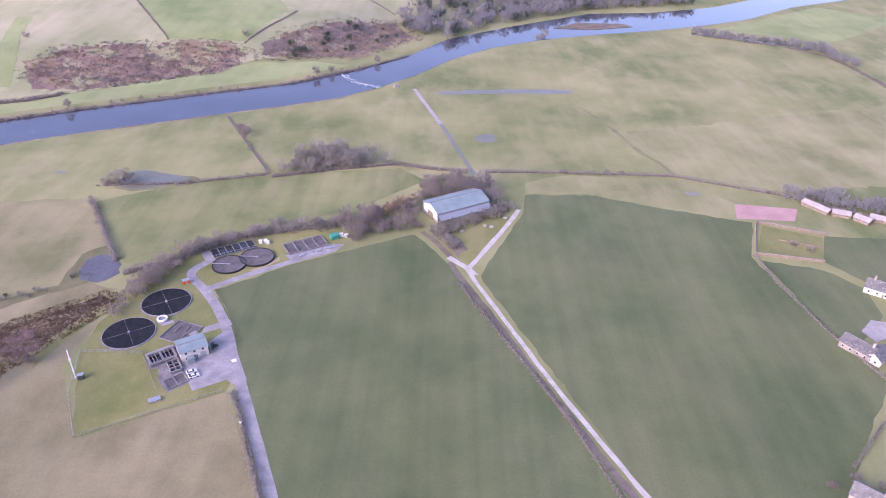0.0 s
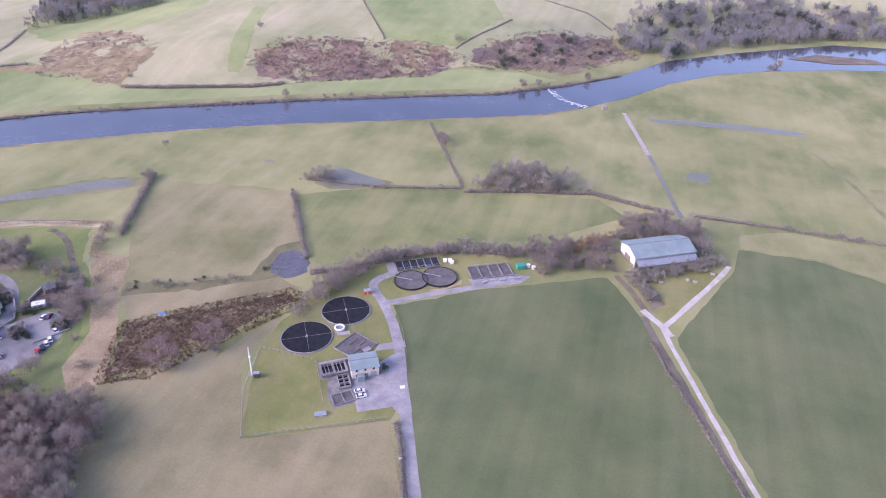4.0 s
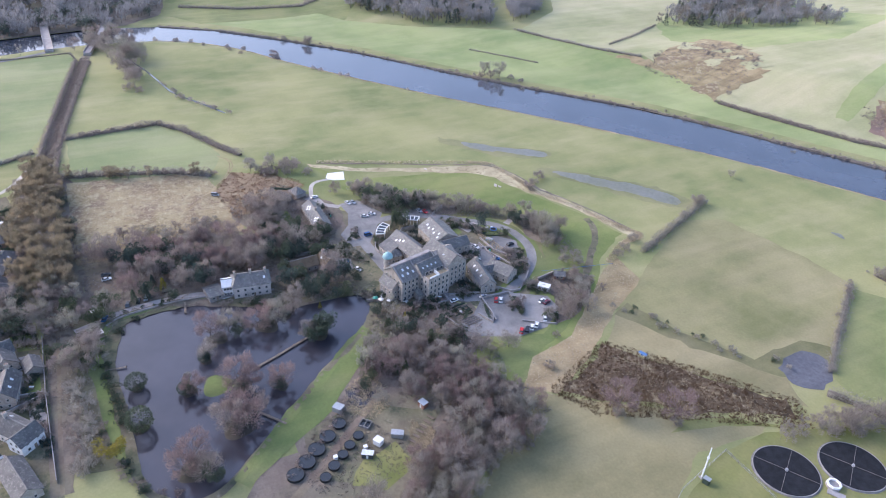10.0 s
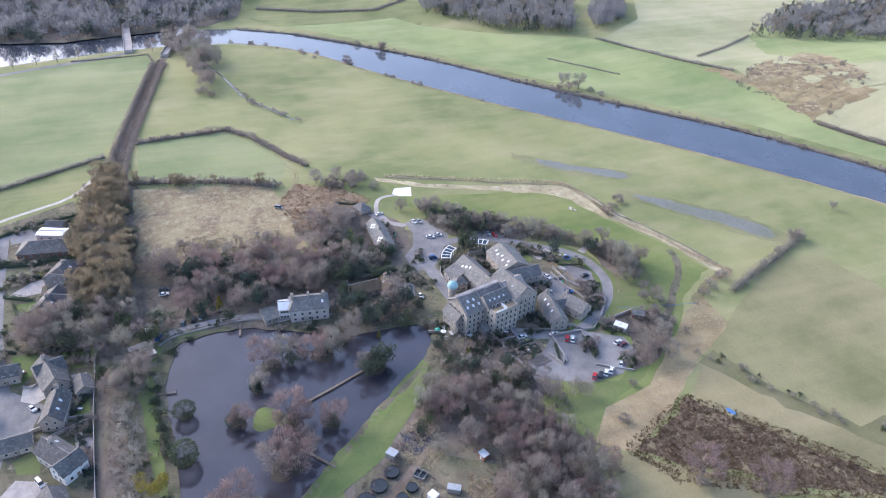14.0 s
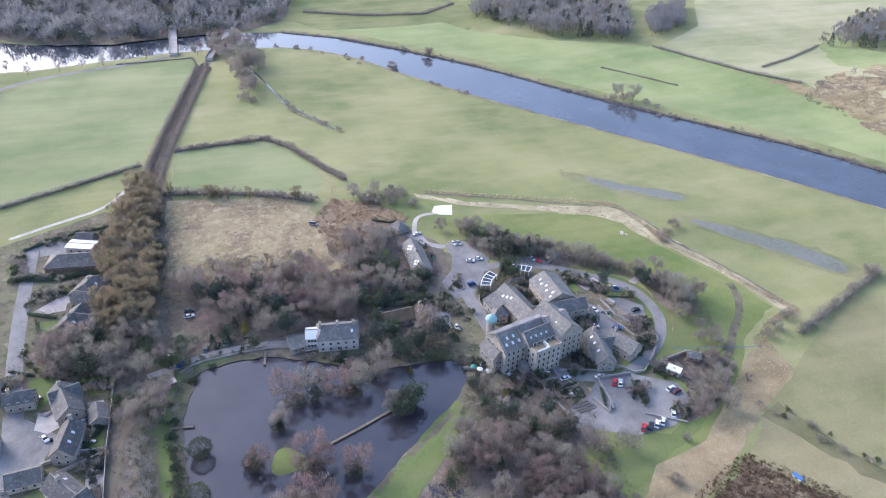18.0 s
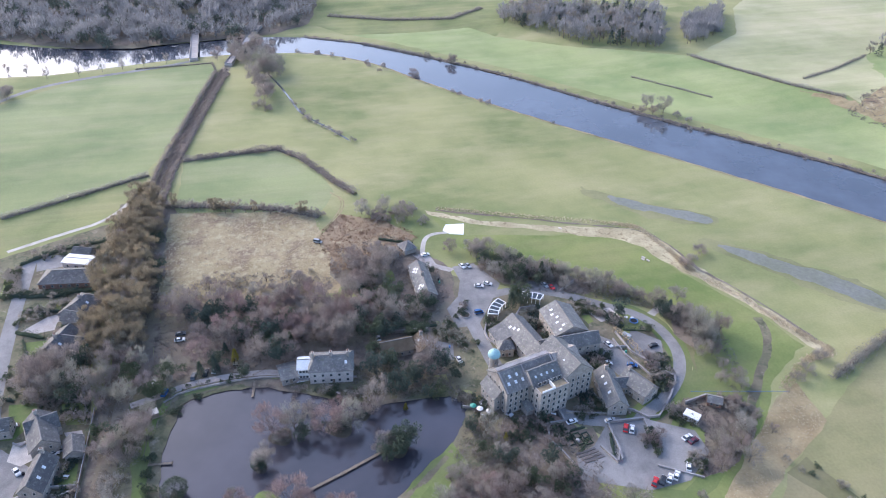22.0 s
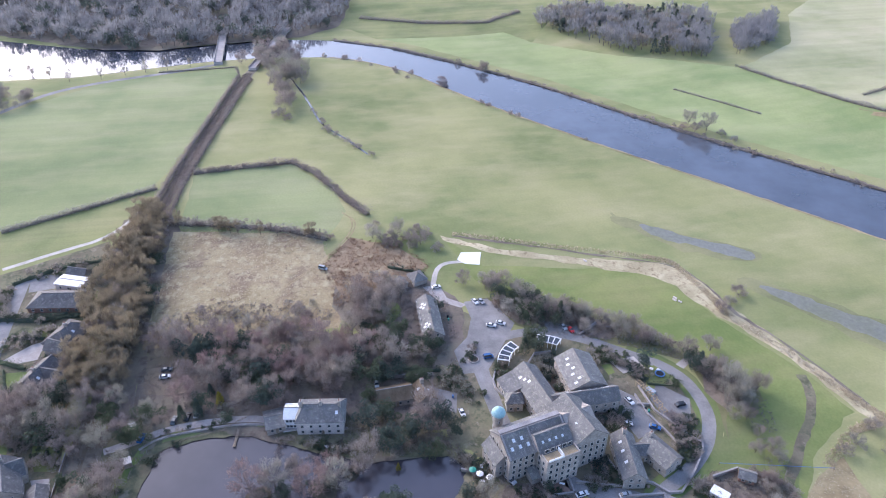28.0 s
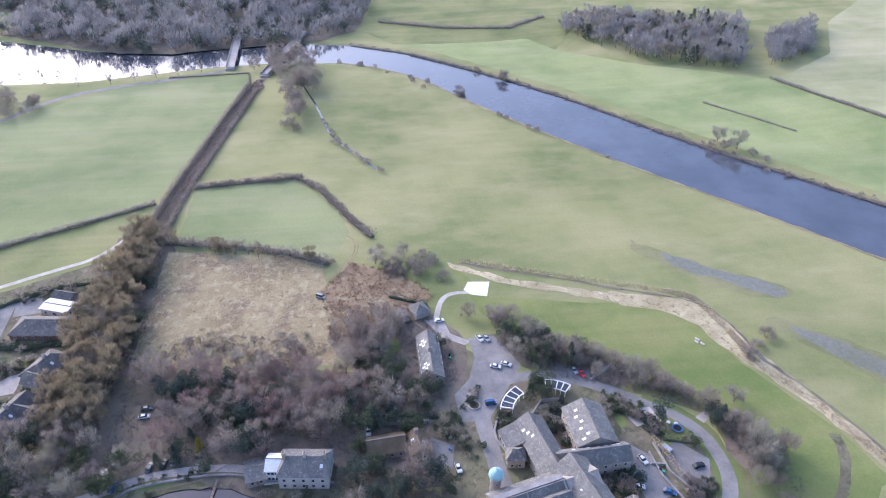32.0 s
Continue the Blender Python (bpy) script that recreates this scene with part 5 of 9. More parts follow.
# ---- trees, area by area ----
wood([(-262, 140), (-258, 157), (-239, 172), (-223, 177), (-199, 190), (-186, 172), (-182, 154), (-170, 137), (-180, 116), (-196, 134), (-212, 150), (-228, 142), (-240, 134), (-250, 130)], 120, 4.0, ["tall", "purple", "tall", "bare", "thin", "bush"], 5, 0.75, 1.1)
for x, y, s in ((-202, 158, 1.35), (-190, 143, 1.4), (-179, 142, 1.25), (-199, 176, 1.3), (-188, 162, 1.3), (-176, 128, 1.2), (-170, 112, 1.2), (-185, 112, 1.1)):
    tree("bare", x, y, s, label="large pale leafless willow with a dense round crown")
for x, y in ((-189, 213), (-177, 231)):
    tree("purple", x, y, 1.5, label="lone leafless field tree with purple-brown twigs")
    tree("bush", x + 3, y - 2, 1.0)
for x, y, s in ((-220, 202, 0.9), (-282, 290, 1.1), (-288, 300, 1.1), (-279, 283, 1.0), (-371, 293, 1.2), (-362, 280, 1.2), (-366, 286, 1.0), (-212, 398, 1.2), (-203, 400, 1.1), (-196, 400, 0.9), (-162, 403, 0.7), (-307, 367, 1.0), (-147, 489, 1.2), (-152, 495, 1.0), (-298, 345, 0.8)):
    tree("bush", x, y, s)
thicket([(-157, 262), (-152, 258), (-132, 318), (-140, 322), (-150, 296)], 40, 3.2, 9, 0.7, 1.0, "bare scrub thicket beside the treatment works", ["bush", "thin", "bush", "bare"])
thicket([(-140, 322), (-132, 318), (-97, 340), (-62, 348), (-62, 356), (-100, 350)], 50, 3.2, 10, 0.6, 0.85, "bare overgrown hedgerow behind the tanks", ["bush", "bush", "bush", "bare"])
thicket([(-62, 346), (-50, 334), (-30, 345), (-12, 352), (-16, 385), (-40, 372), (-60, 362)], 60, 3.6, 11, 0.7, 1.0, "bare scrub thicket between works and barn", ["bush", "bush", "bare"])
thicket([(-16, 390), (-14, 410), (2, 420), (28, 412), (34, 384), (24, 384), (16, 394), (-4, 384)], 60, 3.6, 12, 0.9, 1.25, "bare trees and scrub behind a barn", ["bare", "bush", "bush"])
thicket([(-8, 350), (4, 326), (8, 328), (4, 346), (30, 366), (44, 380), (34, 384), (12, 364)], 60, 3.0, 13, 0.75, 1.1, "bare scrub thicket in front of a barn", ["bush"])
thicket([(-108, 416), (-98, 450), (-70, 462), (-40, 444), (-36, 438), (-72, 428)], 70, 4, 14, 0.9, 1.3, "leafless grove at the edge of a pasture", ["bush", "bush", "bare"])
grove([(-372, 36), (-376, 70), (-368, 106), (-355, 134), (-340, 132), (-333, 100), (-328, 80), (-336, 56), (-340, 50)], 84, 4.0, ["bare", "tall", "purple", "evergreen", "bare"], 15, 0.9, 1.3, "mixed leafless and evergreen wood above the pond")
wood([(-346, 132), (-326, 148), (-304, 148), (-302, 118), (-316, 118), (-330, 120)], 22, 4.8, ["evergreen", "bare", "evergreen"], 16, 0.85, 1.15)
wood([(-328, 50), (-336, 56), (-330, 80), (-324, 84), (-322, 74)], 8, 4, ["evergreen", "conifer", "bush"], 17, 0.6, 0.9)
wood([(-486, 10), (-484, 22), (-455, 27), (-412, 28), (-382, 31), (-345, 30), (-345, 7), (-393, 2), (-441, 5)], 135, 4.4, ["larch", "larch", "larch", "larch", "larch", "bare"], 18, 0.85, 1.2)
wood([(-452, 26), (-425, 29), (-400, 33), (-378, 36), (-376, 28), (-410, 24), (-450, 22)], 26, 4.4, ["bush", "thin", "evergreen", "bush"], 181, 0.6, 0.95)
grove([(-345, 24), (-334, 44), (-322, 40), (-304, 38), (-286, 32), (-288, 20), (-310, 16), (-345, 10)], 40, 4.2, ["bare", "tall", "evergreen", "bare", "thin"], 19, 0.7, 1.05, "leafless trees beside the old railway")
thicket([(-284, 24), (-282, 32), (-232, 34), (-232, 25)], 24, 3.4, 20, 0.7, 1.0, "brown scrub on an old railway cutting", ["bush", "thin", "bush"])
wood([(-352, -8), (-344, 6), (-326, 12), (-322, -2), (-332, -14)], 14, 5.0, ["bare", "bare", "bare", "evergreen"], 21, 1.0, 1.35)
wood([(-404, 164), (-400, 178), (-392, 178), (-362, 186), (-362, 214), (-372, 214), (-398, 186)], 30, 4.8, ["bare", "thin", "bare", "evergreen"], 22, 0.7, 1.0)
wood([(-366, 196), (-350, 226), (-336, 250), (-344, 250), (-374, 214)], 22, 4.4, ["bare", "bush", "thin", "bare"], 23, 0.5, 0.9)
tree("bare", -309, 257, 1.5, label="large spreading leafless tree beside the drive")
tree("bare", -355, 214, 0.75, label="rounded purple-brown leafless garden tree")
for x, y, s, k in ((-291, 257, 0.55, "bare"), (-284, 252, 0.6, "bare"), (-279, 258, 0.6, "bare"), (-337, 262, 0.9, "bare"), (-327, 250, 0.85, "evergreen"), (-330, 254, 0.7, "conifer"), (-347, 190, 1.0, "evergreen"), (-346, 185, 0.9, "conifer"), (-272, 250, 0.7, "bare"), (-262, 252, 0.7, "thin"), (-252, 240, 0.8, "bare"), (-247, 230, 0.6, "thin"), (-258, 240, 0.5, "thin"), (-381, 131, 1.3, "bare"), (-303, 134, 0.7, "bush")):
    tree(k, x, y, s)
wood([(-332, 252), (-318, 268), (-304, 266), (-296, 254), (-306, 252)], 14, 4.5, ["bare", "thin", "bush", "bare"], 24, 0.6, 1.0)
wood([(-276, 246), (-268, 258), (-252, 246), (-243, 228), (-248, 226), (-258, 236), (-268, 246)], 16, 4.0, ["thin", "bush", "thin", "bare"], 71, 0.5, 0.85)
wood([(-458, 132), (-456, 152), (-430, 168), (-426, 160), (-430, 141), (-444, 130)], 22, 4, ["bush", "bare", "bush"], 25, 0.7, 1.0)
wood([(-410, 128), (-386, 112), (-372, 130), (-384, 140), (-398, 142)], 14, 5, ["bare", "thin", "bare"], 26, 0.8, 1.15)
wood([(-372, 112), (-384, 126), (-366, 140), (-348, 152), (-345, 146), (-352, 130)], 16, 5.0, ["bare", "evergreen", "bare"], 72, 0.7, 1.1)
wood([(-392, 40), (-394, 100), (-374, 104), (-378, 60), (-374, 38)], 26, 5.0, ["bush", "thin", "bush", "bare"], 73, 0.5, 0.85)
wood([(-284, 150), (-270, 146), (-256, 150), (-242, 178), (-252, 178), (-264, 168), (-280, 158)], 22, 4, ["tall", "thin", "bush", "evergreen"], 27, 0.6, 0.9)
wood([(-470, 24), (-442, 110), (-446, 112), (-474, 28)], 22, 3.2, ["thin", "larch", "thin"], 28, 0.55, 0.75)
grove([(-756, 62), (-752, 84), (-690, 98), (-628, 92), (-610, 80), (-690, 70), (-715, 40), (-735, 46)], 34, 6, ["bare", "bare", "tall"], 29, 1.15, 1.6, "large grey leafless willows beside a bridge")
thicket([(-622, 104), (-582, 114), (-538, 140), (-536, 136), (-582, 109), (-622, 100)], 16, 4, 31, 0.5, 0.8, "low scrub along a winding stream", ["bush"])
for n, (x, y) in enumerate(((-618, 80), (-613, 76), (-606, 84))):
    tree("bush", x, y, 1.1)
for x, y in ((-735, -138), (-726, -118), (-712, -100), (-704, -84), (-706, -61), (-714, -45), (-718, -30), (-722, -14), (-728, 3), (-730, -150)):
    tree("thin", x, y, 1.15)
grove([(-690, -135), (-668, -90), (-678, -80), (-640, -112), (-650, -150)], 22, 5, ["bare", "tall"], 32, 0.8, 1.1, "leafless lane-side trees above the river")
for x, y, s in ((-661, 203, 1.3), (-677, 176, 0.7), (-691, 169, 0.7), (-618, 224, 0.7), (-595, 240, 0.7), (-547, 280, 0.5), (-723, 141, 0.8), (-712, 150, 0.6), (-733, 128, 0.7)):
    tree("bush", x, y, s)
for x, y, s in ((-689, 240, 0.8), (-548, 357, 0.8), (-553, 351, 0.7), (-298, 531, 0.8), (-118, 628, 0.9), (-106, 637, 0.7), (-67, 673, 0.8), (-327.5, 411, 0.6), (98, 772, 0.9), (-380, 640, 0.7), (-196, 690, 0.8), (-440, 520, 0.5)):
    tree("bare", x, y, s)
for x, y, s in ((-344, 488, 0.7), (-405, 464, 0.7), (-462, 422, 0.6), (-520, 372, 0.8), (-512, 381, 0.8), (-250, 556, 0.6), (-225, 566, 0.6)):
    tree("bush", x, y, s)
thicket([(-362, 590), (-341, 622), (-221, 674), (-186, 666), (-205, 628), (-314, 570)], 70, 6, 33, 0.4, 0.95, "scattered scrub bushes on a bracken slope", ["bush"])
thicket([(-174, 690), (-64, 806), (-36, 760), (-98, 688), (-156, 670)], 64, 6, 34, 0.4, 0.95, "scattered scrub bushes above a weir", ["bush", "bush", "evergreen"])
thicket([(-525, 510), (-535, 570), (-508, 594), (-460, 576), (-450, 545), (-480, 560)], 22, 6, 35, 0.5, 0.9, "scrub bushes and saplings on a hummock", ["bush", "thin"])
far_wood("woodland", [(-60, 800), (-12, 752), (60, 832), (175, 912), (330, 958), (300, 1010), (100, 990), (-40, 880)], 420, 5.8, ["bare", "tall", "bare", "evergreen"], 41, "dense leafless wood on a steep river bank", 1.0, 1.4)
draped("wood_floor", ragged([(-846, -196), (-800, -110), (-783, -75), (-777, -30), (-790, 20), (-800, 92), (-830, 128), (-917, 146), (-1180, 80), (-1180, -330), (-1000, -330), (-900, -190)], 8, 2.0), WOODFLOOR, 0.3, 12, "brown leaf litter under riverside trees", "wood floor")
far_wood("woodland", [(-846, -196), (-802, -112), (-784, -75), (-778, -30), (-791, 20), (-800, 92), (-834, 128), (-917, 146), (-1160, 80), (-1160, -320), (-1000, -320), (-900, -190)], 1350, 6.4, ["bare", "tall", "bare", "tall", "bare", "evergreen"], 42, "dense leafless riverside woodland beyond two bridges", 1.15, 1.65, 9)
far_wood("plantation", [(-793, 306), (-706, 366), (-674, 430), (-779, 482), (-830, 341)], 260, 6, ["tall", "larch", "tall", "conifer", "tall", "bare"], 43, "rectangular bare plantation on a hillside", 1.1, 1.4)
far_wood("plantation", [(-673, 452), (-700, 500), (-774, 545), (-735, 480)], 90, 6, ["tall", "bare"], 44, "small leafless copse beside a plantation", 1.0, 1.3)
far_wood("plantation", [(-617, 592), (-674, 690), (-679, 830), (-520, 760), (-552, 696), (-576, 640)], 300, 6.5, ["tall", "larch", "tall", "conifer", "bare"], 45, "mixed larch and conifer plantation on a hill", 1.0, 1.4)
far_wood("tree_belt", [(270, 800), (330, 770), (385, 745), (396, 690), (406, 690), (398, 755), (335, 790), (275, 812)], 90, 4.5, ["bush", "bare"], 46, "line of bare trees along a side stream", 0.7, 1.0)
far_wood("tree_belt", [(214, 398), (262, 380), (300, 350), (310, 360), (268, 392), (220, 410)], 90, 4.5, ["bush", "bare", "bare"], 47, "belt of bare trees behind houses", 0.6, 0.9)
for x, y in ((196, 342), (203, 336), (140, 172), (150, 176), (158, 172), (80, 431), (108, 432), (118, 431)):
    tree("bush", x, y, 0.7)
for x, y, s in ((-352, 189, 1.0), (-369, 212, 0.8), (-331, 230, 0.9), (-318, 238, 0.6), (-300, 206, 0.5), (-306, 214, 0.5), (-312, 205, 0.5), (-330, 190, 0.4), (-335, 186, 0.4), (-323, 192, 0.4), (-308, 150, 0.8), (-300, 142, 0.8), (-278, 200, 0.4), (-280, 176, 0.5), (-325, 254, 0.7), (-276, 118, 1.0), (-278, 124, 0.9), (-248, 136, 0.8), (-242, 132, 0.7), (-238, 128, 0.6), (-332, 250, 0.7)):
    tree("evergreen", x, y, s)
for x, y, s in ((-338, 88, 0.8), (-344, 92, 0.6), (-366, 206, 1.0), (-340, 62, 0.6), (-350, 190, 0.8)):
    tree("conifer", x, y, s)
NEAR_BANK_TREES = ((-696, 168, 0.9, "bush"), (-685, 180, 1.0, "bush"), (-665, 202, 0.95, "bare"), (-612, 228, 0.8, "bush"), (-589, 244, 0.9, "bush"), (-742, 112, 0.9, "bush"), (-736, 130, 0.9, "bush"), (-690, 240, 1.1, "bare"), (-712, 223, 0.9, "bush"), (-560, 358, 1.1, "bare"), (-549, 366, 1.3, "bare"), (-530, 376, 0.9, "bush"), (-540, 372, 1.0, "bush"), (-306, 362, 0.9, "bare"), (-206, 400, 1.1, "bare"), (-200, 404, 1.0, "bare"), (-145, 480, 0.9, "bare"), (106, 783, 1.1, "bare"))
# pond islets
for x, y, size, kind in ((-273, 48, 1.0, "ball"), (-279, 75, 0.45, "evergreen"), (-280, 76, 1.0, "bare"), (-263.5, 65.5, 0.6, "evergreen"), (-262, 67, 1.1, "purple"), (-266, 66, 0.9, "thin"), (-251, 47, 1.15, "ball"), (-263.5, 64, 0.6, "ball"), (-279, 74, 0.5, "ball"), (-253, 97.5, 0.65, "ball"), (-223, 58, 1.3, "purple"), (-220, 65, 1.2, "bare"), (-229, 62, 1.25, "purple"), (-216, 67, 0.8, "evergreen"), (-226, 66, 1.0, "bush"), (-259.6, 84, 1.45, "purple"), (-257, 88, 1.0, "purple"), (-238, 75, 1.35, "bare"), (-236, 82, 1.45, "purple"), (-242, 87, 1.1, "bare"), (-245, 80, 1.2, "purple"), (-240, 80, 1.1, "bush"), (-253, 99, 1.15, "purple"), (-253.5, 98, 0.45, "evergreen"), (-276, 121, 1.2, "evergreen"), (-279, 126, 1.05, "evergreen"), (-277, 117, 1.0, "bare"), (-293, 79, 1.3, "purple"), (-295, 87, 1.2, "bare"), (-290, 90, 0.75, "evergreen"), (-290, 82, 0.9, "bush"), (-292, 99, 1.3, "purple"), (-291, 107, 1.2, "bare"), (-297, 104, 1.0, "purple"), (-298, 112, 0.9, "bush"), (-296, 116, 0.9, "bare"), (-303, 93, 1.0, "bush"), (-303, 128, 0.8, "bush"), (-300, 138, 0.8, "evergreen")):
    tree(kind, x, y, size, z=max(-0.9, at(x, y)))
for x, y, size in ((-300, 37, 0.8), (-290, 38, 1.0), (-283, 38.5, 1.3), (-276, 39.5, 1.4), (-268, 40.5, 1.3), (-262, 41, 1.3), (-256, 41.5, 1.4), (-235, 41, 1.2), (-222, 45, 1.2), (-312, 45, 1.1), (-318, 52, 0.9)):
    tree("shrub", x, y, size, label="rounded dark shrub on the pond bank")
for x, y, r in ISLETS[:-1]:
    tree("bush", x + 0.5, y - 0.4, 0.3 + 0.1 * r, z=-0.9)
    tree("shrub", x - 0.6, y + 0.5, 0.5 + 0.15 * r, z=-0.9)
for x, y, size, kind in ((-250, 233, 0.85, "bare"), (-259, 245, 0.9, "bare"), (-240, 181, 1.1, "bare"), (-251, 174, 0.9, "bare"), (-258, 164, 0.9, "bare"), (-269, 246, 0.7, "thin"), (-236, 216, 0.6, "bush"), (-238, 193, 1.0, "bare"), (-306, 257, 1.1, "bare"), (-312, 268, 1.0, "bare"), (-300, 253, 0.9, "bare"), (-283, 258, 0.7, "bare"), (-336, 251, 1.0, "bare"), (-318, 260, 1.1, "bare"), (-398, 169, 0.8, "bare"), (-390, 181, 0.9, "bare"), (-381, 193, 1.0, "bare"), (-372, 204, 1.0, "bare"), (-364, 217, 0.9, "bare"), (-356, 228, 0.9, "bare"), (-346, 238, 0.9, "bare"), (-388, 131, 1.3, "bare"), (-380, 155, 0.6, "evergreen"), (-256, 256, 0.7, "thin"), (-246, 240, 0.9, "bare")):
    tree(kind, x, y, size)
tree("bare", -316, 141, 1.5, label="large pale leafless tree beside the coach house")
for x, y, size in ((-345, 146, 0.6), (-351, 141, 0.6), (-356, 152, 0.5), (-366, 190, 0.9), (-368, 197, 0.9)):
    tree("evergreen", x, y, size)
for x, y, size, kind in NEAR_BANK_TREES:
    tree(kind, x, y, size)
gold = tree("evergreen", -240, 38, 1.0, label="golden-yellow conical evergreen beside the pond")
recolour(gold, GOLD)
for x, y, s in ((-334, 66, 0.7), (-296, 128, 0.4), (-273, 160, 0.35), (-348, 12, 0.5)):
    ob = tree("conifer", x, y, s, label="golden-green columnar garden conifer")
    recolour(ob, GOLD)
for x, y, s in ((-28, 372, 0.9), (-24, 376, 0.8), (-33, 365, 0.8), (-20, 380, 0.7)):
    ob = tree("bare", x, y, s, label="leafless tree with ochre-orange twigs")
    recolour(ob, OCHRE)

# ---- coarse growth ----
REED = leafy("rush_blades", [(0.0, (0.15, 0.10, 0.06)), (1.0, (0.19, 0.13, 0.08))])
FERN = leafy("bracken_fronds", [(0.0, (0.31, 0.21, 0.14)), (1.0, (0.35, 0.25, 0.165))])
HAY = leafy("dead_grass", [(0.0, (0.56, 0.48, 0.34)), (1.0, (0.60, 0.52, 0.38))])
BRAMBLE = leafy("bramble_stems", [(0.0, (0.255, 0.22, 0.195)), (1.0, (0.31, 0.27, 0.24))])
tufts("rushes", [(-209, 194), (-226, 234), (-197, 258), (-164, 284), (-150, 277), (-176, 230), (-190, 204)], 3400, 0.9, REED, "dark brown dead rushes in clumps", 1)
tufts("pale_tussocks", [(-208, 197), (-223, 235), (-196, 256), (-163, 281), (-156, 276), (-178, 234)], 700, 0.7, HAY, "pale dead grass tussocks among rushes", 2)
tufts("straw_tussocks", [(-215, 186), (-228, 199), (-234, 223), (-272, 269), (-278, 282), (-257, 278), (-240, 250), (-219, 221), (-205, 195)], 1800, 0.5, HAY, "straw-coloured dead grass tussocks", 3, 4)
tufts("bracken", [(-359, 592), (-341, 622), (-305, 642), (-221, 673), (-189, 667), (-211, 630), (-314, 573)], 2600, 1.6, FERN, "russet dead bracken on a slope", 4, 6, 0.4)
tufts("brambles", [(-369, 582), (-350, 626), (-307, 648), (-212, 681), (-179, 672), (-204, 628), (-319, 563)], 900, 2.2, BRAMBLE, "purple-brown bramble thickets on a slope", 5, 8, 0.4)
tufts("bracken", [(-164, 708), (-110, 765), (-59, 806), (-35, 760), (-78, 706), (-106, 690), (-176, 668)], 1500, 1.6, FERN, "russet dead bracken above the weir", 6, 6, 0.4)
tufts("brambles", [(-173, 710), (-110, 776), (-51, 817), (-24, 760), (-76, 698), (-106, 680), (-186, 657)], 800, 2.2, BRAMBLE, "purple-brown bramble thickets above the weir", 7, 8, 0.4)
tufts("slope_grass", [(-358, 579), (-340, 609), (-237, 660), (-194, 660), (-210, 634), (-313, 572)], 2200, 1.3, HAY, "pale grass among bracken on a slope", 15, 5, 0.3)
tufts("slope_grass", [(-175, 686), (-99, 754), (-56, 788), (-77, 711), (-153, 670)], 1400, 1.3, HAY, "pale grass among bracken above the weir", 16, 5, 0.3)
tufts("moor_tussocks", [(-466, 31), (-450, 108), (-424, 106), (-391, 112), (-376, 60), (-372, 31)], 2200, 0.5, HAY, "tawny moor grass tussocks", 8, 4)
tufts("brambles", [(-424, 104), (-446, 119), (-436, 142), (-415, 158), (-396, 140), (-388, 110)], 800, 1.2, FERN, "russet brambles beside a rutted track", 9)
tufts("brambles", [(-400, 60), (-386, 112), (-372, 100), (-372, 34), (-392, 36)], 700, 1.3, BRAMBLE, "dark bramble edge of a rough paddock", 10)
tufts("hummock_scrub", [(-512, 490), (-535, 525), (-539, 575), (-508, 596), (-460, 576), (-443, 540), (-450, 512)], 1200, 1.4, BRAMBLE, "brown scrub on a hummock", 11, 6, 0.35)
tufts("undergrowth", [(-296, 156), (-262, 136), (-228, 140), (-212, 150), (-196, 134), (-176, 112), (-178, 140), (-200, 190), (-228, 186), (-262, 190), (-282, 176)], 2600, 1.3, BRAMBLE, "brown brambles and saplings under bare trees", 12)
tufts("undergrowth", [(-326, 16), (-330, 33), (-372, 33), (-380, 75), (-368, 120), (-345, 150), (-302, 148), (-304, 118), (-330, 90), (-330, 50), (-290, 32), (-238, 34), (-238, 24)], 2600, 1.2, BRAMBLE, "brown undergrowth round the pond drive", 13)
tufts("undergrowth", [(-338, 246), (-306, 258), (-280, 254), (-252, 228), (-246, 232), (-262, 256), (-306, 270), (-340, 256)], 700, 1.0, BRAMBLE, "brown undergrowth on the lawn edge", 14)
for k, (a, b) in enumerate(zip(DITCH[:-1], DITCH[1:])):
    n = Vector((b[1] - a[1], a[0] - b[0], 0)).normalized() * 1.8
    tufts("ditch_grass", [(a[0] + n.x, a[1] + n.y), (b[0] + n.x, b[1] + n.y), (b[0] - n.x, b[1] - n.y), (a[0] - n.x, a[1] - n.y)], 260, 0.75, HAY, "dead grass along a ditch", 20 + k, 5, 0.24)
rail = [(-345, 21), *RAILWAY[3:-1], (-705, 51)]
for k, (a, b) in enumerate(zip(rail[:-1], rail[1:])):
    n = Vector((b[1] - a[1], a[0] - b[0], 0)).normalized() * 3.2
    tufts("railway_scrub", [(a[0] + n.x, a[1] + n.y), (b[0] + n.x, b[1] + n.y), (b[0] - n.x, b[1] - n.y), (a[0] - n.x, a[1] - n.y)], int(9 * math.dist(a, b)), 1.3, BRAMBLE, "brown scrub along an old railway bank", 40 + k)
for k, (a, b) in enumerate(zip(FAR[8:19], FAR[9:20])):
    n = Vector((b[1] - a[1], a[0] - b[0], 0)).normalized() * -2.0
    tufts("bank_grass", [(a[0], a[1]), (b[0], b[1]), (b[0] + 2 * n.x, b[1] + 2 * n.y), (a[0] + 2 * n.x, a[1] + 2 * n.y)], int(1.6 * math.dist(a, b)), 1.0, BRAMBLE, "brown dead growth on a river bank", 60 + k, 6)

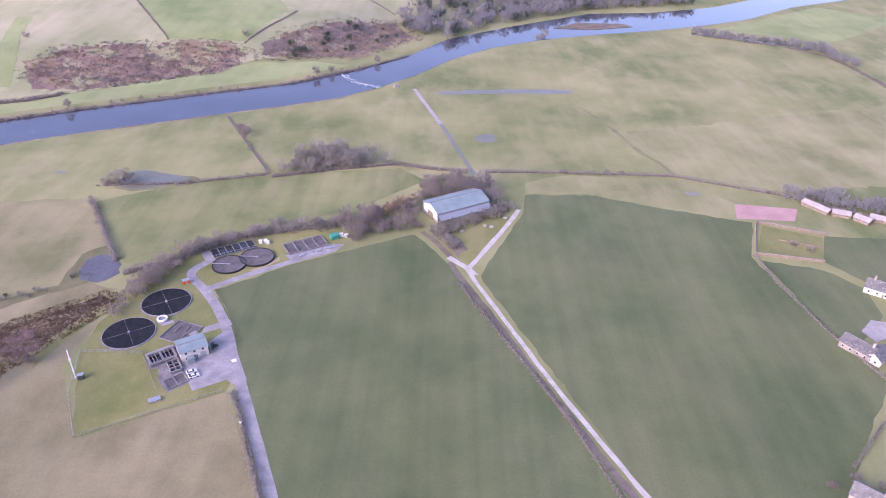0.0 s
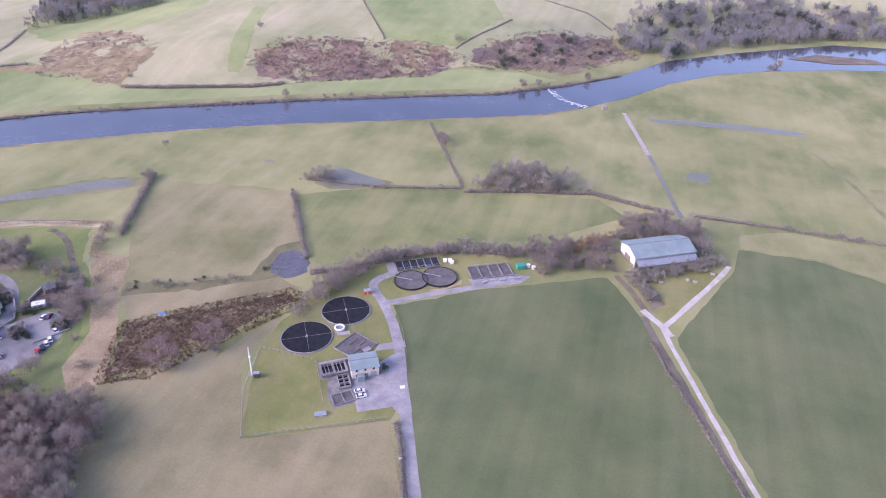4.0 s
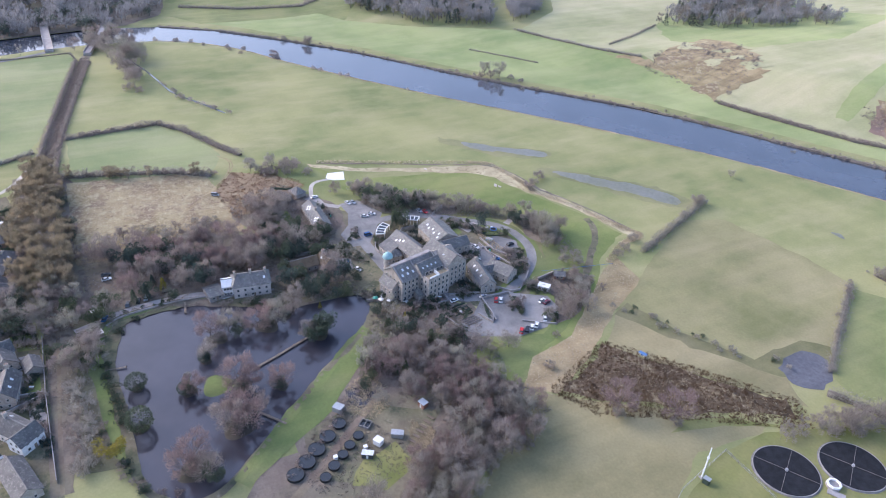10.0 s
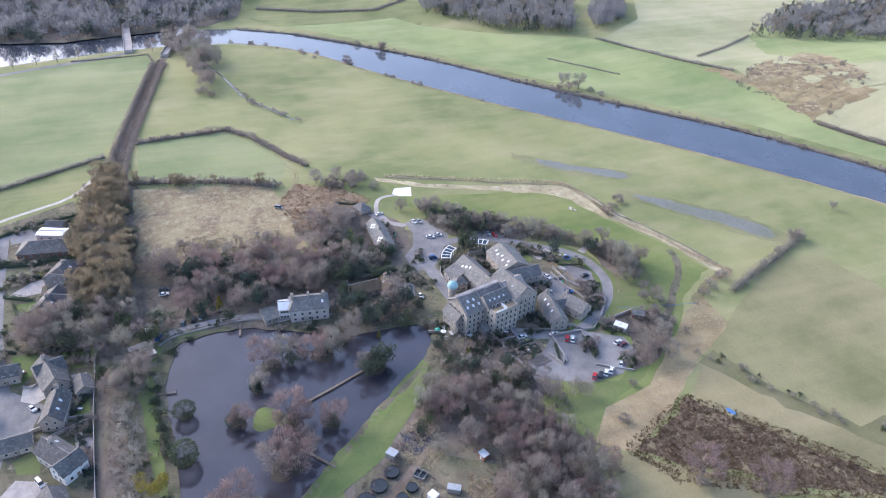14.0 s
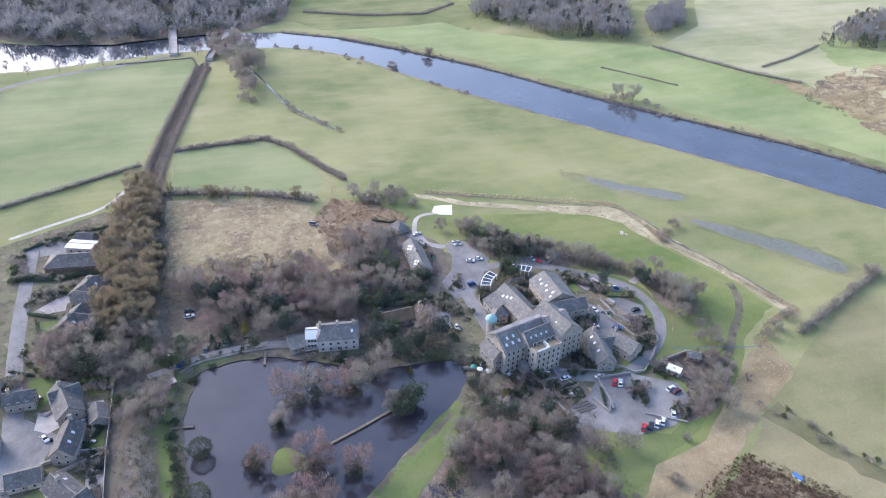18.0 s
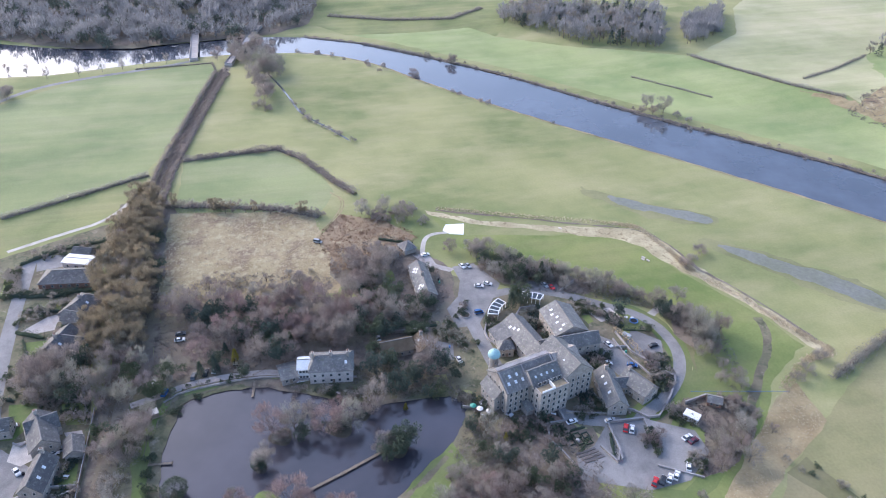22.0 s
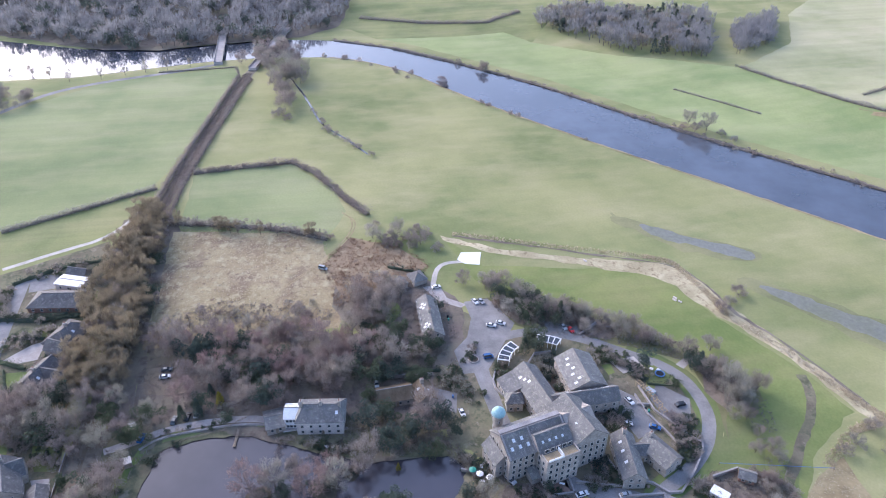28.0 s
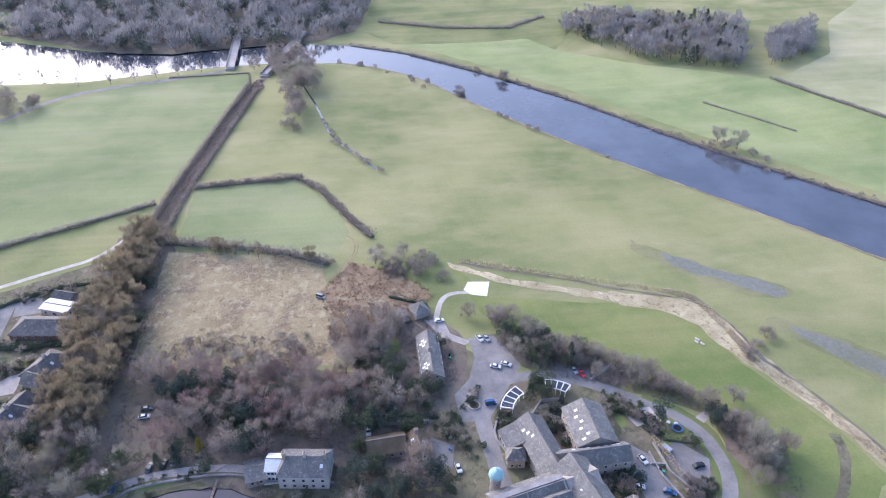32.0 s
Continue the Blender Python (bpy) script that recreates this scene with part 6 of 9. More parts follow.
tufts("undergrowth", [(-383, 178), (-384, 197), (-371, 217), (-354, 240), (-334, 253), (-318, 268), (-308, 264), (-312, 254), (-331, 250), (-342, 236), (-351, 215), (-358, 197), (-370, 183)], 2400, 1.0, BRAMBLE, "brown brambles between the drive and the lawn", 17)
tufts("undergrowth", [(-279, 234), (-276, 252), (-268, 258), (-254, 247), (-244, 231), (-243, 220), (-250, 226), (-262, 232), (-274, 226)], 900, 0.8, BRAMBLE, "brown undergrowth beside a cabin", 18)
tufts("undergrowth", [(-412, 114), (-388, 110), (-370, 120), (-346, 150), (-360, 160), (-384, 160), (-410, 146)], 1300, 1.0, BRAMBLE, "brown undergrowth beside a cottage", 19)
tufts("undergrowth", [(-324, 84), (-322, 118), (-308, 148), (-297, 152), (-284, 160), (-268, 152), (-276, 142), (-289, 152), (-302, 147), (-302, 122), (-294, 108), (-294, 90), (-312, 80)], 1500, 1.0, BRAMBLE, "brown dead growth on the pond bank", 31)
thicket([(-317, 86), (-310, 104), (-303, 118), (-294, 110), (-293, 92), (-306, 84)], 26, 3.6, 36, 0.4, 0.8, "bare and evergreen bushes on a pond bank", ["bush", "bush", "bush", "shrub"])
thicket([(-308, 128), (-304, 146), (-296, 152), (-288, 156), (-280, 152), (-289, 152), (-300, 147), (-302, 126)], 24, 3.0, 37, 0.3, 0.6, "mixed shrubs along the pond head", ["bush", "shrub", "bush"])
thicket([(-322, 40), (-326, 52), (-326, 68), (-323, 68), (-323, 52), (-318, 42)], 14, 3.0, 38, 0.3, 0.6, "low bushes along the pond margin", ["bush", "shrub"])
thicket([(-262, 36), (-240, 38), (-220, 48), (-216, 60), (-214, 54), (-226, 40), (-250, 32)], 24, 3.4, 39, 0.4, 0.8, "bare bushes along the pond margin", ["bush", "bush", "shrub"])

# allotment growth
bush_row([(-257, 141), (-247, 132), (-238, 124), (-229, 115), (-217, 102), (-207, 89)], 2.2, 0.5, 320, 0.3, 0.5, "brown overgrown hedge between embankment and fish tanks")
for x, y, s in ((-250, 131, 0.55), (-249, 135, 0.5), (-245, 138, 0.5), (-241, 142, 0.5), (-240, 146, 0.6)):
    tree("conifer", x, y, s, label="dark green bushy conifer beside a pool")
tree("bare", -228, 131, 0.75, label="pale round leafless willow beside a pool")
tufts("pool_reeds", [(-244, 124), (-245, 132), (-235, 136), (-225, 133), (-222, 125), (-225, 119), (-237, 119)], 420, 0.9, HAY, "pale dead reeds round a small pool", 51)
tufts("allotment_weeds", [(-228, 120), (-220, 124), (-204, 134), (-194, 128), (-188, 112), (-198, 96), (-212, 92), (-230, 108)], 900, 0.5, BRAMBLE, "brown weeds between allotment beds", 52)
tufts("allotment_grass", [(-216, 138), (-208, 144), (-197, 138), (-204, 131)], 500, 0.7, HAY, "pale dead stalks on vegetable beds", 53)

# ---- garden growth ----
GARDENS = [([(-345, 195), (-336, 184), (-328, 188), (-322, 196), (-332, 199), (-340, 200)], 40), ([(-310, 208), (-300, 204), (-297, 210), (-306, 214)], 26), ([(-307, 229), (-296, 231), (-292, 235), (-284, 230), (-281, 222), (-284, 224), (-296, 228)], 44), ([(-289, 193), (-291, 199), (-286, 201), (-282, 193)], 16), ([(-340, 214), (-334, 228), (-326, 232), (-322, 226), (-332, 222)], 36), ([(-276, 228), (-271, 221), (-266, 224), (-265, 232)], 22), ([(-264, 211), (-255, 209), (-255, 213), (-263, 215)], 18), ([(-254, 222), (-249, 227), (-243, 221), (-250, 219)], 16), ([(-358, 168), (-352, 164), (-344, 158), (-346, 164)], 14), ([(-332, -26), (-328, -16), (-322, -20), (-326, -28)], 18), ([(-300, 15), (-290, 8), (-286, 10), (-294, 16)], 12), ([(-424, -40), (-422, -34), (-398, -30), (-398, -36)], 40), ([(-404, -32), (-398, -8), (-394, -8), (-398, -32)], 40), ([(-370, -6), (-356, -10), (-350, -20), (-346, -10), (-360, -2)], 36), ([(-390, -6), (-384, -8), (-376, -26), (-388, -24)], 24), ([(-272, 14), (-262, 18), (-246, 20), (-250, 16), (-262, 14)], 26), ([(-352, -22), (-330, -18), (-326, 12), (-312, 15), (-318, -2), (-330, -12)], 40), ([(-282, 6), (-270, 12), (-270, 18), (-283, 16)], 16), ([(-440, -34), (-428, -30), (-428, 6), (-440, 4)], 30), ([(-398, 2), (-372, 10), (-362, 10), (-345, 8), (-345, 2), (-380, -8)], 40), ([(-344, 172), (-336, 170), (-322, 172), (-330, 176), (-340, 180)], 22), ([(-312, 204), (-304, 202), (-298, 208), (-306, 214)], 24), ([(-336, 210), (-330, 226), (-340, 226), (-348, 212)], 24), ([(-300, 226), (-290, 224), (-284, 232), (-294, 238), (-304, 238)], 26), ([(-283, 188), (-276, 190), (-276, 198), (-284, 200)], 16), ([(-268, 214), (-262, 206), (-258, 208), (-264, 216)], 14), ([(-282, 164), (-272, 160), (-262, 178), (-270, 184), (-280, 180)], 40), ([(-300, 148), (-292, 148), (-286, 158), (-294, 158)], 16), ([(-336, 148), (-326, 154), (-318, 160), (-326, 164), (-344, 156)], 30), ([(-312, 100), (-306, 118), (-302, 116), (-308, 98)], 14)]
for n, (ring, count) in enumerate(GARDENS):
    far_wood("garden_shrubs", ring, count, 2.0, ["shrub", "shrub", "bush"], 200 + n, "mixed evergreen and bare garden shrubs", 0.4, 0.85, 3)

# ---- buildings ----
WINDOW_MESHES = {}
FRAME = rough_surface("weathered_window_frame", (0.42, 0.40, 0.37), (0.56, 0.54, 0.51), 0.8, 0.6)


def window(parent, x, y, z, turn, wide, tall, frame_mat=None):
    """A framed window set in a wall; it faces its own -y."""
    frame_mat = frame_mat or FRAME
    key = (wide, tall, frame_mat.name)
    if key not in WINDOW_MESHES:
        bm = bmesh.new()
        w, e = wide / 2, 0.13
        loops = [[bm.verts.new((x, y, z)) for x, z in corners] for y, corners in ((-0.1, ((-w, 0), (w, 0), (w, tall), (-w, tall))), (-0.1, ((-w + e, e), (w - e, e), (w - e, tall - e), (-w + e, tall - e))), (0.06, ((-w + e, e), (w - e, e), (w - e, tall - e), (-w + e, tall - e))), (0.06, ((-w, 0), (w, 0), (w, tall), (-w, tall))))]
        for k in range(4):
            for j in range(4):
                bm.faces.new((loops[k][j], loops[k][(j + 1) % 4], loops[(k + 1) % 4][(j + 1) % 4], loops[(k + 1) % 4][j]))
        bmesh.ops.recalc_face_normals(bm, faces=bm.faces)
        a = bpy.data.meshes.new("window")
        bm.to_mesh(a)
        bm.free()
        a.materials.append(frame_mat)
        bm = box(bmesh.new(), -wide / 2 + 0.1, -0.04, 0.1, wide / 2 - 0.1, 0.03, tall - 0.1)
        b = bpy.data.meshes.new("pane")
        bm.to_mesh(b)
        bm.free()
        b.materials.append(GLASS)
        WINDOW_MESHES[key] = (a, b)
    a, b = WINDOW_MESHES[key]
    ob = new("window", a)
    ob.parent, ob.matrix_basis = parent, pose(x, y, z, 0, 0, turn)
    new("pane", b).parent = ob
    return ob


def window_rows(parent, a, b, outward, rows, cols, first=1.0, storey=2.8, wide=1.1, tall=1.6, inset=0.0):
    """Windows in rows along a wall that runs from a to b, facing the way outward (degrees)."""
    for r in range(rows):
        for c in range(cols):
            s = (c + 0.5) / cols
            window(parent, a[0] + s * (b[0] - a[0]), a[1] + s * (b[1] - a[1]), first + r * storey, outward + 90, wide, tall)


def gable_walls(bm, x0, y0, x1, y1, eave, ridge, along_x=True, low=-0.4):
    """Four walls and two gables as one closed body."""
    if along_x:
        m = (y0 + y1) / 2
        ring = [(x0, y0, low), (x0, y0, eave), (x0, m, ridge), (x0, y1, eave), (x0, y1, low)]
        other = [(x1, *p[1:]) for p in ring]
    else:
        m = (x0 + x1) / 2
        ring = [(x0, y0, low), (x0, y0, eave), (m, y0, ridge), (x1, y0, eave), (x1, y0, low)]
        other = [(p[0], y1, p[2]) for p in ring]
    a, b = [bm.verts.new(p) for p in ring], [bm.verts.new(p) for p in other]
    bm.faces.new(a)
    bm.faces.new(b[::-1])
    for k in range(5):
        bm.faces.new((a[k], b[k], b[(k + 1) % 5], a[(k + 1) % 5]))
    bmesh.ops.recalc_face_normals(bm, faces=bm.faces)
    return bm


def slab(bm, corners, thick=0.22):
    """A flat roof slope with thickness from four corners."""
    c = [Vector(p) for p in corners]
    n = (c[1] - c[0]).cross(c[-1] - c[0]).normalized()
    if n.z < 0:
        n = -n
    top = [bm.verts.new(p + n * thick) for p in c]
    low = [bm.verts.new(p + n * 0.01) for p in c]
    bm.faces.new(top)
    bm.faces.new(low[::-1])
    for k in range(len(c)):
        j = (k + 1) % len(c)
        bm.faces.new((top[k], low[k], low[j], top[j]))
    bmesh.ops.recalc_face_normals(bm, faces=bm.faces)
    return bm


def roof_pair(parent, x0, y0, x1, y1, eave, ridge, mat, along_x=True, hip=0.0, over=0.4):
    """Two roof slopes, or four where the ends are hipped, each a part."""
    half = ((y1 - y0) if along_x else (x1 - x0)) / 2
    drop = over * (ridge - eave) / half
    e, out = eave - drop, []
    if along_x:
        m = (y0 + y1) / 2
        p, q = (x0 - over, x1 + over), (x0 + hip - (0 if hip else over), x1 - hip + (0 if hip else over))
        out = [[(p[0], y0 - over, e), (p[1], y0 - over, e), (q[1], m, ridge), (q[0], m, ridge)], [(p[1], y1 + over, e), (p[0], y1 + over, e), (q[0], m, ridge), (q[1], m, ridge)]]
        if hip:
            out += [[(p[0], y1 + over, e), (p[0], y0 - over, e), (q[0], m, ridge)], [(p[1], y0 - over, e), (p[1], y1 + over, e), (q[1], m, ridge)]]
    else:
        m = (x0 + x1) / 2
        p, q = (y0 - over, y1 + over), (y0 + hip - (0 if hip else over), y1 - hip + (0 if hip else over))
        out = [[(x0 - over, p[1], e), (x0 - over, p[0], e), (m, q[0], ridge), (m, q[1], ridge)], [(x1 + over, p[0], e), (x1 + over, p[1], e), (m, q[1], ridge), (m, q[0], ridge)]]
    for corners in out:
        part("roof_slope", slab(bmesh.new(), corners), mat, parent)
    bm = bmesh.new()
    if along_x:
        box(bm, q[0], m - 0.18, ridge + 0.1, q[1], m + 0.18, ridge + 0.32)
    else:
        box(bm, m - 0.18, q[0], ridge + 0.1, m + 0.18, q[1], ridge + 0.32)
    part("ridge_tiles", bm, OLDCONCRETE, parent)


def chimney(parent, x, y, z, tall=2.2, wide=0.9):
    bm = box(bmesh.new(), x - wide / 2, y - wide * 0.7, z - 1.2, x + wide / 2, y + wide * 0.7, z + tall - 0.5)
    box(bm, x - wide / 2 - 0.1, y - wide * 0.7 - 0.1, z + tall - 0.5, x + wide / 2 + 0.1, y + wide * 0.7 + 0.1, z + tall - 0.3)
    stack = part("chimney", bm, STONE, parent)
    for off in (-0.3, 0.3):
        bm = bmesh.new()
        bmesh.ops.create_cone(bm, segments=8, radius1=0.16, radius2=0.13, depth=0.6, cap_ends=True, matrix=Matrix.Translation((x, y + off * wide, z + tall)))
        part("chimney_pot", bm, BRICK, stack)


# pale base colour stands in for bright sky mirrored in the roof windows
SKYLIGHT = rough_surface("pale_gloss_sky_reflection", (0.62, 0.65, 0.68), (0.72, 0.74, 0.76), 1.0, 0.15)


def skylight(parent, x, y, z, tilt, turn=0.0, wide=1.0, tall=1.3):
    bm = bmesh.new()
    box(bm, -wide / 2, -tall / 2, 0.0, wide / 2, tall / 2, 0.16, 0.03)
    ob = part("roof_window", bm, SKYLIGHT, parent)
    ob.matrix_basis = pose(x, y, z, tilt, 0, turn)


def house(label, x, y, turn, long, wide, eave, ridge, wall=None, roof=None, hip=0.0, rows=2, cols=4, ends=1, chimneys=(0.85,), lights=(), name="house", category="house", door=True):
    """A pitched-roof house; its long side runs along its own x."""
    top = thing(name, x, y, 0, turn, label, category)
    a, b = long / 2, wide / 2
    if hip:
        part("wall", box(bmesh.new(), -a, -b, -0.4, a, b, eave - 0.02), wall or STONE, top)
    else:
        part("wall", gable_walls(bmesh.new(), -a, -b, a, b, eave, ridge - 0.03), wall or STONE, top)
    roof_pair(top, -a, -b, a, b, eave, ridge, roof or SLATE, True, hip)
    storey = 2.6
    for side, out in ((-b, -90), (b, 90)):
        window_rows(top, (-a + 0.4, side), (a - 0.4, side), out, rows, cols, 0.9, storey, 1.1, 1.3)
    if ends:
        for side, out in ((-a, 180), (a, 0)):
            window_rows(top, (side, -b + 1), (side, b - 1), out, rows, 2, 0.9, storey, 1.0, 1.3)
    if door:
        bm = box(bmesh.new(), a * 0.1 - 0.5, -b - 0.1, 0, a * 0.1 + 0.5, -b + 0.05, 2.05, 0.02)
        part("door", bm, TIMBER, top)
    for s in chimneys:
        chimney(top, -a + s * long, 0, ridge)
    pitch = math.degrees(math.atan2(ridge - eave, b))
    for side, s, up in lights:
        skylight(top, -a + s * long, side * b * (1 - up), eave + (ridge - eave) * up + 0.2, -side * pitch)
    return top


def mill():
    top = thing("mill", -284.5, 163.5, 0, 105, "large four-storey sandstone mill with slate roofs and rows of windows", "mill")
    part("main_wall", gable_walls(bmesh.new(), 0, 0, 35, 14, 11, 15.4), STONE, top)
    roof_pair(top, 0, 0, 23, 14, 11, 15.5, SLATE)
    part("wing_wall", box(bmesh.new(), 10, -6.7, -0.4, 22.5, 0.2, 11.5), STONE, top)
    bm = gable_walls(bmesh.new(), 10, -2.6, 22.5, 7.2, 11.6, 15.8)
    part("wing_attic", bm, STONE, top)
    roof_pair(top, 10, -2.6, 22.5, 7.2, 11.6, 16, SLATE, over=0.25)
    part("terrace_floor", box(bmesh.new(), 10.3, -6.4, 11.5, 22.2, -2.7, 11.62), PALEWOOD, top, "brown decked roof terrace")
    for x0, y0, x1, y1 in ((10, -6.7, 22.5, -6.4), (10, -6.4, 10.3, -2.9), (22.2, -6.4, 22.5, -2.9)):
        part("parapet", box(bmesh.new(), x0, y0, 11.5, x1, y1, 12.4), STONE, top)
    part("terrace_rail", box(bmesh.new(), 10.6, -6.9, 12.4, 16.2, -6.5, 13.1), WHITE, top, "white terrace balustrade")
    part("terrace_screen", box(bmesh.new(), 16.1, -6.4, 11.62, 16.4, -2.8, 13.3), WHITE, top, "white dividing screen")
    bm = gable_walls(bmesh.new(), 22.5, -4, 35.5, 14.3, 12, 16.8, False)
    part("cross_wall", bm, STONE, top)
    roof_pair(top, 22.5, -4, 35.5, 14.3, 12, 17, SLATE, False, over=0.3)
    for u in (0.1, 9.8, 22.6):
        part("coping", slab(bmesh.new(), [(u - 0.25, -0.3, 10.95), (u + 0.25, -0.3, 10.95), (u + 0.25, 7, 15.6), (u - 0.25, 7, 15.6)], 0.4), CONCRETE, top)
    part("ridge_walkway", box(bmesh.new(), 0, 7.6, 15.1, 23, 9.4, 15.75), CONCRETE, top, "pale parapet gutter behind the ridge")
    window_rows(top, (0.6, 0), (9.6, 0), -90, 4, 4, 1.0, 2.6, 1.2, 1.7)
    window_rows(top, (10.4, -6.7), (22.2, -6.7), -90, 4, 5, 1.0, 2.7, 1.2, 1.7)
    window_rows(top, (10, -6), (10, -0.6), 180, 4, 2, 1.0, 2.7, 1.2, 1.7)
    window_rows(top, (22.8, -4), (35.2, -4), -90, 4, 5, 1.0, 2.7, 1.2, 1.7)
    window_rows(top, (35.5, -3.4), (35.5, 13.8), 0, 4, 6, 1.0, 2.7, 1.2, 1.7)
    window_rows(top, (0.6, 14), (22, 14), 90, 4, 8, 1.0, 2.6, 1.2, 1.7)
    window_rows(top, (0, 1), (0, 13), 180, 4, 4, 1.0, 2.6, 1.2, 1.7)
    window_rows(top, (11, -2.6), (22, -2.6), -90, 1, 5, 11.8, 2.0, 1.6, 1.7)
    for u, s in ((2, 0.35), (5, 0.35), (8, 0.35), (3.5, 0.65), (6.5, 0.65)):
        skylight(top, u, 7 * s, 11 + 4.5 * s + 0.22, 32.7)
    for u in (12, 14.5, 17, 19.5):
        skylight(top, u, -2.6 + 4.9 * 0.55, 11.6 + 4.4 * 0.55 + 0.2, 41.9, wide=0.8, tall=0.9)
    skylight(top, 26, 2, 15.2, 0, 0, 0.8, 0.8)
    part("drainpipe", box(bmesh.new(), 35.5, -3.8, 0, 35.65, -3.65, 12), METAL, top)
    part("lean_to", slab(bmesh.new(), [(6.5, -4.2, 2.6), (9.9, -4.2, 2.6), (9.9, -0.1, 4.2), (6.5, -0.1, 4.2)]), SLATE, top)
    part("lean_to_wall", box(bmesh.new(), 6.7, -4, -0.4, 9.8, -0.1, 2.6), STONE, top)
    return top


mill()
house("small gabled stone annex with a slate roof", -292.5, 161, 15, 9.5, 5.4, 6.5, 9.2, cols=3, chimneys=(), name="mill_annex", category="annex", door=False)
wing = house("long stone wing with a slate roof and roof windows", -319.3, 183, 11.7, 25, 10.6, 5.5, 9.2, cols=6, chimneys=(), lights=((-1, 0.28, 0.45), (-1, 0.36, 0.6), (-1, 0.2, 0.3)), name="mill_wing", category="wing")
part("low_roof", slab(bmesh.new(), [(-12.8, -11.2, 3.6), (-3.2, -11.2, 3.6), (-3.2, -4.4, 6.1), (-12.8, -4.4, 6.1)]), SLATE, wing)
part("low_wall", box(bmesh.new(), -12.5, -10.8, -0.4, -3.5, -5.1, 3.7), STONE, wing)
for u in (-10.5, -7.5, -5):
    window(wing, u, -10.8, 1.0, 0, 1.1, 1.6)
house("stone porch with a hipped slate roof", -318, 173.6, 85, 6, 5, 4.6, 6.6, hip=2, cols=2, ends=1, chimneys=(), name="porch", category="porch")
house("stone mill building with a broad pale slate roof", -326, 201.5, 3, 18, 14, 6.8, 10.4, cols=5, chimneys=(), lights=((-1, 0.2, 0.5), (-1, 0.35, 0.4), (-1, 0.5, 0.55), (-1, 0.65, 0.4), (-1, 0.82, 0.6), (-1, 0.9, 0.35)), name="mill_building", category="mill")
house("stone link range with a dark slate roof", -313.2, 199, 93, 25, 7.5, 6.0, 9.0, cols=7, chimneys=(), lights=((1, 0.25, 0.4), (1, 0.45, 0.45), (1, 0.6, 0.45), (1, 0.7, 0.5), (1, 0.8, 0.5), (1, 0.88, 0.5)), name="link_range", category="range")
house("stone cottage with a steep slate roof", -285.4, 205.2, 173, 19, 7.4, 4.8, 7.8, cols=4, chimneys=(0.9,), lights=((1, 0.3, 0.5), (1, 0.55, 0.5), (1, 0.75, 0.5)), name="cottage", category="cottage")
house("stone cottage with a slate gable", -286, 217, 25, 12.5, 8, 4.6, 7.6, cols=3, chimneys=(0.1,), name="cottage", category="cottage")
house("small stone link with a slate roof", -288.5, 211, 85, 8, 5, 4.0, 6.2, rows=1, cols=2, chimneys=(), name="outbuilding", category="outbuilding")


def water_tower():
    top = thing("stair_tower", -302.3, 163.5, 0, 0, "round sandstone tower with a domed blue-green copper cap", "tower")
    bm = bmesh.new()
    bmesh.ops.create_cone(bm, segments=28, radius1=1.9, radius2=1.75, depth=14.4, cap_ends=True, matrix=Matrix.Translation((0, 0, 6.9)))
    part("shaft", bm, STONE, top)
    bm = bmesh.new()
    rings = [(2.2, 14.0), (2.45, 14.3), (2.45, 14.7), (2.3, 15.3), (1.9, 15.9), (1.2, 16.5), (0.4, 16.85), (0.12, 17.0), (0.1, 17.8), (0.01, 17.9)]
    loops = [[bm.verts.new((r * math.cos(a), r * math.sin(a), z)) for a in np.linspace(0, 2 * math.pi, 28, endpoint=False)] for r, z in rings]
    for a, b in zip(loops[:-1], loops[1:]):
        for k in range(28):
            bm.faces.new((a[k], a[(k + 1) % 28], b[(k + 1) % 28], b[k]))
    part("dome", bm, TEAL, top, "blue-green copper dome")
    bm = bmesh.new()
    bmesh.ops.create_cone(bm, segments=28, radius1=1.85, radius2=2.2, depth=0.5, cap_ends=True, matrix=Matrix.Translation((0, 0, 13.9)))
    part("cornice", bm, STONE, top)
    for z in (4, 7.5, 11):
        window(top, 1.75, 0, z, 90, 0.6, 1.3)
        window(top, 0, -1.78, z, 0, 0.6, 1.3)


water_tower()


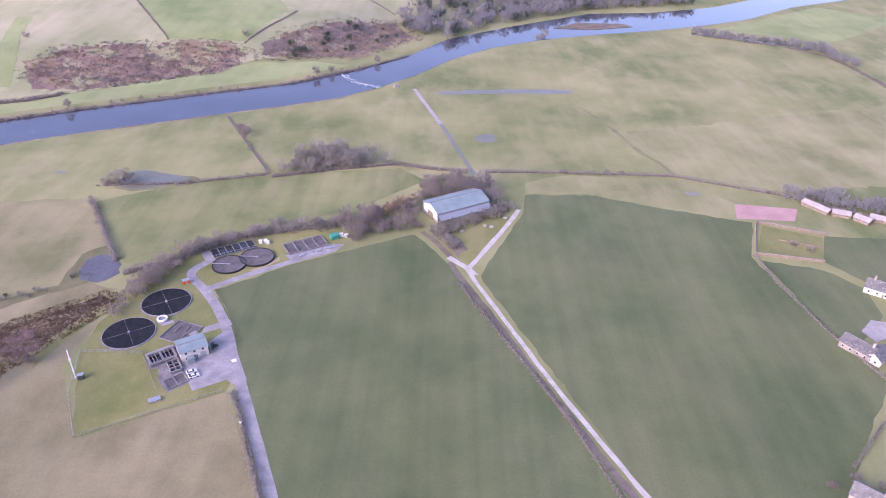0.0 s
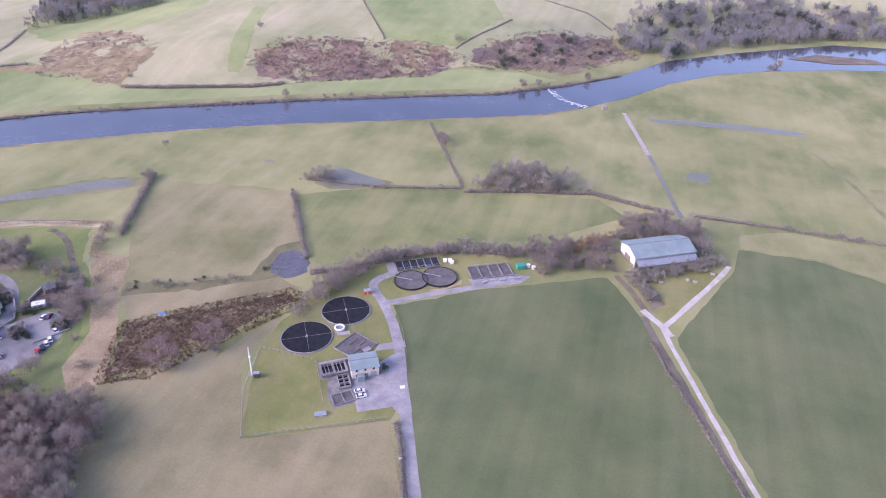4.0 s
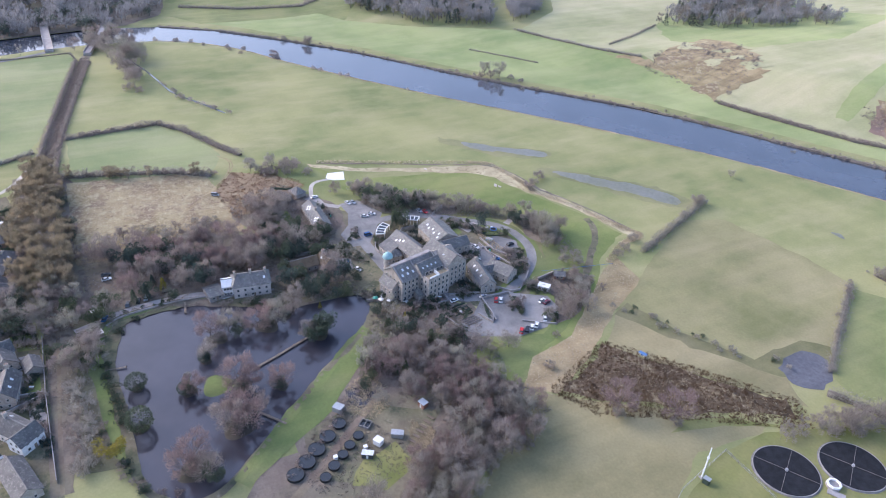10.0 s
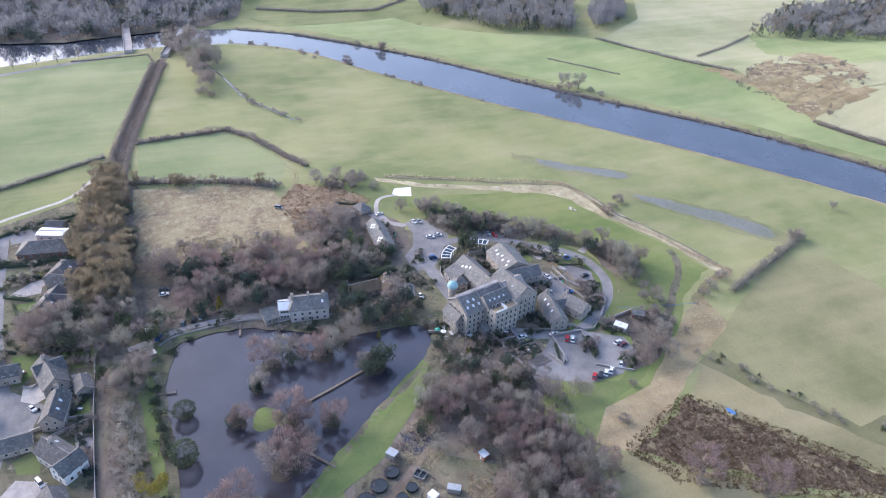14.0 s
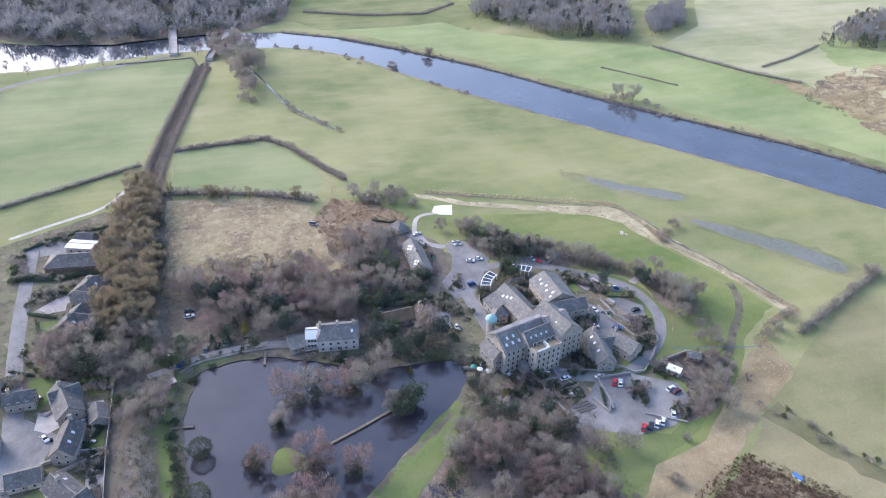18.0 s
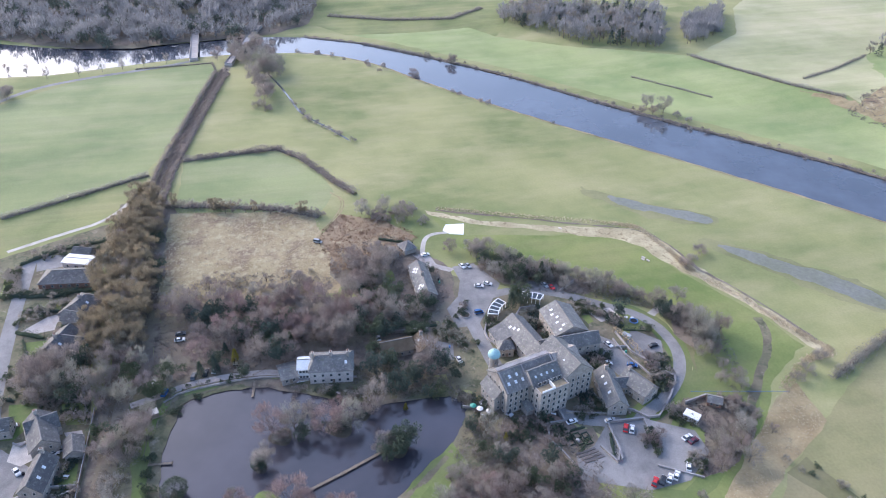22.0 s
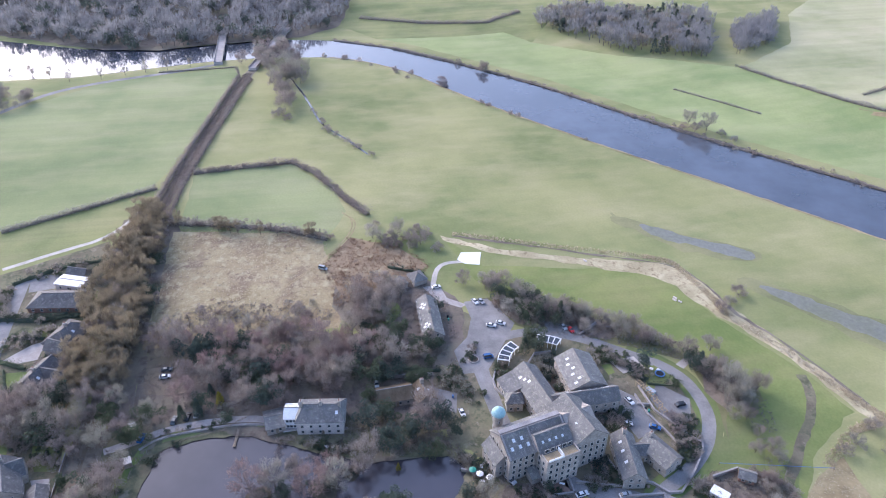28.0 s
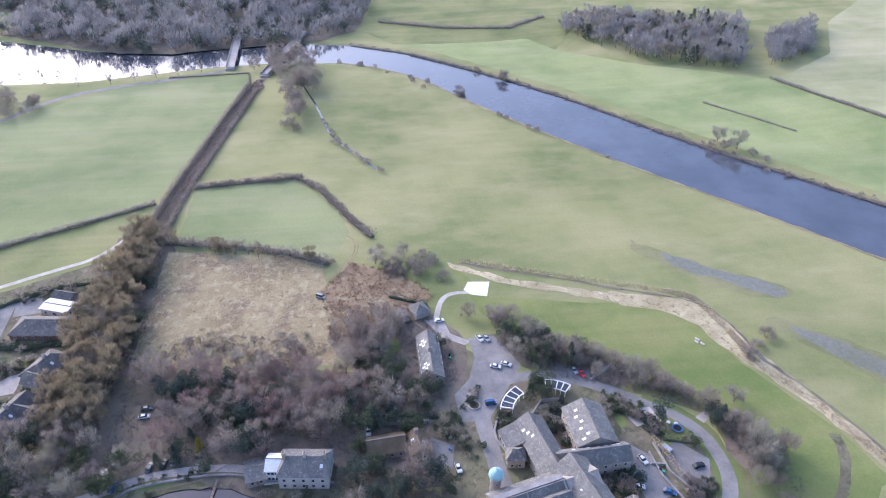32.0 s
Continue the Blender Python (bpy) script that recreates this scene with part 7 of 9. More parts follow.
def pergola(a0, a1, label):
    """A curved open carport with a flat glazed roof on white beams."""
    top = thing("garden_room", -336, 190, 0, 0, label, "garden room")
    r0, r1, n = 13.5, 18.0, 4
    for k in range(n + 1):
        a = radians(a0 + (a1 - a0) * k / n)
        c, s = math.cos(a), math.sin(a)
        bm = bmesh.new()
        bm.verts.ensure_lookup_table()
        box(bm, r0 - 0.2, -0.2, 2.6, r1 + 0.2, 0.2, 3.0)
        part("beam", bm, WHITE, top).matrix_basis = pose(0, 0, 0, 0, 0, math.degrees(a))
        for r in (r0, r1):
            part("post", box(bmesh.new(), r * c - 0.1, r * s - 0.1, -0.2, r * c + 0.1, r * s + 0.1, 2.6), WHITE, top)
    for k in range(n):
        a, b = radians(a0 + (a1 - a0) * k / n), radians(a0 + (a1 - a0) * (k + 1) / n)
        part("roof_panel", slab(bmesh.new(), [(r0 * math.cos(a), r0 * math.sin(a), 2.75), (r1 * math.cos(a), r1 * math.sin(a), 2.75), (r1 * math.cos(b), r1 * math.sin(b), 2.75), (r0 * math.cos(b), r0 * math.sin(b), 2.75)], 0.08), GLASS, top)
        for r in (r0, r1):
            part("edge_beam", slab(bmesh.new(), [((r - 0.2) * math.cos(a), (r - 0.2) * math.sin(a), 2.8), ((r + 0.2) * math.cos(a), (r + 0.2) * math.sin(a), 2.8), ((r + 0.2) * math.cos(b), (r + 0.2) * math.sin(b), 2.8), ((r - 0.2) * math.cos(b), (r - 0.2) * math.sin(b), 2.8)], 0.25), WHITE, top)


pergola(212, 252, "curved white-framed garden room with dark glass roof")
pergola(140, 172, "curved white-framed garden room with dark glass panels")


def low_wall(line, tall, thick, label, mat=None, name="stone_wall", cap=True):
    """A garden wall along a line."""
    top = tagged(new(name), label, "wall")
    for (ax, ay), (bx, by) in zip(line[:-1], line[1:]):
        long, turn = math.hypot(bx - ax, by - ay), math.degrees(math.atan2(by - ay, bx - ax))
        ob = part("wall_run", box(bmesh.new(), -0.05, -thick / 2, -0.2, long + 0.05, thick / 2, tall), mat or STONE, top)
        ob.matrix_basis = pose(ax, ay, at(ax, ay), 0, 0, turn)
        if cap:
            ob = part("coping", box(bmesh.new(), -0.05, -thick / 2 - 0.08, tall, long + 0.05, thick / 2 + 0.08, tall + 0.12), CONCRETE, top)
            ob.matrix_basis = pose(ax, ay, at(ax, ay), 0, 0, turn)
    return top


low_wall(rounded([(-281, 186), (-277, 199), (-279, 209), (-270, 217), (-278, 226), (-287, 234), (-292, 236)], 1), 1.1, 0.5, "curved sandstone garden wall beside the drive")
low_wall([(-273, 199), (-272, 213)], 1.2, 0.5, "low sandstone wall beside a car park")
low_wall([(-272, 213), (-263, 212)], 1.0, 0.5, "low sandstone wall beside a car park")
low_wall([(-273, 199), (-260, 198), (-256, 197)], 1.0, 0.5, "low sandstone wall beside a car park")
low_wall(rounded([(-340, 172), (-330, 168), (-322, 172), (-320, 176)], 1), 1.0, 0.5, "low curved stone wall beside a yard")
low_wall([(-338, 190), (-334, 196), (-324, 193)], 1.2, 0.4, "stone garden wall between courts")
low_wall([(-340, 128), (-339, 146)], 1.6, 0.5, "mossy stone boundary wall")
low_wall([(-294, 158), (-290, 154), (-292, 149)], 1.0, 0.4, "pondside stone terrace wall")
low_wall([(-319, 88), (-316, 112)], 1.0, 0.5, "stone terrace wall above the pond")
low_wall([(-318, 16), (-282, 16.8), (-255, 18.4), (-236, 19.6)], 1.7, 0.12, "grey close-boarded boundary fence", TIMBER, "board_fence")
low_wall([(-283, 16), (-284, 8), (-281, -4)], 1.4, 0.4, "stone garden wall between houses")
low_wall([(-271, 3), (-276, -8), (-273, -14)], 1.0, 0.4, "stone garden wall beside a drive")
low_wall([(184, 367), (171, 331)], 1.2, 0.3, "tennis court fence beside a field", TIMBER, "court_fence")
low_wall([(185, 367), (220, 354)], 1.6, 0.3, "dark mesh fence round a court", TIMBER, "court_fence")
low_wall([(171, 331), (206, 324)], 1.6, 0.3, "dark mesh fence round a court", TIMBER, "court_fence")
low_wall([(-334, 206), (-316, 212)], 3.2, 0.3, "white-edged parapet wall beside a court", WHITE, "parapet_wall", False)

# cottage, garages, pond house, stables
house("long white-windowed slate cottage with roof windows", -371, 149.6, 0, 25, 8.5, 3.6, 6.4, cols=6, chimneys=(0.5,), lights=((-1, 0.2, 0.5), (-1, 0.26, 0.3), (-1, 0.26, 0.7), (-1, 0.32, 0.5), (-1, 0.74, 0.5), (-1, 0.8, 0.3), (-1, 0.8, 0.7), (-1, 0.86, 0.5)), name="cottage", category="cottage")
house("square garage with a hipped slate roof", -403, 148.2, 20, 7.5, 6.5, 2.8, 5.2, hip=3, rows=1, cols=2, ends=0, chimneys=(), name="garage", category="garage")
house("small slate-roofed shed beside a garage", -400, 140.5, 15, 5, 4.5, 2.5, 3.8, rows=1, cols=1, ends=0, chimneys=(), name="shed", category="shed")
house("pale stone pond house with slate roof and chimneys", -320.5, 103, 83, 16.5, 11, 6.2, 9.4, hip=2.5, cols=5, chimneys=(0.08, 0.5, 0.9), lights=((-1, 0.85, 0.5),), wall=RENDER, name="pond_house")
house("white glazed conservatory beside the pond house", -322.5, 92.5, 83, 4.5, 7, 5.5, 7.2, wall=WHITE, roof=WHITE, rows=2, cols=3, chimneys=(), name="conservatory", category="conservatory", door=False)
house("low slate-roofed garage beside the pond house", -322.5, 86, 100, 6.5, 9, 2.6, 4.2, rows=1, cols=2, ends=0, chimneys=(), name="garage", category="garage")
draped("terrace", [(-325, 89), (-318, 89), (-318, 94), (-325, 94)], WHITE, 0.2, 30, "white paved terrace beside the pond house", "terrace")
BROWNROOF = rough_surface("mossy_brown_roof", (0.13, 0.095, 0.06), (0.20, 0.15, 0.10), 0.3, 0.9)
house("stone stable range with a mossy brown roof", -328.5, 130, 95, 13, 8, 3.2, 5.8, roof=BROWNROOF, rows=1, cols=4, chimneys=(), name="stable", category="stable")
house("stone coach house with a mossy brown roof", -327, 141, 10, 9, 7, 3.4, 6.0, roof=BROWNROOF, rows=1, cols=3, chimneys=(0.2,), lights=((1, 0.6, 0.5), (-1, 0.4, 0.5)), name="coach_house", category="outbuilding")
draped("yard", [(-332, 146), (-322, 144), (-318, 152), (-328, 154)], TARMAC, 0.14, 12, "grey yard behind the coach house", "yard")

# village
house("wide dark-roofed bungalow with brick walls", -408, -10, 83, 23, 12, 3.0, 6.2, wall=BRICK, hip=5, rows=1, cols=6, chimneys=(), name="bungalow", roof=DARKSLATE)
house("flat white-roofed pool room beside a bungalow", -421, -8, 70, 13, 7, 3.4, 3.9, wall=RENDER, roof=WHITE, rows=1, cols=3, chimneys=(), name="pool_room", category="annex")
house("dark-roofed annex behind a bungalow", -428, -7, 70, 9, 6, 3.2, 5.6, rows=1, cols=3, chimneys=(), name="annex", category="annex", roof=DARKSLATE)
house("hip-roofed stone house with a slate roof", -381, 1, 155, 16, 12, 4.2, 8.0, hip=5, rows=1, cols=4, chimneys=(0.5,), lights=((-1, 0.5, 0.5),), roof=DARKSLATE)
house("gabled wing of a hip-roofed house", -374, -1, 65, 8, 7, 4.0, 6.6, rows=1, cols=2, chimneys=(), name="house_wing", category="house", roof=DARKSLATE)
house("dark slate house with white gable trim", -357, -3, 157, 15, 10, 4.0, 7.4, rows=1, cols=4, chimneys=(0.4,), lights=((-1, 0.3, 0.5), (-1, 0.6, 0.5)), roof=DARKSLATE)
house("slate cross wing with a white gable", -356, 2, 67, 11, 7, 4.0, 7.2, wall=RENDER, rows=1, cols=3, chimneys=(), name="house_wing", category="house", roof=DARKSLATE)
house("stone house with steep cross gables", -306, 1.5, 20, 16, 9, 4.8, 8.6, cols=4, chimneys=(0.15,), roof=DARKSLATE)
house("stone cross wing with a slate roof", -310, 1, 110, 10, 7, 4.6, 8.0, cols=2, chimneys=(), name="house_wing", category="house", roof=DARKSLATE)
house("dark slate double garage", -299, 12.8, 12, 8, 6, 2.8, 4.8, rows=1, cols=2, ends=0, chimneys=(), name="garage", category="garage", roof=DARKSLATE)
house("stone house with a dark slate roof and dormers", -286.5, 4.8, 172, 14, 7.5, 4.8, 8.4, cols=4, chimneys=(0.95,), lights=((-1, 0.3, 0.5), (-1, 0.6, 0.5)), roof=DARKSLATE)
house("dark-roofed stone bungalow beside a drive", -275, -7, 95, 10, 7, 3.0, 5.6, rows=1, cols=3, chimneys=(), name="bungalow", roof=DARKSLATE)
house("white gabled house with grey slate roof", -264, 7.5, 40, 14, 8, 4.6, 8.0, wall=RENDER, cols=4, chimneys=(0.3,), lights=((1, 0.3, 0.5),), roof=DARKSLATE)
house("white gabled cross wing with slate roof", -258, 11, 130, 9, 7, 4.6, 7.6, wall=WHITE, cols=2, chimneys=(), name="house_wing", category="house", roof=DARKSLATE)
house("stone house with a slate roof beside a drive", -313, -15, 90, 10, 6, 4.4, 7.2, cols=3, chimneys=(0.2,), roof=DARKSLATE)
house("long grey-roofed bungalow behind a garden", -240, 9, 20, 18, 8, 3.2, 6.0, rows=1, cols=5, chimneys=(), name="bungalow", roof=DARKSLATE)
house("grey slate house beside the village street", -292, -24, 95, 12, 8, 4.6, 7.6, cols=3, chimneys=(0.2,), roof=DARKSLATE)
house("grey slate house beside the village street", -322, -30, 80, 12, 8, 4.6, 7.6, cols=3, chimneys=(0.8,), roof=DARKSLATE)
# east houses
house("grey slate farmhouse beside a field wall", 187, 249.5, -55, 14, 8, 3.2, 6.0, rows=1, cols=4, chimneys=(0.9,))
house("grey slate outbuilding with pale gable", 192.5, 244, 40, 10, 7, 3.0, 5.4, wall=RENDER, rows=1, cols=3, chimneys=(), name="outbuilding", category="outbuilding")
house("white-fronted house with a slate roof", 222, 296, -35, 16, 9, 3.4, 6.4, wall=WHITE, rows=1, cols=4, chimneys=(0.2,))
house("stone cottage with a slate roof among trees", 150, 166, -40, 12, 8, 3.4, 6.2, rows=1, cols=3, chimneys=(0.8,), name="cottage", category="cottage")
draped("driveway", [(196, 264), (205, 273), (212, 271), (205, 259), (199, 256)], PATIO, 0.12, 12, "pale pinkish gravel yard of a farmhouse", "driveway")
for x, y, turn, long in ((229, 387, -55, 17), (240, 379, -20, 10), (250, 372, -50, 9), (262, 372, -30, 14)):
    house("low pale-roofed shed behind trees", x, y, turn, long, 6, 2.4, 3.8, wall=TIMBER, roof=PATIO, rows=1, cols=3, ends=0, chimneys=(), name="shed", category="shed")
draped("tennis_court", [(187, 364), (217, 351), (207, 327), (173, 333)], VERGE, 0.14, 20, "yellow-green grass tennis court", "tennis court")
draped("hard_court", [(180, 391), (217, 386), (209, 370), (175, 372)], COURT, 0.14, 20, "pink hard-surfaced sports court", "sports court")
low_wall([(190, 347), (212, 339)], 0.9, 0.05, "dark tennis net across a court", TIMBER, "tennis_net", False)


def barn():
    top = thing("barn", 7, 374.5, 0, 31, "large steel barn with a blue-green sheet roof", "barn")
    part("wall", gable_walls(bmesh.new(), -17.5, -9, 17.5, 9, 6.5, 9.3), METAL, top)
    roof_pair(top, -17.5, -9, 17.5, 9, 6.5, 9.4, GREENROOF, over=0.5)
    part("gable_sheeting", gable_walls(bmesh.new(), -17.75, -8, -17.55, 7, 6.3, 8.6, True, 2.0), WHITE, top, "white sheeted barn gable")
    part("door", box(bmesh.new(), -17.9, -4, 0, -17.56, 2, 4.5), TIMBER, top)
    part("lean_to_roof", slab(bmesh.new(), [(-17.5, -13, 3.4), (17.5, -13, 3.4), (17.5, -9.1, 5.2), (-17.5, -9.1, 5.2)]), METAL, top)
    part("lean_to_wall", box(bmesh.new(), -17.3, -12.7, -0.3, 17.3, -12.4, 3.3), METAL, top)
    for k in range(7):
        part("post", box(bmesh.new(), -17.4 + k * 5.8, -12.95, -0.2, -17.2 + k * 5.8, -12.72, 3.3), METAL, top)


barn()


def bridge(a, b, width, arches, label, mat):
    top = thing("bridge", *a, 0, math.degrees(math.atan2(b[1] - a[1], b[0] - a[0])), label, "bridge")
    long = math.hypot(b[0] - a[0], b[1] - a[1])
    part("deck", box(bmesh.new(), 0, -width / 2, 1.6, long, width / 2, 2.4), mat, top)
    for side in (-1, 1):
        part("parapet", box(bmesh.new(), 0, side * width / 2 - 0.25, 2.4, long, side * width / 2 + 0.25, 3.5), STONE, top)
    for k in range(arches + 1):
        part("pier", box(bmesh.new(), k * long / arches - 1.4, -width / 2 - 0.4, -4, k * long / arches + 1.4, width / 2 + 0.4, 1.6, 0.3), STONE, top)
    n = 10
    for k in range(arches):
        bm = bmesh.new()
        x0, x1 = k * long / arches + 1.4, (k + 1) * long / arches - 1.4
        for j in range(n):
            s0, s1 = j / n, (j + 1) / n
            z0, z1 = -2 + 3.4 * math.sin(math.pi * s0), -2 + 3.4 * math.sin(math.pi * s1)
            xa, xb = x0 + (x1 - x0) * s0, x0 + (x1 - x0) * s1
            for side in (-1, 1):
                bm.faces.new([bm.verts.new(p) for p in ((xa, side * width / 2, z0), (xb, side * width / 2, z1), (xb, side * width / 2, 1.6), (xa, side * width / 2, 1.6))])
            bm.faces.new([bm.verts.new(p) for p in ((xa, -width / 2, z0), (xb, -width / 2, z1), (xb, width / 2, z1), (xa, width / 2, z0))])
        part("arch", bm, STONE, top)


bridge((-731, 25), (-822, 21), 6.5, 3, "stone arched road bridge over the river", PATIO)
bridge((-712, 54), (-826, 80), 6.0, 4, "old stone railway bridge over the river", PATIO)

# ---- treatment works ----
def ring_mesh(r0, r1, z0, z1, seg=64):
    bm = bmesh.new()
    loops = [[bm.verts.new((r * math.cos(a), r * math.sin(a), z)) for a in np.linspace(0, 2 * math.pi, seg, endpoint=False)] for r, z in ((r0, z0), (r1, z0), (r1, z1), (r0, z1))]
    for k in range(4):
        a, b = loops[k], loops[(k + 1) % 4]
        for j in range(seg):
            bm.faces.new((a[j], a[(j + 1) % seg], b[(j + 1) % seg], b[j]))
    bmesh.ops.recalc_face_normals(bm, faces=bm.faces)
    return bm


def disc_mesh(r, z, thick, seg=64):
    bm = bmesh.new()
    bmesh.ops.create_cone(bm, segments=seg, radius1=r, radius2=r, depth=thick, cap_ends=True, matrix=Matrix.Translation((0, 0, z - thick / 2)))
    return bm


def filter_bed(x, y, turn):
    top = thing("filter_bed", x, y, 0, turn, "round black stone filter bed with four distributor arms", "filter bed", "round filter beds")
    part("path", ring_mesh(11.5, 11.95, 0.02, 0.14), OLDCONCRETE, top)
    part("rim", ring_mesh(11.22, 11.46, -0.2, 0.55), CONCRETE, top, "pale concrete rim")
    part("media", disc_mesh(11.23, 0.4, 0.7), BLACK, top, "black filter stone")
    bm = bmesh.new()
    bmesh.ops.create_cone(bm, segments=16, radius1=0.6, radius2=0.45, depth=0.9, cap_ends=True, matrix=Matrix.Translation((0, 0, 0.8)))
    part("centre_column", bm, METAL, top)
    for k in range(4):
        arm = part("distributor_arm", box(bmesh.new(), 0.3, -0.06, 0.62, 11.0, 0.06, 0.74, 0.02), OLDCONCRETE, top)
        arm.matrix_basis = pose(0, 0, 0, 0, 0, 90 * k)


filter_bed(-140.3, 250.2, 32)
filter_bed(-131.8, 274.4, 32)


def round_tank(x, y, r, label):
    top = thing("settling_tank", x, y, 0, 0, label, "tank", "joined round tanks")
    part("wall", ring_mesh(r - 0.3, r, -0.2, 1.0 + 0.01 * (r > 8.8)), RUBBER, top, "black tank wall")
    part("crust", disc_mesh(r - 0.28, 0.75 + 0.02 * (r > 8.8), 0.8), SLUDGE, top, "grey-brown dry crust")
    part("bridge", box(bmesh.new(), -r, -0.2, 1.0, 0, 0.2, 1.12), METAL, top)
    part("hub", disc_mesh(0.7, 1.0, 0.4, 20), CONCRETE, top)


round_tank(-110.9, 308.2, 8.6, "low round tank with a grey-brown crust")
round_tank(-98.2, 316.0, 9.0, "low round tank with a dark brown crust")
draped("gravel_margin", [(-100, 303), (-94, 305), (-86, 314), (-87, 318), (-92, 308), (-98, 305)], PALEWOOD, 0.12, 20, "pale sandy margin round a tank", "margin")


def open_tanks(x, y, turn, long, wide, bays, label, fill, wall=0.35, tall=0.7):
    """A row of open rectangular tanks with walls between them."""
    top = thing("tank_row", x, y, 0, turn, label, "tank")
    a, b = long / 2, wide / 2
    for side in (-1, 1):
        part("long_wall", box(bmesh.new(), -a, side * b - wall / 2, -0.3, a, side * b + wall / 2, tall), OLDCONCRETE, top)
    for k in range(bays + 1):
        u = -a + long * k / bays
        part("cross_wall", box(bmesh.new(), u - wall / 2, -b + wall / 2, -0.3, u + wall / 2, b - wall / 2, tall + (0.002 if k % 2 else 0)), OLDCONCRETE, top)
    for k in range(bays):
        u0, u1 = -a + long * k / bays + wall / 2, -a + long * (k + 1) / bays - wall / 2
        part("basin", box(bmesh.new(), u0, -b + wall / 2, -0.3, u1, b - wall / 2, 0.25), fill, top)
    return top


def rails(parent, x0, x1, y, z=1.0, tall=1.0):
    for k in range(int((x1 - x0) / 2) + 1):
        part("rail_post", box(bmesh.new(), x0 + 2 * k - 0.04, y - 0.04, z, x0 + 2 * k + 0.04, y + 0.04, z + tall), METAL, parent)
    for h in (0.5, 1.0):
        part("rail", box(bmesh.new(), x0, y - 0.03, z + tall * h - 0.05, x1, y + 0.03, z + tall * h), METAL, parent)


draped("pad", [(-129, 319.5), (-126, 322.5), (-119, 313), (-123, 309.5)], CONCRETE, 0.14, 20, "pale concrete pad beside a tank row", "pad")
a = open_tanks(-113, 324.4, 31, 23, 9, 6, "row of open concrete tanks with dark water", DARKWATER)
rails(a, -12, 12, -4, 0.7)
a = open_tanks(-75, 330, 30, 22, 11, 4, "four open concrete sludge bays with stained walls", SLUDGE, 0.6)
rails(a, -11, 11, 5.4, 0.7)
a = open_tanks(-119.6, 233.7, 36, 10.5, 7.0, 2, "deep open concrete tanks with dark interiors", DARKWATER, 0.8, 1.6)
rails(a, -5, 5, -3.6, 1.6)
rails(a, -5, 5, 3.6, 1.6)
for u in (-3.6, -2.2, 1.6, 3.2):
    part("scraper_beam", box(bmesh.new(), u - 0.15, -3.2, 1.3, u + 0.15, 3.2, 1.5), OLDCONCRETE, a)
part("walkway", box(bmesh.new(), -5.6, 3.9, 1.2, 6.4, 5.0, 1.4), CONCRETE, a, "pale concrete walkway along the tanks")
a = open_tanks(-112.4, 228.0, -56, 7.5, 4.6, 3, "small concrete inlet chambers with railings", DARKWATER, 0.6, 1.3)
rails(a, -3.6, 3.6, -2.3, 1.3)
rails(a, -3.6, 3.6, 2.3, 1.3)
part("channel_cover", box(bmesh.new(), -3.5, -0.3, 1.05, 3.5, 0.3, 1.2), OLDCONCRETE, a)
a = open_tanks(-109, 219.4, 42, 8.6, 6.2, 2, "shallow concrete chamber with a brown floor", SLUDGE, 0.5, 0.6)
open_tanks(-117.2, 251.5, 70, 14, 13, 1, "square concrete drying bed with low walls", SLUDGE, 0.35, 0.6)
for u, v in ((-2, -3), (1, 3), (3, -1)):
    ob = thing("channel_block", -117.2 + u * 0.4 - v * 0.9, 251.5 + u * 0.9 + v * 0.4, 0.25, 70, "low pale concrete channel in a drying bed", "channel")
    part("block", box(bmesh.new(), -2, -0.25, 0, 2, 0.25, 0.35, 0.05), OLDCONCRETE, ob)
draped("apron", [(-108, 256), (-98, 262), (-96, 258), (-108, 251)], CONCRETE, 0.12, 20, "grey concrete apron beside a drying bed", "apron")


def kiosk():
    top = thing("dosing_chamber", -128.7, 260.2, 0, 32, "small octagonal chamber with a white rail", "chamber")
    part("base", disc_mesh(2.6, 0.9, 1.1, 8), CONCRETE, top)
    part("rim", ring_mesh(1.9, 2.5, 0.9, 1.6, 8), WHITE, top, "white octagonal rim")
    part("apron", box(bmesh.new(), -1.5, -4.6, -0.1, 4.2, -2.2, 0.35), CONCRETE, top)


kiosk()
hut = house("pale rendered works building with a grey-green sheet roof", -107.7, 238, 32, 11.5, 9.5, 5.0, 5.9, wall=RENDER, roof=GREENROOF, rows=2, cols=3, ends=1, chimneys=(), name="works_building", category="building")
part("annex", box(bmesh.new(), -3.6, -7.2, -0.2, -0.6, -4.8, 2.6, 0.05), GREENROOF, hut)
part("roller_door", box(bmesh.new(), 2.2, -4.95, 0, 4.6, -4.76, 2.8), METAL, hut)


def mast():
    top = thing("mast", -150.5, 220, 0, 0, "tall white pole with a small dish", "mast")
    bm = bmesh.new()
    bmesh.ops.create_cone(bm, segments=10, radius1=0.3, radius2=0.18, depth=15, cap_ends=True, matrix=Matrix.Translation((0, 0, 7.4)))
    part("pole", bm, WHITE, top)
    part("dish", disc_mesh(0.5, 10.2, 0.4, 14), WHITE, top)
    part("base", box(bmesh.new(), -0.8, -0.8, -0.2, 0.8, 0.8, 0.4, 0.05), CONCRETE, top)
    ob = thing("cabinet", -148, 219.6, 0, 20, "dark green equipment cabinet beside a mast", "cabinet")
    part("body", box(bmesh.new(), -1.1, -0.8, 0, 1.1, 0.8, 2.4, 0.06), NEEDLE, ob)
    part("cap", box(bmesh.new(), -1.25, -0.95, 2.4, 1.25, 0.95, 2.55), METAL, ob)


mast()


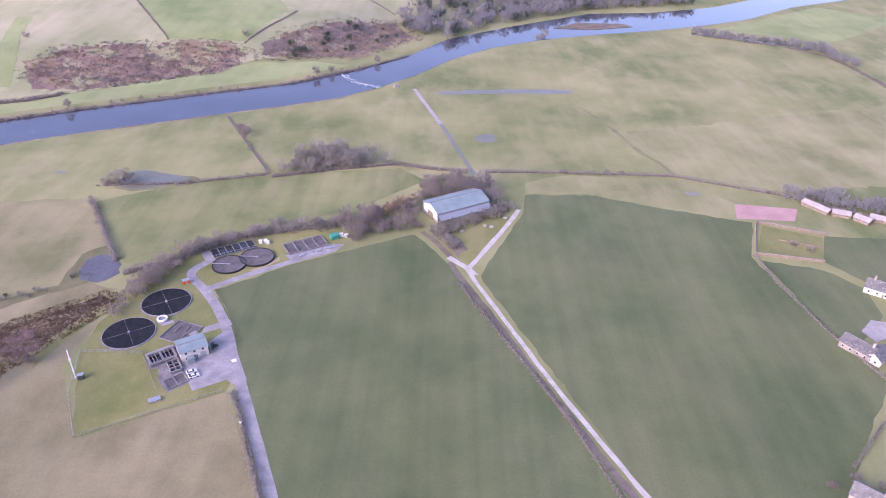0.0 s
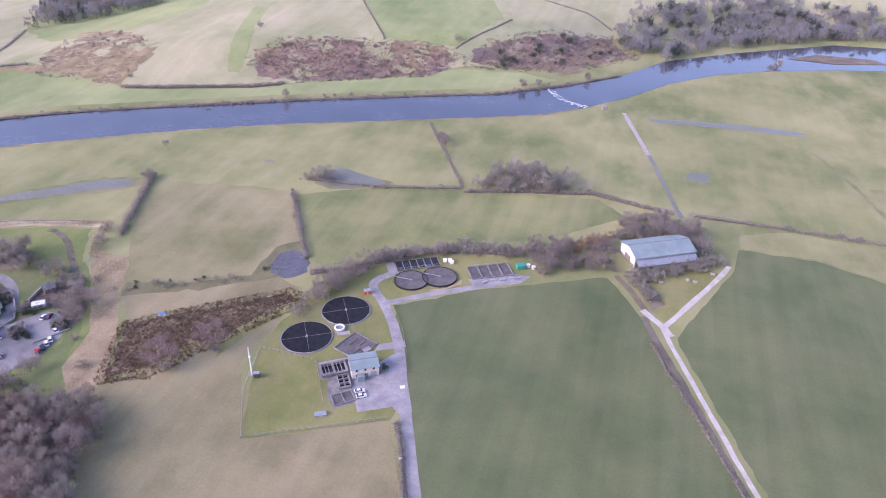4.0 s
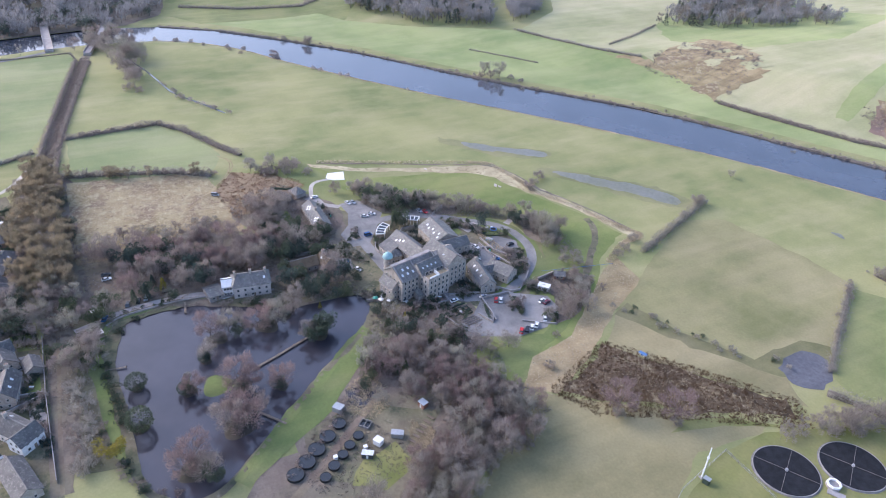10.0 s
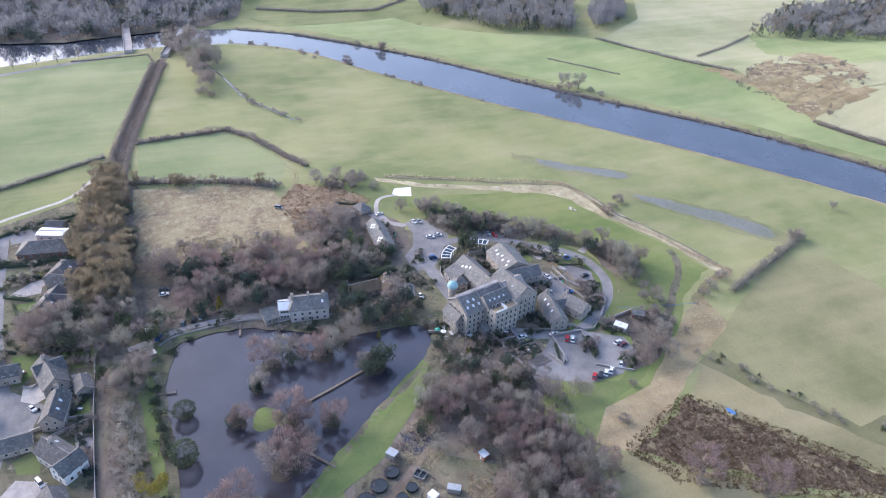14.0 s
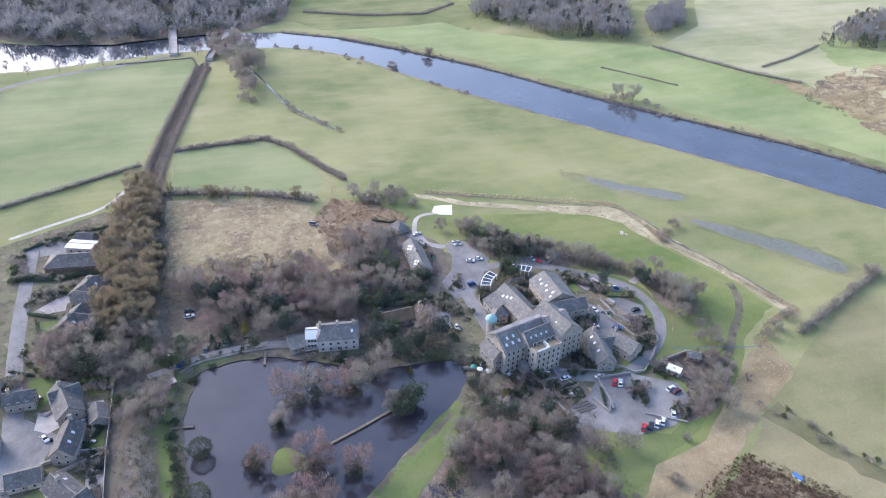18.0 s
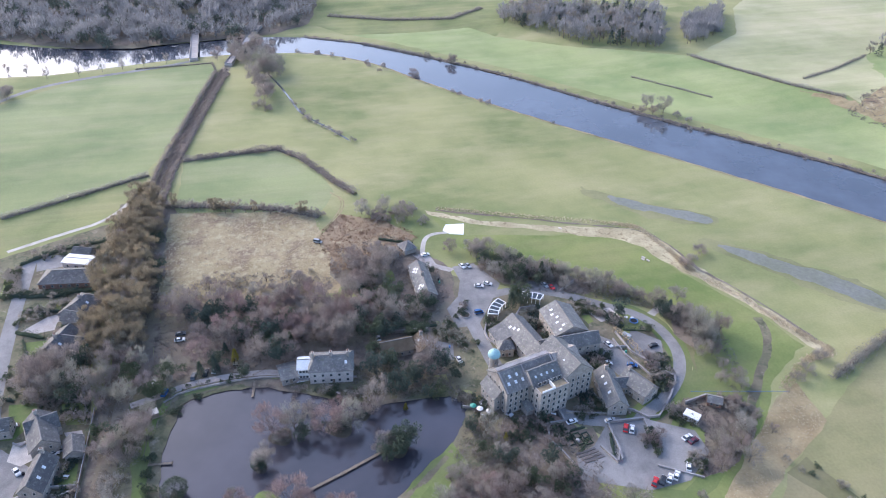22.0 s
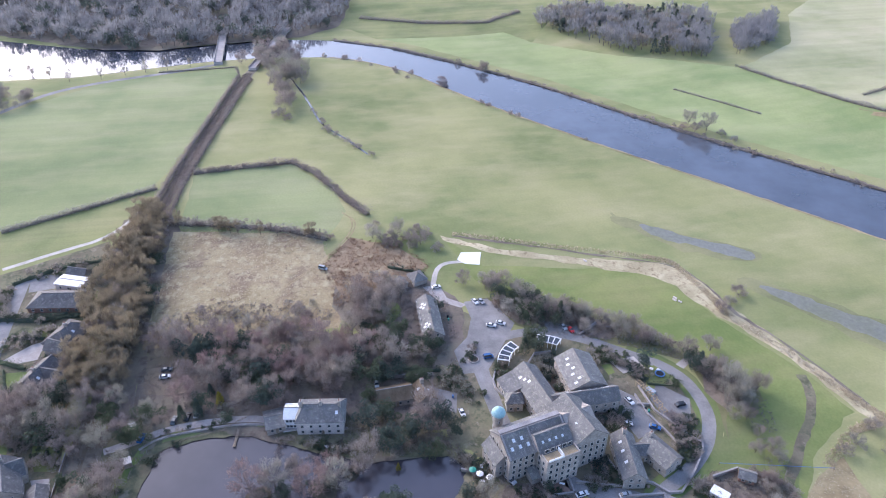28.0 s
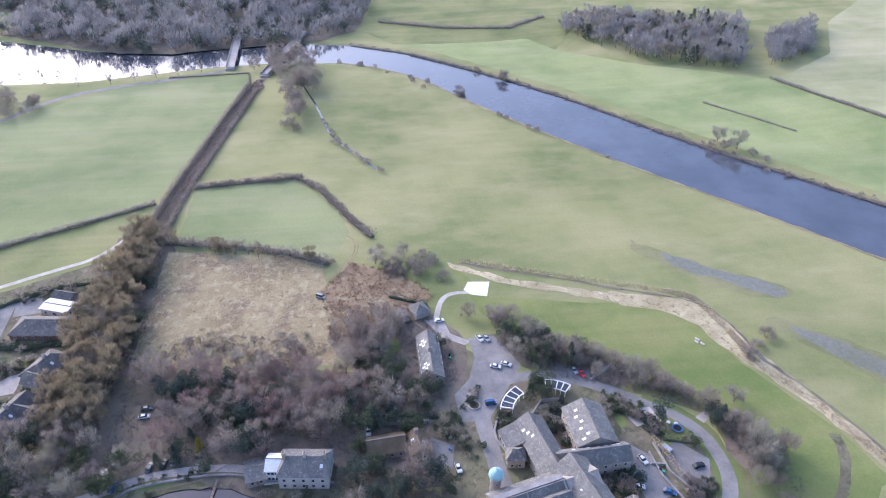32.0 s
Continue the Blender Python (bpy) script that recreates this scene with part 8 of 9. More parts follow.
def slab_thing(name, x, y, turn, long, wide, tall, mat, label, category, lid=None, z=0.0):
    """A small shed, crate or slab: body with an overhanging lid and a door or hatch."""
    ob = thing(name, x, y, at(x, y) + z, turn, label, category)
    part("body", box(bmesh.new(), -long / 2, -wide / 2, -0.1, long / 2, wide / 2, tall, 0.04), mat, ob)
    part("lid", box(bmesh.new(), -long / 2 - 0.12, -wide / 2 - 0.12, tall, long / 2 + 0.12, wide / 2 + 0.12, tall + 0.12, 0.03), lid or mat, ob)
    part("hatch", box(bmesh.new(), -0.4, -wide / 2 - 0.06, 0.1, 0.4, -wide / 2 + 0.02, tall * 0.85), lid or mat, ob)
    return ob


slab_thing("chamber", -113.5, 208, 30, 4.4, 2.2, 0.9, CONCRETE, "low pale concrete chamber on the grass", "chamber", METAL)
slab_thing("digger_cab", -127.7, 291, 30, 3.2, 2.2, 2.0, ORANGE, "small orange works plant beside the road", "machine", METAL)
slab_thing("green_tank_cover", -60.6, 338.6, 30, 4.5, 3.5, 2.2, GREEN, "green box-shaped equipment housing", "housing")
for x, y in ((-100, 331.5), (-96, 331), (-97.5, 332.5), (-57, 341), (-54, 340)):
    slab_thing("white_tank", x, y, 20, 1.8, 1.6, 1.6, WHITE, "small white chemical tank beside the tanks", "tank")
for x, y, turn in ((-71, 322, 20), (-67, 324, 35), (-63, 327, 10), (-75, 319, 50), (-60, 328, 30)):
    slab_thing("pump_skid", x, y, turn, 2.8, 1.0, 0.9, METAL, "small grey pump and pipework on a pad", "pump")
slab_thing("hatch_cover", -111.3, 250.5, 60, 3.4, 2.2, 0.6, PATIO, "pale concrete hatch on a drying bed", "cover", CONCRETE)
slab_thing("sign_board", -88.5, 233, 30, 1.8, 1.5, 0.25, WHITE, "white square cover plate on the yard", "cover")
draped("pad", [(-84, 319), (-62, 332), (-54, 332), (-58, 324), (-78, 312)], CONCRETE, 0.16, 20, "concrete pad with pipework", "pad")


def fence(line, label, tall=1.6, step=3.0, name="wire_fence", boards=0):
    """Posts with two or three rails or wires."""
    top = tagged(new(name), label, "fence")
    for (ax, ay), (bx, by) in zip(line[:-1], line[1:]):
        long, turn = math.hypot(bx - ax, by - ay), math.degrees(math.atan2(by - ay, bx - ax))
        n = max(1, round(long / step))
        for k in range(n):
            s = k / n
            ob = part("post", box(bmesh.new(), -0.07, -0.07, -0.2, 0.07, 0.07, tall), TIMBER, top)
            ob.matrix_basis = pose(ax + s * (bx - ax), ay + s * (by - ay), at(ax, ay), 0, 0, turn)
        for h in (0.3, 0.65, 0.97):
            ob = part("rail", box(bmesh.new(), 0, -0.025, tall * h - 0.04, long, 0.025, tall * h + 0.02), TIMBER if tall < 1.5 else METAL, top)
            ob.matrix_basis = pose(ax, ay, at(ax, ay), 0, 0, turn)
    return top


fence([(-156, 236.6), (-143.6, 236.8), (-129.3, 236.5), (-115, 213.7)], "grey wire fence inside the treatment works")
fence([(-156, 236.6), (-152, 221), (-149, 210), (-136.4, 187.4), (-112, 201), (-88, 214)], "grey wire boundary fence of the treatment works")
fence([(-89, 240), (-94, 254), (-102, 270), (-112, 285)], "pale rail fence beside the access road", 1.2, 4)
fence([(-240, 190), (-252, 182), (-262, 176)], "timber post and rail fence under trees", 1.1)
fence([(-330, 80), (-322, 68), (-320, 55), (-314, 45)], "timber rail fence along the pond drive", 1.1)


# ---- vehicles ----
CAR_MESHES = {}


def car_mesh(kind):
    if kind in CAR_MESHES:
        return CAR_MESHES[kind]
    tall, van = (1.95, True) if kind == "van" else (1.46, False)
    side = [(-2.15, 0.3), (2.12, 0.3), (2.2, 0.62), (1.95, 0.86), (1.0, 0.96), (-1.9, 0.98), (-2.18, 0.75)]
    cabin = [(1.05, 0.95), (0.35, tall - 0.06), (-1.2, tall - 0.04), (-1.95, 0.97)] if not van else [(1.5, 0.95), (0.95, tall - 0.05), (-2.05, tall - 0.03), (-2.15, 0.97)]
    out = {}
    for name, profile, wide, taper in (("body", side, 0.88, 1.0), ("cabin_glass", cabin, 0.82, 0.82)):
        bm = bmesh.new()
        low = min(z for _, z in profile)
        loops = []
        for s in (-1, 1):
            loops.append([bm.verts.new((x, s * wide * (1 - (1 - taper) * (z - low) / 1.0), z)) for x, z in profile])
        bm.faces.new(loops[0])
        bm.faces.new(loops[1][::-1])
        for k in range(len(profile)):
            j = (k + 1) % len(profile)
            bm.faces.new((loops[0][k], loops[1][k], loops[1][j], loops[0][j]))
        bmesh.ops.recalc_face_normals(bm, faces=bm.faces)
        bmesh.ops.bevel(bm, geom=bm.edges[:], offset=0.06, segments=2, affect="EDGES")
        out[name] = bm
    bm = bmesh.new()
    box(bm, cabin[2][0] + 0.05, -0.62, tall - 0.08, cabin[1][0] - 0.05, 0.62, tall + 0.02, 0.04)
    out["roof"] = bm
    for name, bm in out.items():
        me = bpy.data.meshes.new(name)
        bm.to_mesh(me)
        bm.free()
        out[name] = me
    bm = bmesh.new()
    bmesh.ops.create_cone(bm, segments=14, radius1=0.33, radius2=0.33, depth=0.22, cap_ends=True, matrix=Matrix.Rotation(radians(90), 4, "X"))
    out["wheel"] = bpy.data.meshes.new("wheel")
    bm.to_mesh(out["wheel"])
    bm.free()
    out["wheel"].materials.append(RUBBER)
    bm = box(bmesh.new(), -0.06, -0.2, -0.08, 0.06, 0.2, 0.08, 0.02)
    out["headlight"] = bpy.data.meshes.new("headlight")
    bm.to_mesh(out["headlight"])
    bm.free()
    out["headlight"].materials.append(SKYLIGHT)
    CAR_MESHES[kind] = out
    return out


PAINTED = {}


def car(colour, x, y, turn, kind="car", where="parked on tarmac"):
    top = thing(kind, x, y, at(x, y) + 0.15, turn, f"{colour} {'van' if kind == 'van' else 'hatchback car'} {where}", kind, "parked vehicles")
    meshes = car_mesh(kind)
    for name in ("body", "roof", "cabin_glass"):
        key = (kind, name, colour)
        if key not in PAINTED:
            PAINTED[key] = meshes[name].copy()
            PAINTED[key].materials.append(GLASS if name == "cabin_glass" else CAR_PAINT[colour])
        new(name, PAINTED[key]).parent = top
    for u in (-1.35, 1.35):
        for v in (-0.8, 0.8):
            ob = new("wheel", meshes["wheel"])
            ob.parent, ob.location = top, (u, v, 0.33)
    for v in (-0.6, 0.6):
        ob = new("headlight", meshes["headlight"])
        ob.parent, ob.location = top, (2.14, v, 0.7)
    return top


for colour, x, y, turn in (("white", -276, 186.3, 100), ("silver", -273.6, 200.3, 95), ("red", -269, 204.4, 150), ("white", -268, 206.4, 150), ("white", -260.3, 224.2, 110), ("maroon", -258.4, 225.6, 110), ("white", -248.1, 218, 150), ("white", -245.5, 212, 140), ("white", -244.9, 209.2, 140), ("black", -244.6, 206.5, 140), ("red", -244.6, 203.6, 140),
                           ("white", -365.4, 175.5, 70), ("white", -366.3, 179.9, 60), ("white", -383, 171.8, 20), ("silver", -382.7, 174.6, 20), ("silver", -359.8, 206, 15), ("red", -357.6, 208.5, 15), ("white", -396.4, 156.3, 100), ("white", -313.9, 217.6, 20), ("white", -303.1, 212.3, 80), ("blue", -300, 221.8, 60), ("black", -309.4, 235.9, 100), ("white", -317.4, 153.9, 10), ("silver", -285, 164.5, 30)):
    car(colour, x, y, turn)
for colour, x, y, turn in (("white", -353, 43, 95), ("grey", -357, 43, 95), ("grey", -329, 50, 170), ("black", -330, 54.5, 170), ("silver", -331, 58, 165), ("black", -334, 66, 175), ("blue", -322, 40, 160), ("white", -293.4, -4.4, 35), ("white", -299.3, 5.7, 100), ("silver", -300.6, 8.2, 100), ("white", -102.3, 222.4, 30), ("white", -104, 224.9, 30), ("black", -326, 88, 0), ("white", -337, 124, 0), ("silver", 188, 256, 40)):
    car(colour, x, y, turn, where="parked near a building")
car("white", -255.9, 1.8, 30, "van", "parked in a driveway")
car("silver", -419, 105, 60, "van", "parked beside a rutted track")
car("blue", -346, 170, 95, "van", "parked beside the yard")

# ---- allotment and pond furniture ----
for x, y, r in ((-224, 112.5, 2.6), (-219.8, 106.8, 2.9), (-215.5, 101.4, 3.1), (-211.4, 96.6, 3.1), (-215.8, 117.1, 2.0), (-212.7, 112.7, 2.0), (-209.6, 109.1, 1.9), (-206.1, 104.7, 2.1), (-207.5, 91.5, 3.0), (-202.5, 100.5, 2.0)):
    ob = thing("fish_tank", x, y, 0, 0, "round black fish-rearing tank full of dark water", "tank", "round fish tanks")
    part("wall", ring_mesh(r - 0.12, r, -0.1, 1.1, 32), RUBBER, ob)
    part("water", disc_mesh(r - 0.13, 1.02, 0.9, 32), DARKWATER, ob)
road([(-230, 128), (-224, 121), (-216, 111), (-208, 101), (-198, 88)], 3.0, EARTH, "brown earth lane between fish tanks", "lane", 0.14)
slab_thing("shed", -231, 114.7, 40, 3.6, 3.0, 2.3, METAL, "grey corrugated garden shed beside tanks", "shed", METAL)
slab_thing("shed", -209.9, 122.5, 30, 3.0, 2.6, 2.2, WHITE, "small white-roofed shed on an allotment", "shed", WHITE)
slab_thing("shed", -210.5, 130.1, 60, 4.4, 2.4, 2.0, METAL, "long grey-roofed shed on an allotment", "shed", METAL)
slab_thing("greenhouse", -205.9, 116.9, 60, 4.0, 2.2, 2.0, GLASS, "small glass allotment greenhouse", "greenhouse", SKYLIGHT)
slab_thing("shed", -220.6, 144.9, 20, 3.2, 2.6, 2.2, BRICK, "white-roofed brown shed among brambles", "shed", WHITE)
slab_thing("bin", -209.7, 117.5, 0, 1.2, 1.2, 1.1, WHITE, "white water butt beside a path", "butt", WHITE)
slab_thing("bin", -209.4, 106.3, 0, 1.3, 1.3, 1.2, WHITE, "white water butt beside a tank", "butt", WHITE)
open_tanks(-220.2, 121.4, 45, 4.0, 3.4, 2, "small walled concrete allotment pit", DARKWATER, 0.3, 1.0)
for k in range(6):
    slab_thing("raised_bed", -206 - k * 1.6, 134 + k * 2.2, 30, 3.0, 0.9, 0.35, PALEWOOD, "timber-edged allotment raised bed", "raised bed", EARTH)
slab_thing("trough", -211, 243.6, 20, 3.4, 1.4, 0.9, SKYLIGHT, "pale blue feed trough in rough grass", "trough", BLUE)
slab_thing("marquee", -268.5, 230.5, 40, 5.5, 3.6, 2.4, WHITE, "white rectangular marquee tent on grass", "tent", WHITE)
house("small brown timber cabin with a grey roof", -274, 243, 60, 5, 4, 2.3, 3.6, wall=BRICK, rows=1, cols=2, ends=0, chimneys=(), name="cabin", category="cabin")
slab_thing("shed", -311, 37.5, 20, 3.0, 2.6, 2.2, TIMBER, "small cream-roofed hut under trees", "shed", RENDER)
slab_thing("shed", -327.5, 36, 20, 2.4, 2.0, 2.0, TIMBER, "small white-roofed shed under trees", "shed", WHITE)
slab_thing("skip", -317.7, 227.7, 30, 3.4, 1.8, 1.2, TEAL, "grey-green garden shed roof beside a lawn", "shed", METAL)
slab_thing("table", -295.7, 228.6, 60, 2.2, 1.2, 0.8, RENDER, "pale garden table on a terrace", "table")
for x, y in ((-286, 157.5), (-288, 154.5), (-290, 152.5)):
    ob = thing("parasol", x, y, 0, 0, "pale garden parasol on a pondside terrace", "parasol", "garden parasols")
    bm = bmesh.new()
    bmesh.ops.create_cone(bm, segments=8, radius1=1.3, radius2=0.05, depth=0.5, cap_ends=True, matrix=Matrix.Translation((0, 0, 2.4)))
    part("canopy", bm, WHITE if x > -289 else GREEN, ob)
    part("pole", box(bmesh.new(), -0.04, -0.04, 0, 0.04, 0.04, 2.2), TIMBER, ob)
    part("base", box(bmesh.new(), -0.3, -0.3, 0, 0.3, 0.3, 0.1), CONCRETE, ob)


def trampoline():
    ob = thing("trampoline", -326.2, 235.1, 0, 0, "round blue garden trampoline on a lawn", "trampoline")
    part("pad", ring_mesh(1.5, 2.0, 0.75, 0.9, 32), BLUE, ob)
    part("mat", disc_mesh(1.55, 0.82, 0.05, 32), RUBBER, ob)
    for k in range(4):
        a = k * math.pi / 2
        part("leg", box(bmesh.new(), 1.8 * math.cos(a) - 0.05, 1.8 * math.sin(a) - 0.05, -0.1, 1.8 * math.cos(a) + 0.05, 1.8 * math.sin(a) + 0.05, 0.76), METAL, ob)
    for x, y in ((-329.5, 233), (-328.5, 235.5)):
        ob = thing("white_table", x, y, 0, 0, "white round garden table beside a trampoline", "table")
        part("top", disc_mesh(0.8, 0.7, 0.12, 20), WHITE, ob)
        part("stem", disc_mesh(0.2, 0.6, 0.6, 10), WHITE, ob)


trampoline()


def roundabout():
    ob = thing("planter", -345.7, 163.8, 0, 0, "round stone-edged planter in a yard", "planter")
    part("kerb", ring_mesh(1.9, 2.3, 0, 0.55, 28), STONE, ob)
    part("soil", disc_mesh(1.92, 0.5, 0.4, 28), EARTH, ob)
    tree("shrub", -345.7, 163.8, 0.6, z=0.45)


roundabout()


def walkway(a, b, wide, label, z=-0.25):
    top = thing("footbridge", a[0], a[1], z, math.degrees(math.atan2(b[1] - a[1], b[0] - a[0])), label, "footbridge")
    long = math.hypot(b[0] - a[0], b[1] - a[1])
    n = int(long / 0.9)
    for k in range(n):
        part("plank", box(bmesh.new(), k * long / n, -wide / 2, 0, (k + 0.92) * long / n, wide / 2, 0.09), TIMBER, top)
    for k in range(int(long / 4) + 1):
        for s in (-1, 1):
            part("post", box(bmesh.new(), min(k * 4, long - 0.1), s * wide / 2 - 0.06, -1.4, min(k * 4, long - 0.1) + 0.12, s * wide / 2 + 0.06, 0.5), TIMBER, top)


low_wall(rounded([(-317, 40), (-321.5, 46), (-323, 57), (-324, 68), (-323.5, 78), (-321, 87)], 1), 0.5, 0.5, "low curved stone wall at the pond head")
walkway((-266.2, 90.3), (-271.2, 102.7), 1.0, "narrow timber footbridge between pond islets")
walkway((-271.2, 102.7), (-278.2, 118.3), 1.0, "narrow timber footbridge to a wooded islet")
walkway((-242, 87.7), (-232, 95.6), 1.0, "short timber footbridge to the bank")
walkway((-288.1, 37.5), (-287.3, 45.5), 0.9, "short timber fishing jetty")
walkway((-322.5, 73.2), (-314, 72.2), 0.9, "narrow timber jetty in the mill pond")
walkway((-266, 38.5), (-264.6, 44), 0.9, "short timber fishing jetty")
for n, (x, y, r) in enumerate(ISLETS):
    grassy = n == len(ISLETS) - 1
    ring = [(x + (r + 1) * math.cos(a), y + (r + 1) * math.sin(a)) for a in np.linspace(0, 2 * math.pi, 18, endpoint=False)]
    draped("islet", ring, GREENSWARD if grassy else MUD, 0.05 + 0.01 * (n % 3), 1.5, "small grassy pond islet" if grassy else "small wooded pond islet with bare earth", "islet", dry=False)


def rowing_boat():
    ob = thing("rowing_boat", -303, 117, -0.8, 80, "pale moored rowing boat on the pond", "boat")
    bm = bmesh.new()
    outer, inner = [], []
    for r, z, bag in ((1.0, 0.45, outer), (0.85, 0.4, inner)):
        for k in range(20):
            a = 2 * math.pi * k / 20
            u = 2.0 * math.cos(a) * r
            bag.append(bm.verts.new((u, 0.75 * math.sin(a) * r * (1 - 0.25 * max(0, math.cos(a))), z)))
    low = [bm.verts.new((v.co.x * 0.8, v.co.y * 0.7, -0.1)) for v in outer]
    floor = [bm.verts.new((v.co.x * 0.8, v.co.y * 0.75, 0.05)) for v in inner]
    for k in range(20):
        j = (k + 1) % 20
        bm.faces.new((low[k], low[j], outer[j], outer[k]))
        bm.faces.new((outer[k], outer[j], inner[j], inner[k]))
        bm.faces.new((inner[k], inner[j], floor[j], floor[k]))
    bm.faces.new(floor)
    part("hull", bm, RENDER, ob)
    for u in (-0.8, 0.5):
        part("thwart", box(bmesh.new(), u - 0.15, -0.6, 0.25, u + 0.15, 0.6, 0.3), TIMBER, ob)


rowing_boat()

# timber frames along the court, garden beds and oddments
for k in range(5):
    ob = thing("timber_frame", -321 + k * 3.6, 224.5 + k * 1.4 - 0.15 * k * k, 0, 20, "pale timber garden pergola frame", "pergola", "timber pergolas")
    for u in (-1.3, 1.3):
        for v in (-0.8, 0.8):
            part("post", box(bmesh.new(), u - 0.08, v - 0.08, -0.1, u + 0.08, v + 0.08, 2.1), PALEWOOD, ob)
    for u in (-1.3, 0, 1.3):
        part("beam", box(bmesh.new(), u - 0.07, -1.1, 2.1, u + 0.07, 1.1, 2.24), PALEWOOD, ob)
    for v in (-0.8, 0.8):
        part("bearer", box(bmesh.new(), -1.6, v - 0.07, 2.24, 1.6, v + 0.07, 2.36), PALEWOOD, ob)
draped("terrace", [(-337, 218), (-329, 221), (-331, 231), (-338, 229)], PALEPAVE, 0.14, 20, "pale paved garden terrace", "terrace")
draped("court_lawn", [(-335, 214), (-329, 215), (-330, 218), (-335, 218)], LAWN, 0.14, 20, "bright green artificial turf beside a building", "lawn")
draped("garden_lawn", [(-327, 229), (-332, 235), (-325, 239), (-320, 234), (-319, 227)], LAWN, 0.14, 20, "small mown garden lawn inside the drive", "lawn")
draped("parterre", [(-272, 176), (-272, 193), (-263, 193), (-258, 180), (-266, 175)], EARTH, 0.14, 20, "brown clipped garden beds beside the car park", "garden bed")
draped("courtyard", [(-334, 190), (-322, 188), (-322, 194), (-334, 197)], EARTH, 0.14, 20, "brown planted courtyard between mill wings", "courtyard")
slab_thing("river_hut", -44, 599, 30, 3.6, 2.4, 2.2, STONE, "small stone hut beside the river", "hut", CONCRETE)
for x, y in ((23.9, 355.4), (27.5, 354.5), (10.8, 348.3), (36.2, 365.5)):
    slab_thing("crate", x, y, x * 20, 2.2, 1.2, 0.9, PATIO, "pale bale or crate lying in rough grass", "crate")
slab_thing("sign_post", -76, 196, 20, 0.8, 0.5, 1.4, WHITE, "small white marker post beside a hedge", "marker", WHITE)
for x, y in ((-408, 232), (-373, 263), (-370, 264), (-371.5, 262)):
    slab_thing("bench", x, y, 30, 1.8, 0.6, 0.45, RENDER, "pale stone bench on the lawn", "bench", RENDER)


def weir():
    rnd = random.Random(9)
    verts, faces = [], []
    for x, y, a in along([(-96, 636), (-86, 620), (-74, 610), (-58, 601)], 0.35):
        for _ in range(3):
            if rnd.random() < 0.3:
                px, py, r = x + rnd.gauss(0, 1.6), y + rnd.gauss(0, 1.6), rnd.uniform(0.2, 0.7)
                base = len(verts)
                for k in range(6):
                    b = k * math.pi / 3 + rnd.uniform(-0.3, 0.3)
                    verts.append((px + r * math.cos(b) * 1.5, py + r * math.sin(b), -1.15 + rnd.uniform(0, 0.05)))
                verts.append((px, py, -1.0))
                for k in range(6):
                    faces.append((base + k, base + (k + 1) % 6, base + 6))
    tagged(put_mesh("weir_foam", verts, faces, FOAM), "white broken water over a stony weir", "foam", kind="stuff")


weir()

# ---- mill gardens ----
for line, tall, label in (([(-321, 224), (-308, 225), (-301, 229), (-295, 232), (-291, 235)], 1.1, "stepped sandstone terrace wall above a car park"), ([(-317, 221), (-306, 222), (-298, 225), (-291, 227)], 0.9, "low sandstone wall of a terraced garden"), ([(-311, 225), (-312, 220)], 1.0, "short sandstone garden wall beside parking"), ([(-337, 183), (-345, 189), (-345, 196)], 1.2, "curved stone wall round a sunken court"), ([(-354, 211), (-361, 221)], 0.8, "low stone wall beside a ramp"), ([(-357, 224), (-357, 231)], 1.0, "short ruined stone wall in grass"), ([(-270, 175), (-263, 178), (-256, 180)], 1.2, "stone wall of a formal garden"), ([(-263, 192), (-255, 195), (-260, 198)], 1.1, "stone wall between garden and car park"), ([(-276, 232), (-278, 242)], 1.5, "dark timber fence beside a cabin"), ([(-253, 222), (-249, 226)], 0.9, "low stone wall of a garden bed"), ([(-251, 208), (-243, 221)], 0.7, "low stone kerb wall of a car park"), ([(-285, 184), (-277, 184), (-277, 177), (-272, 176)], 1.0, "stone wall of a front garden"), ([(-291, 199), (-284, 201), (-281, 206)], 0.9, "stone wall of a cottage garden"), ([(-276, 2), (-282, 17)], 1.3, "stone boundary wall between gardens"), ([(-272, -14), (-275, 1)], 1.1, "stone boundary wall beside a drive"), ([(-307, -9), (-305, -6), (-308, -3)], 0.8, "low pale wall edging a drive")):
    low_wall(line, tall, 0.4, label)
for n, (line, width, tall) in enumerate([([(-271, 177), (-273, 190)], 1.2, 1.2), ([(-268, 198), (-258, 195)], 1.6, 1.4), ([(-312, 214), (-304, 208), (-299, 210)], 2.0, 1.6), ([(-287, 205), (-283, 202)], 2.0, 1.6), ([(-322, 228), (-319, 240)], 1.2, 1.1), ([(-400, -34), (-396, -14), (-400, -5)], 2.6, 2.2), ([(-426, -36), (-438, -17), (-442, 4)], 2.6, 2.2), ([(-334, -24), (-329, -14)], 1.6, 1.6), ([(-328, -4), (-327, 3), (-326, 12)], 2.0, 2.2), ([(-386, -24), (-384, -10)], 1.8, 1.6), ([(-366, -20), (-355, -16)], 1.6, 1.4)]):
    hedge(line, width, tall, 130 + n, NEEDLE, 8, "dense dark green evergreen garden hedge")
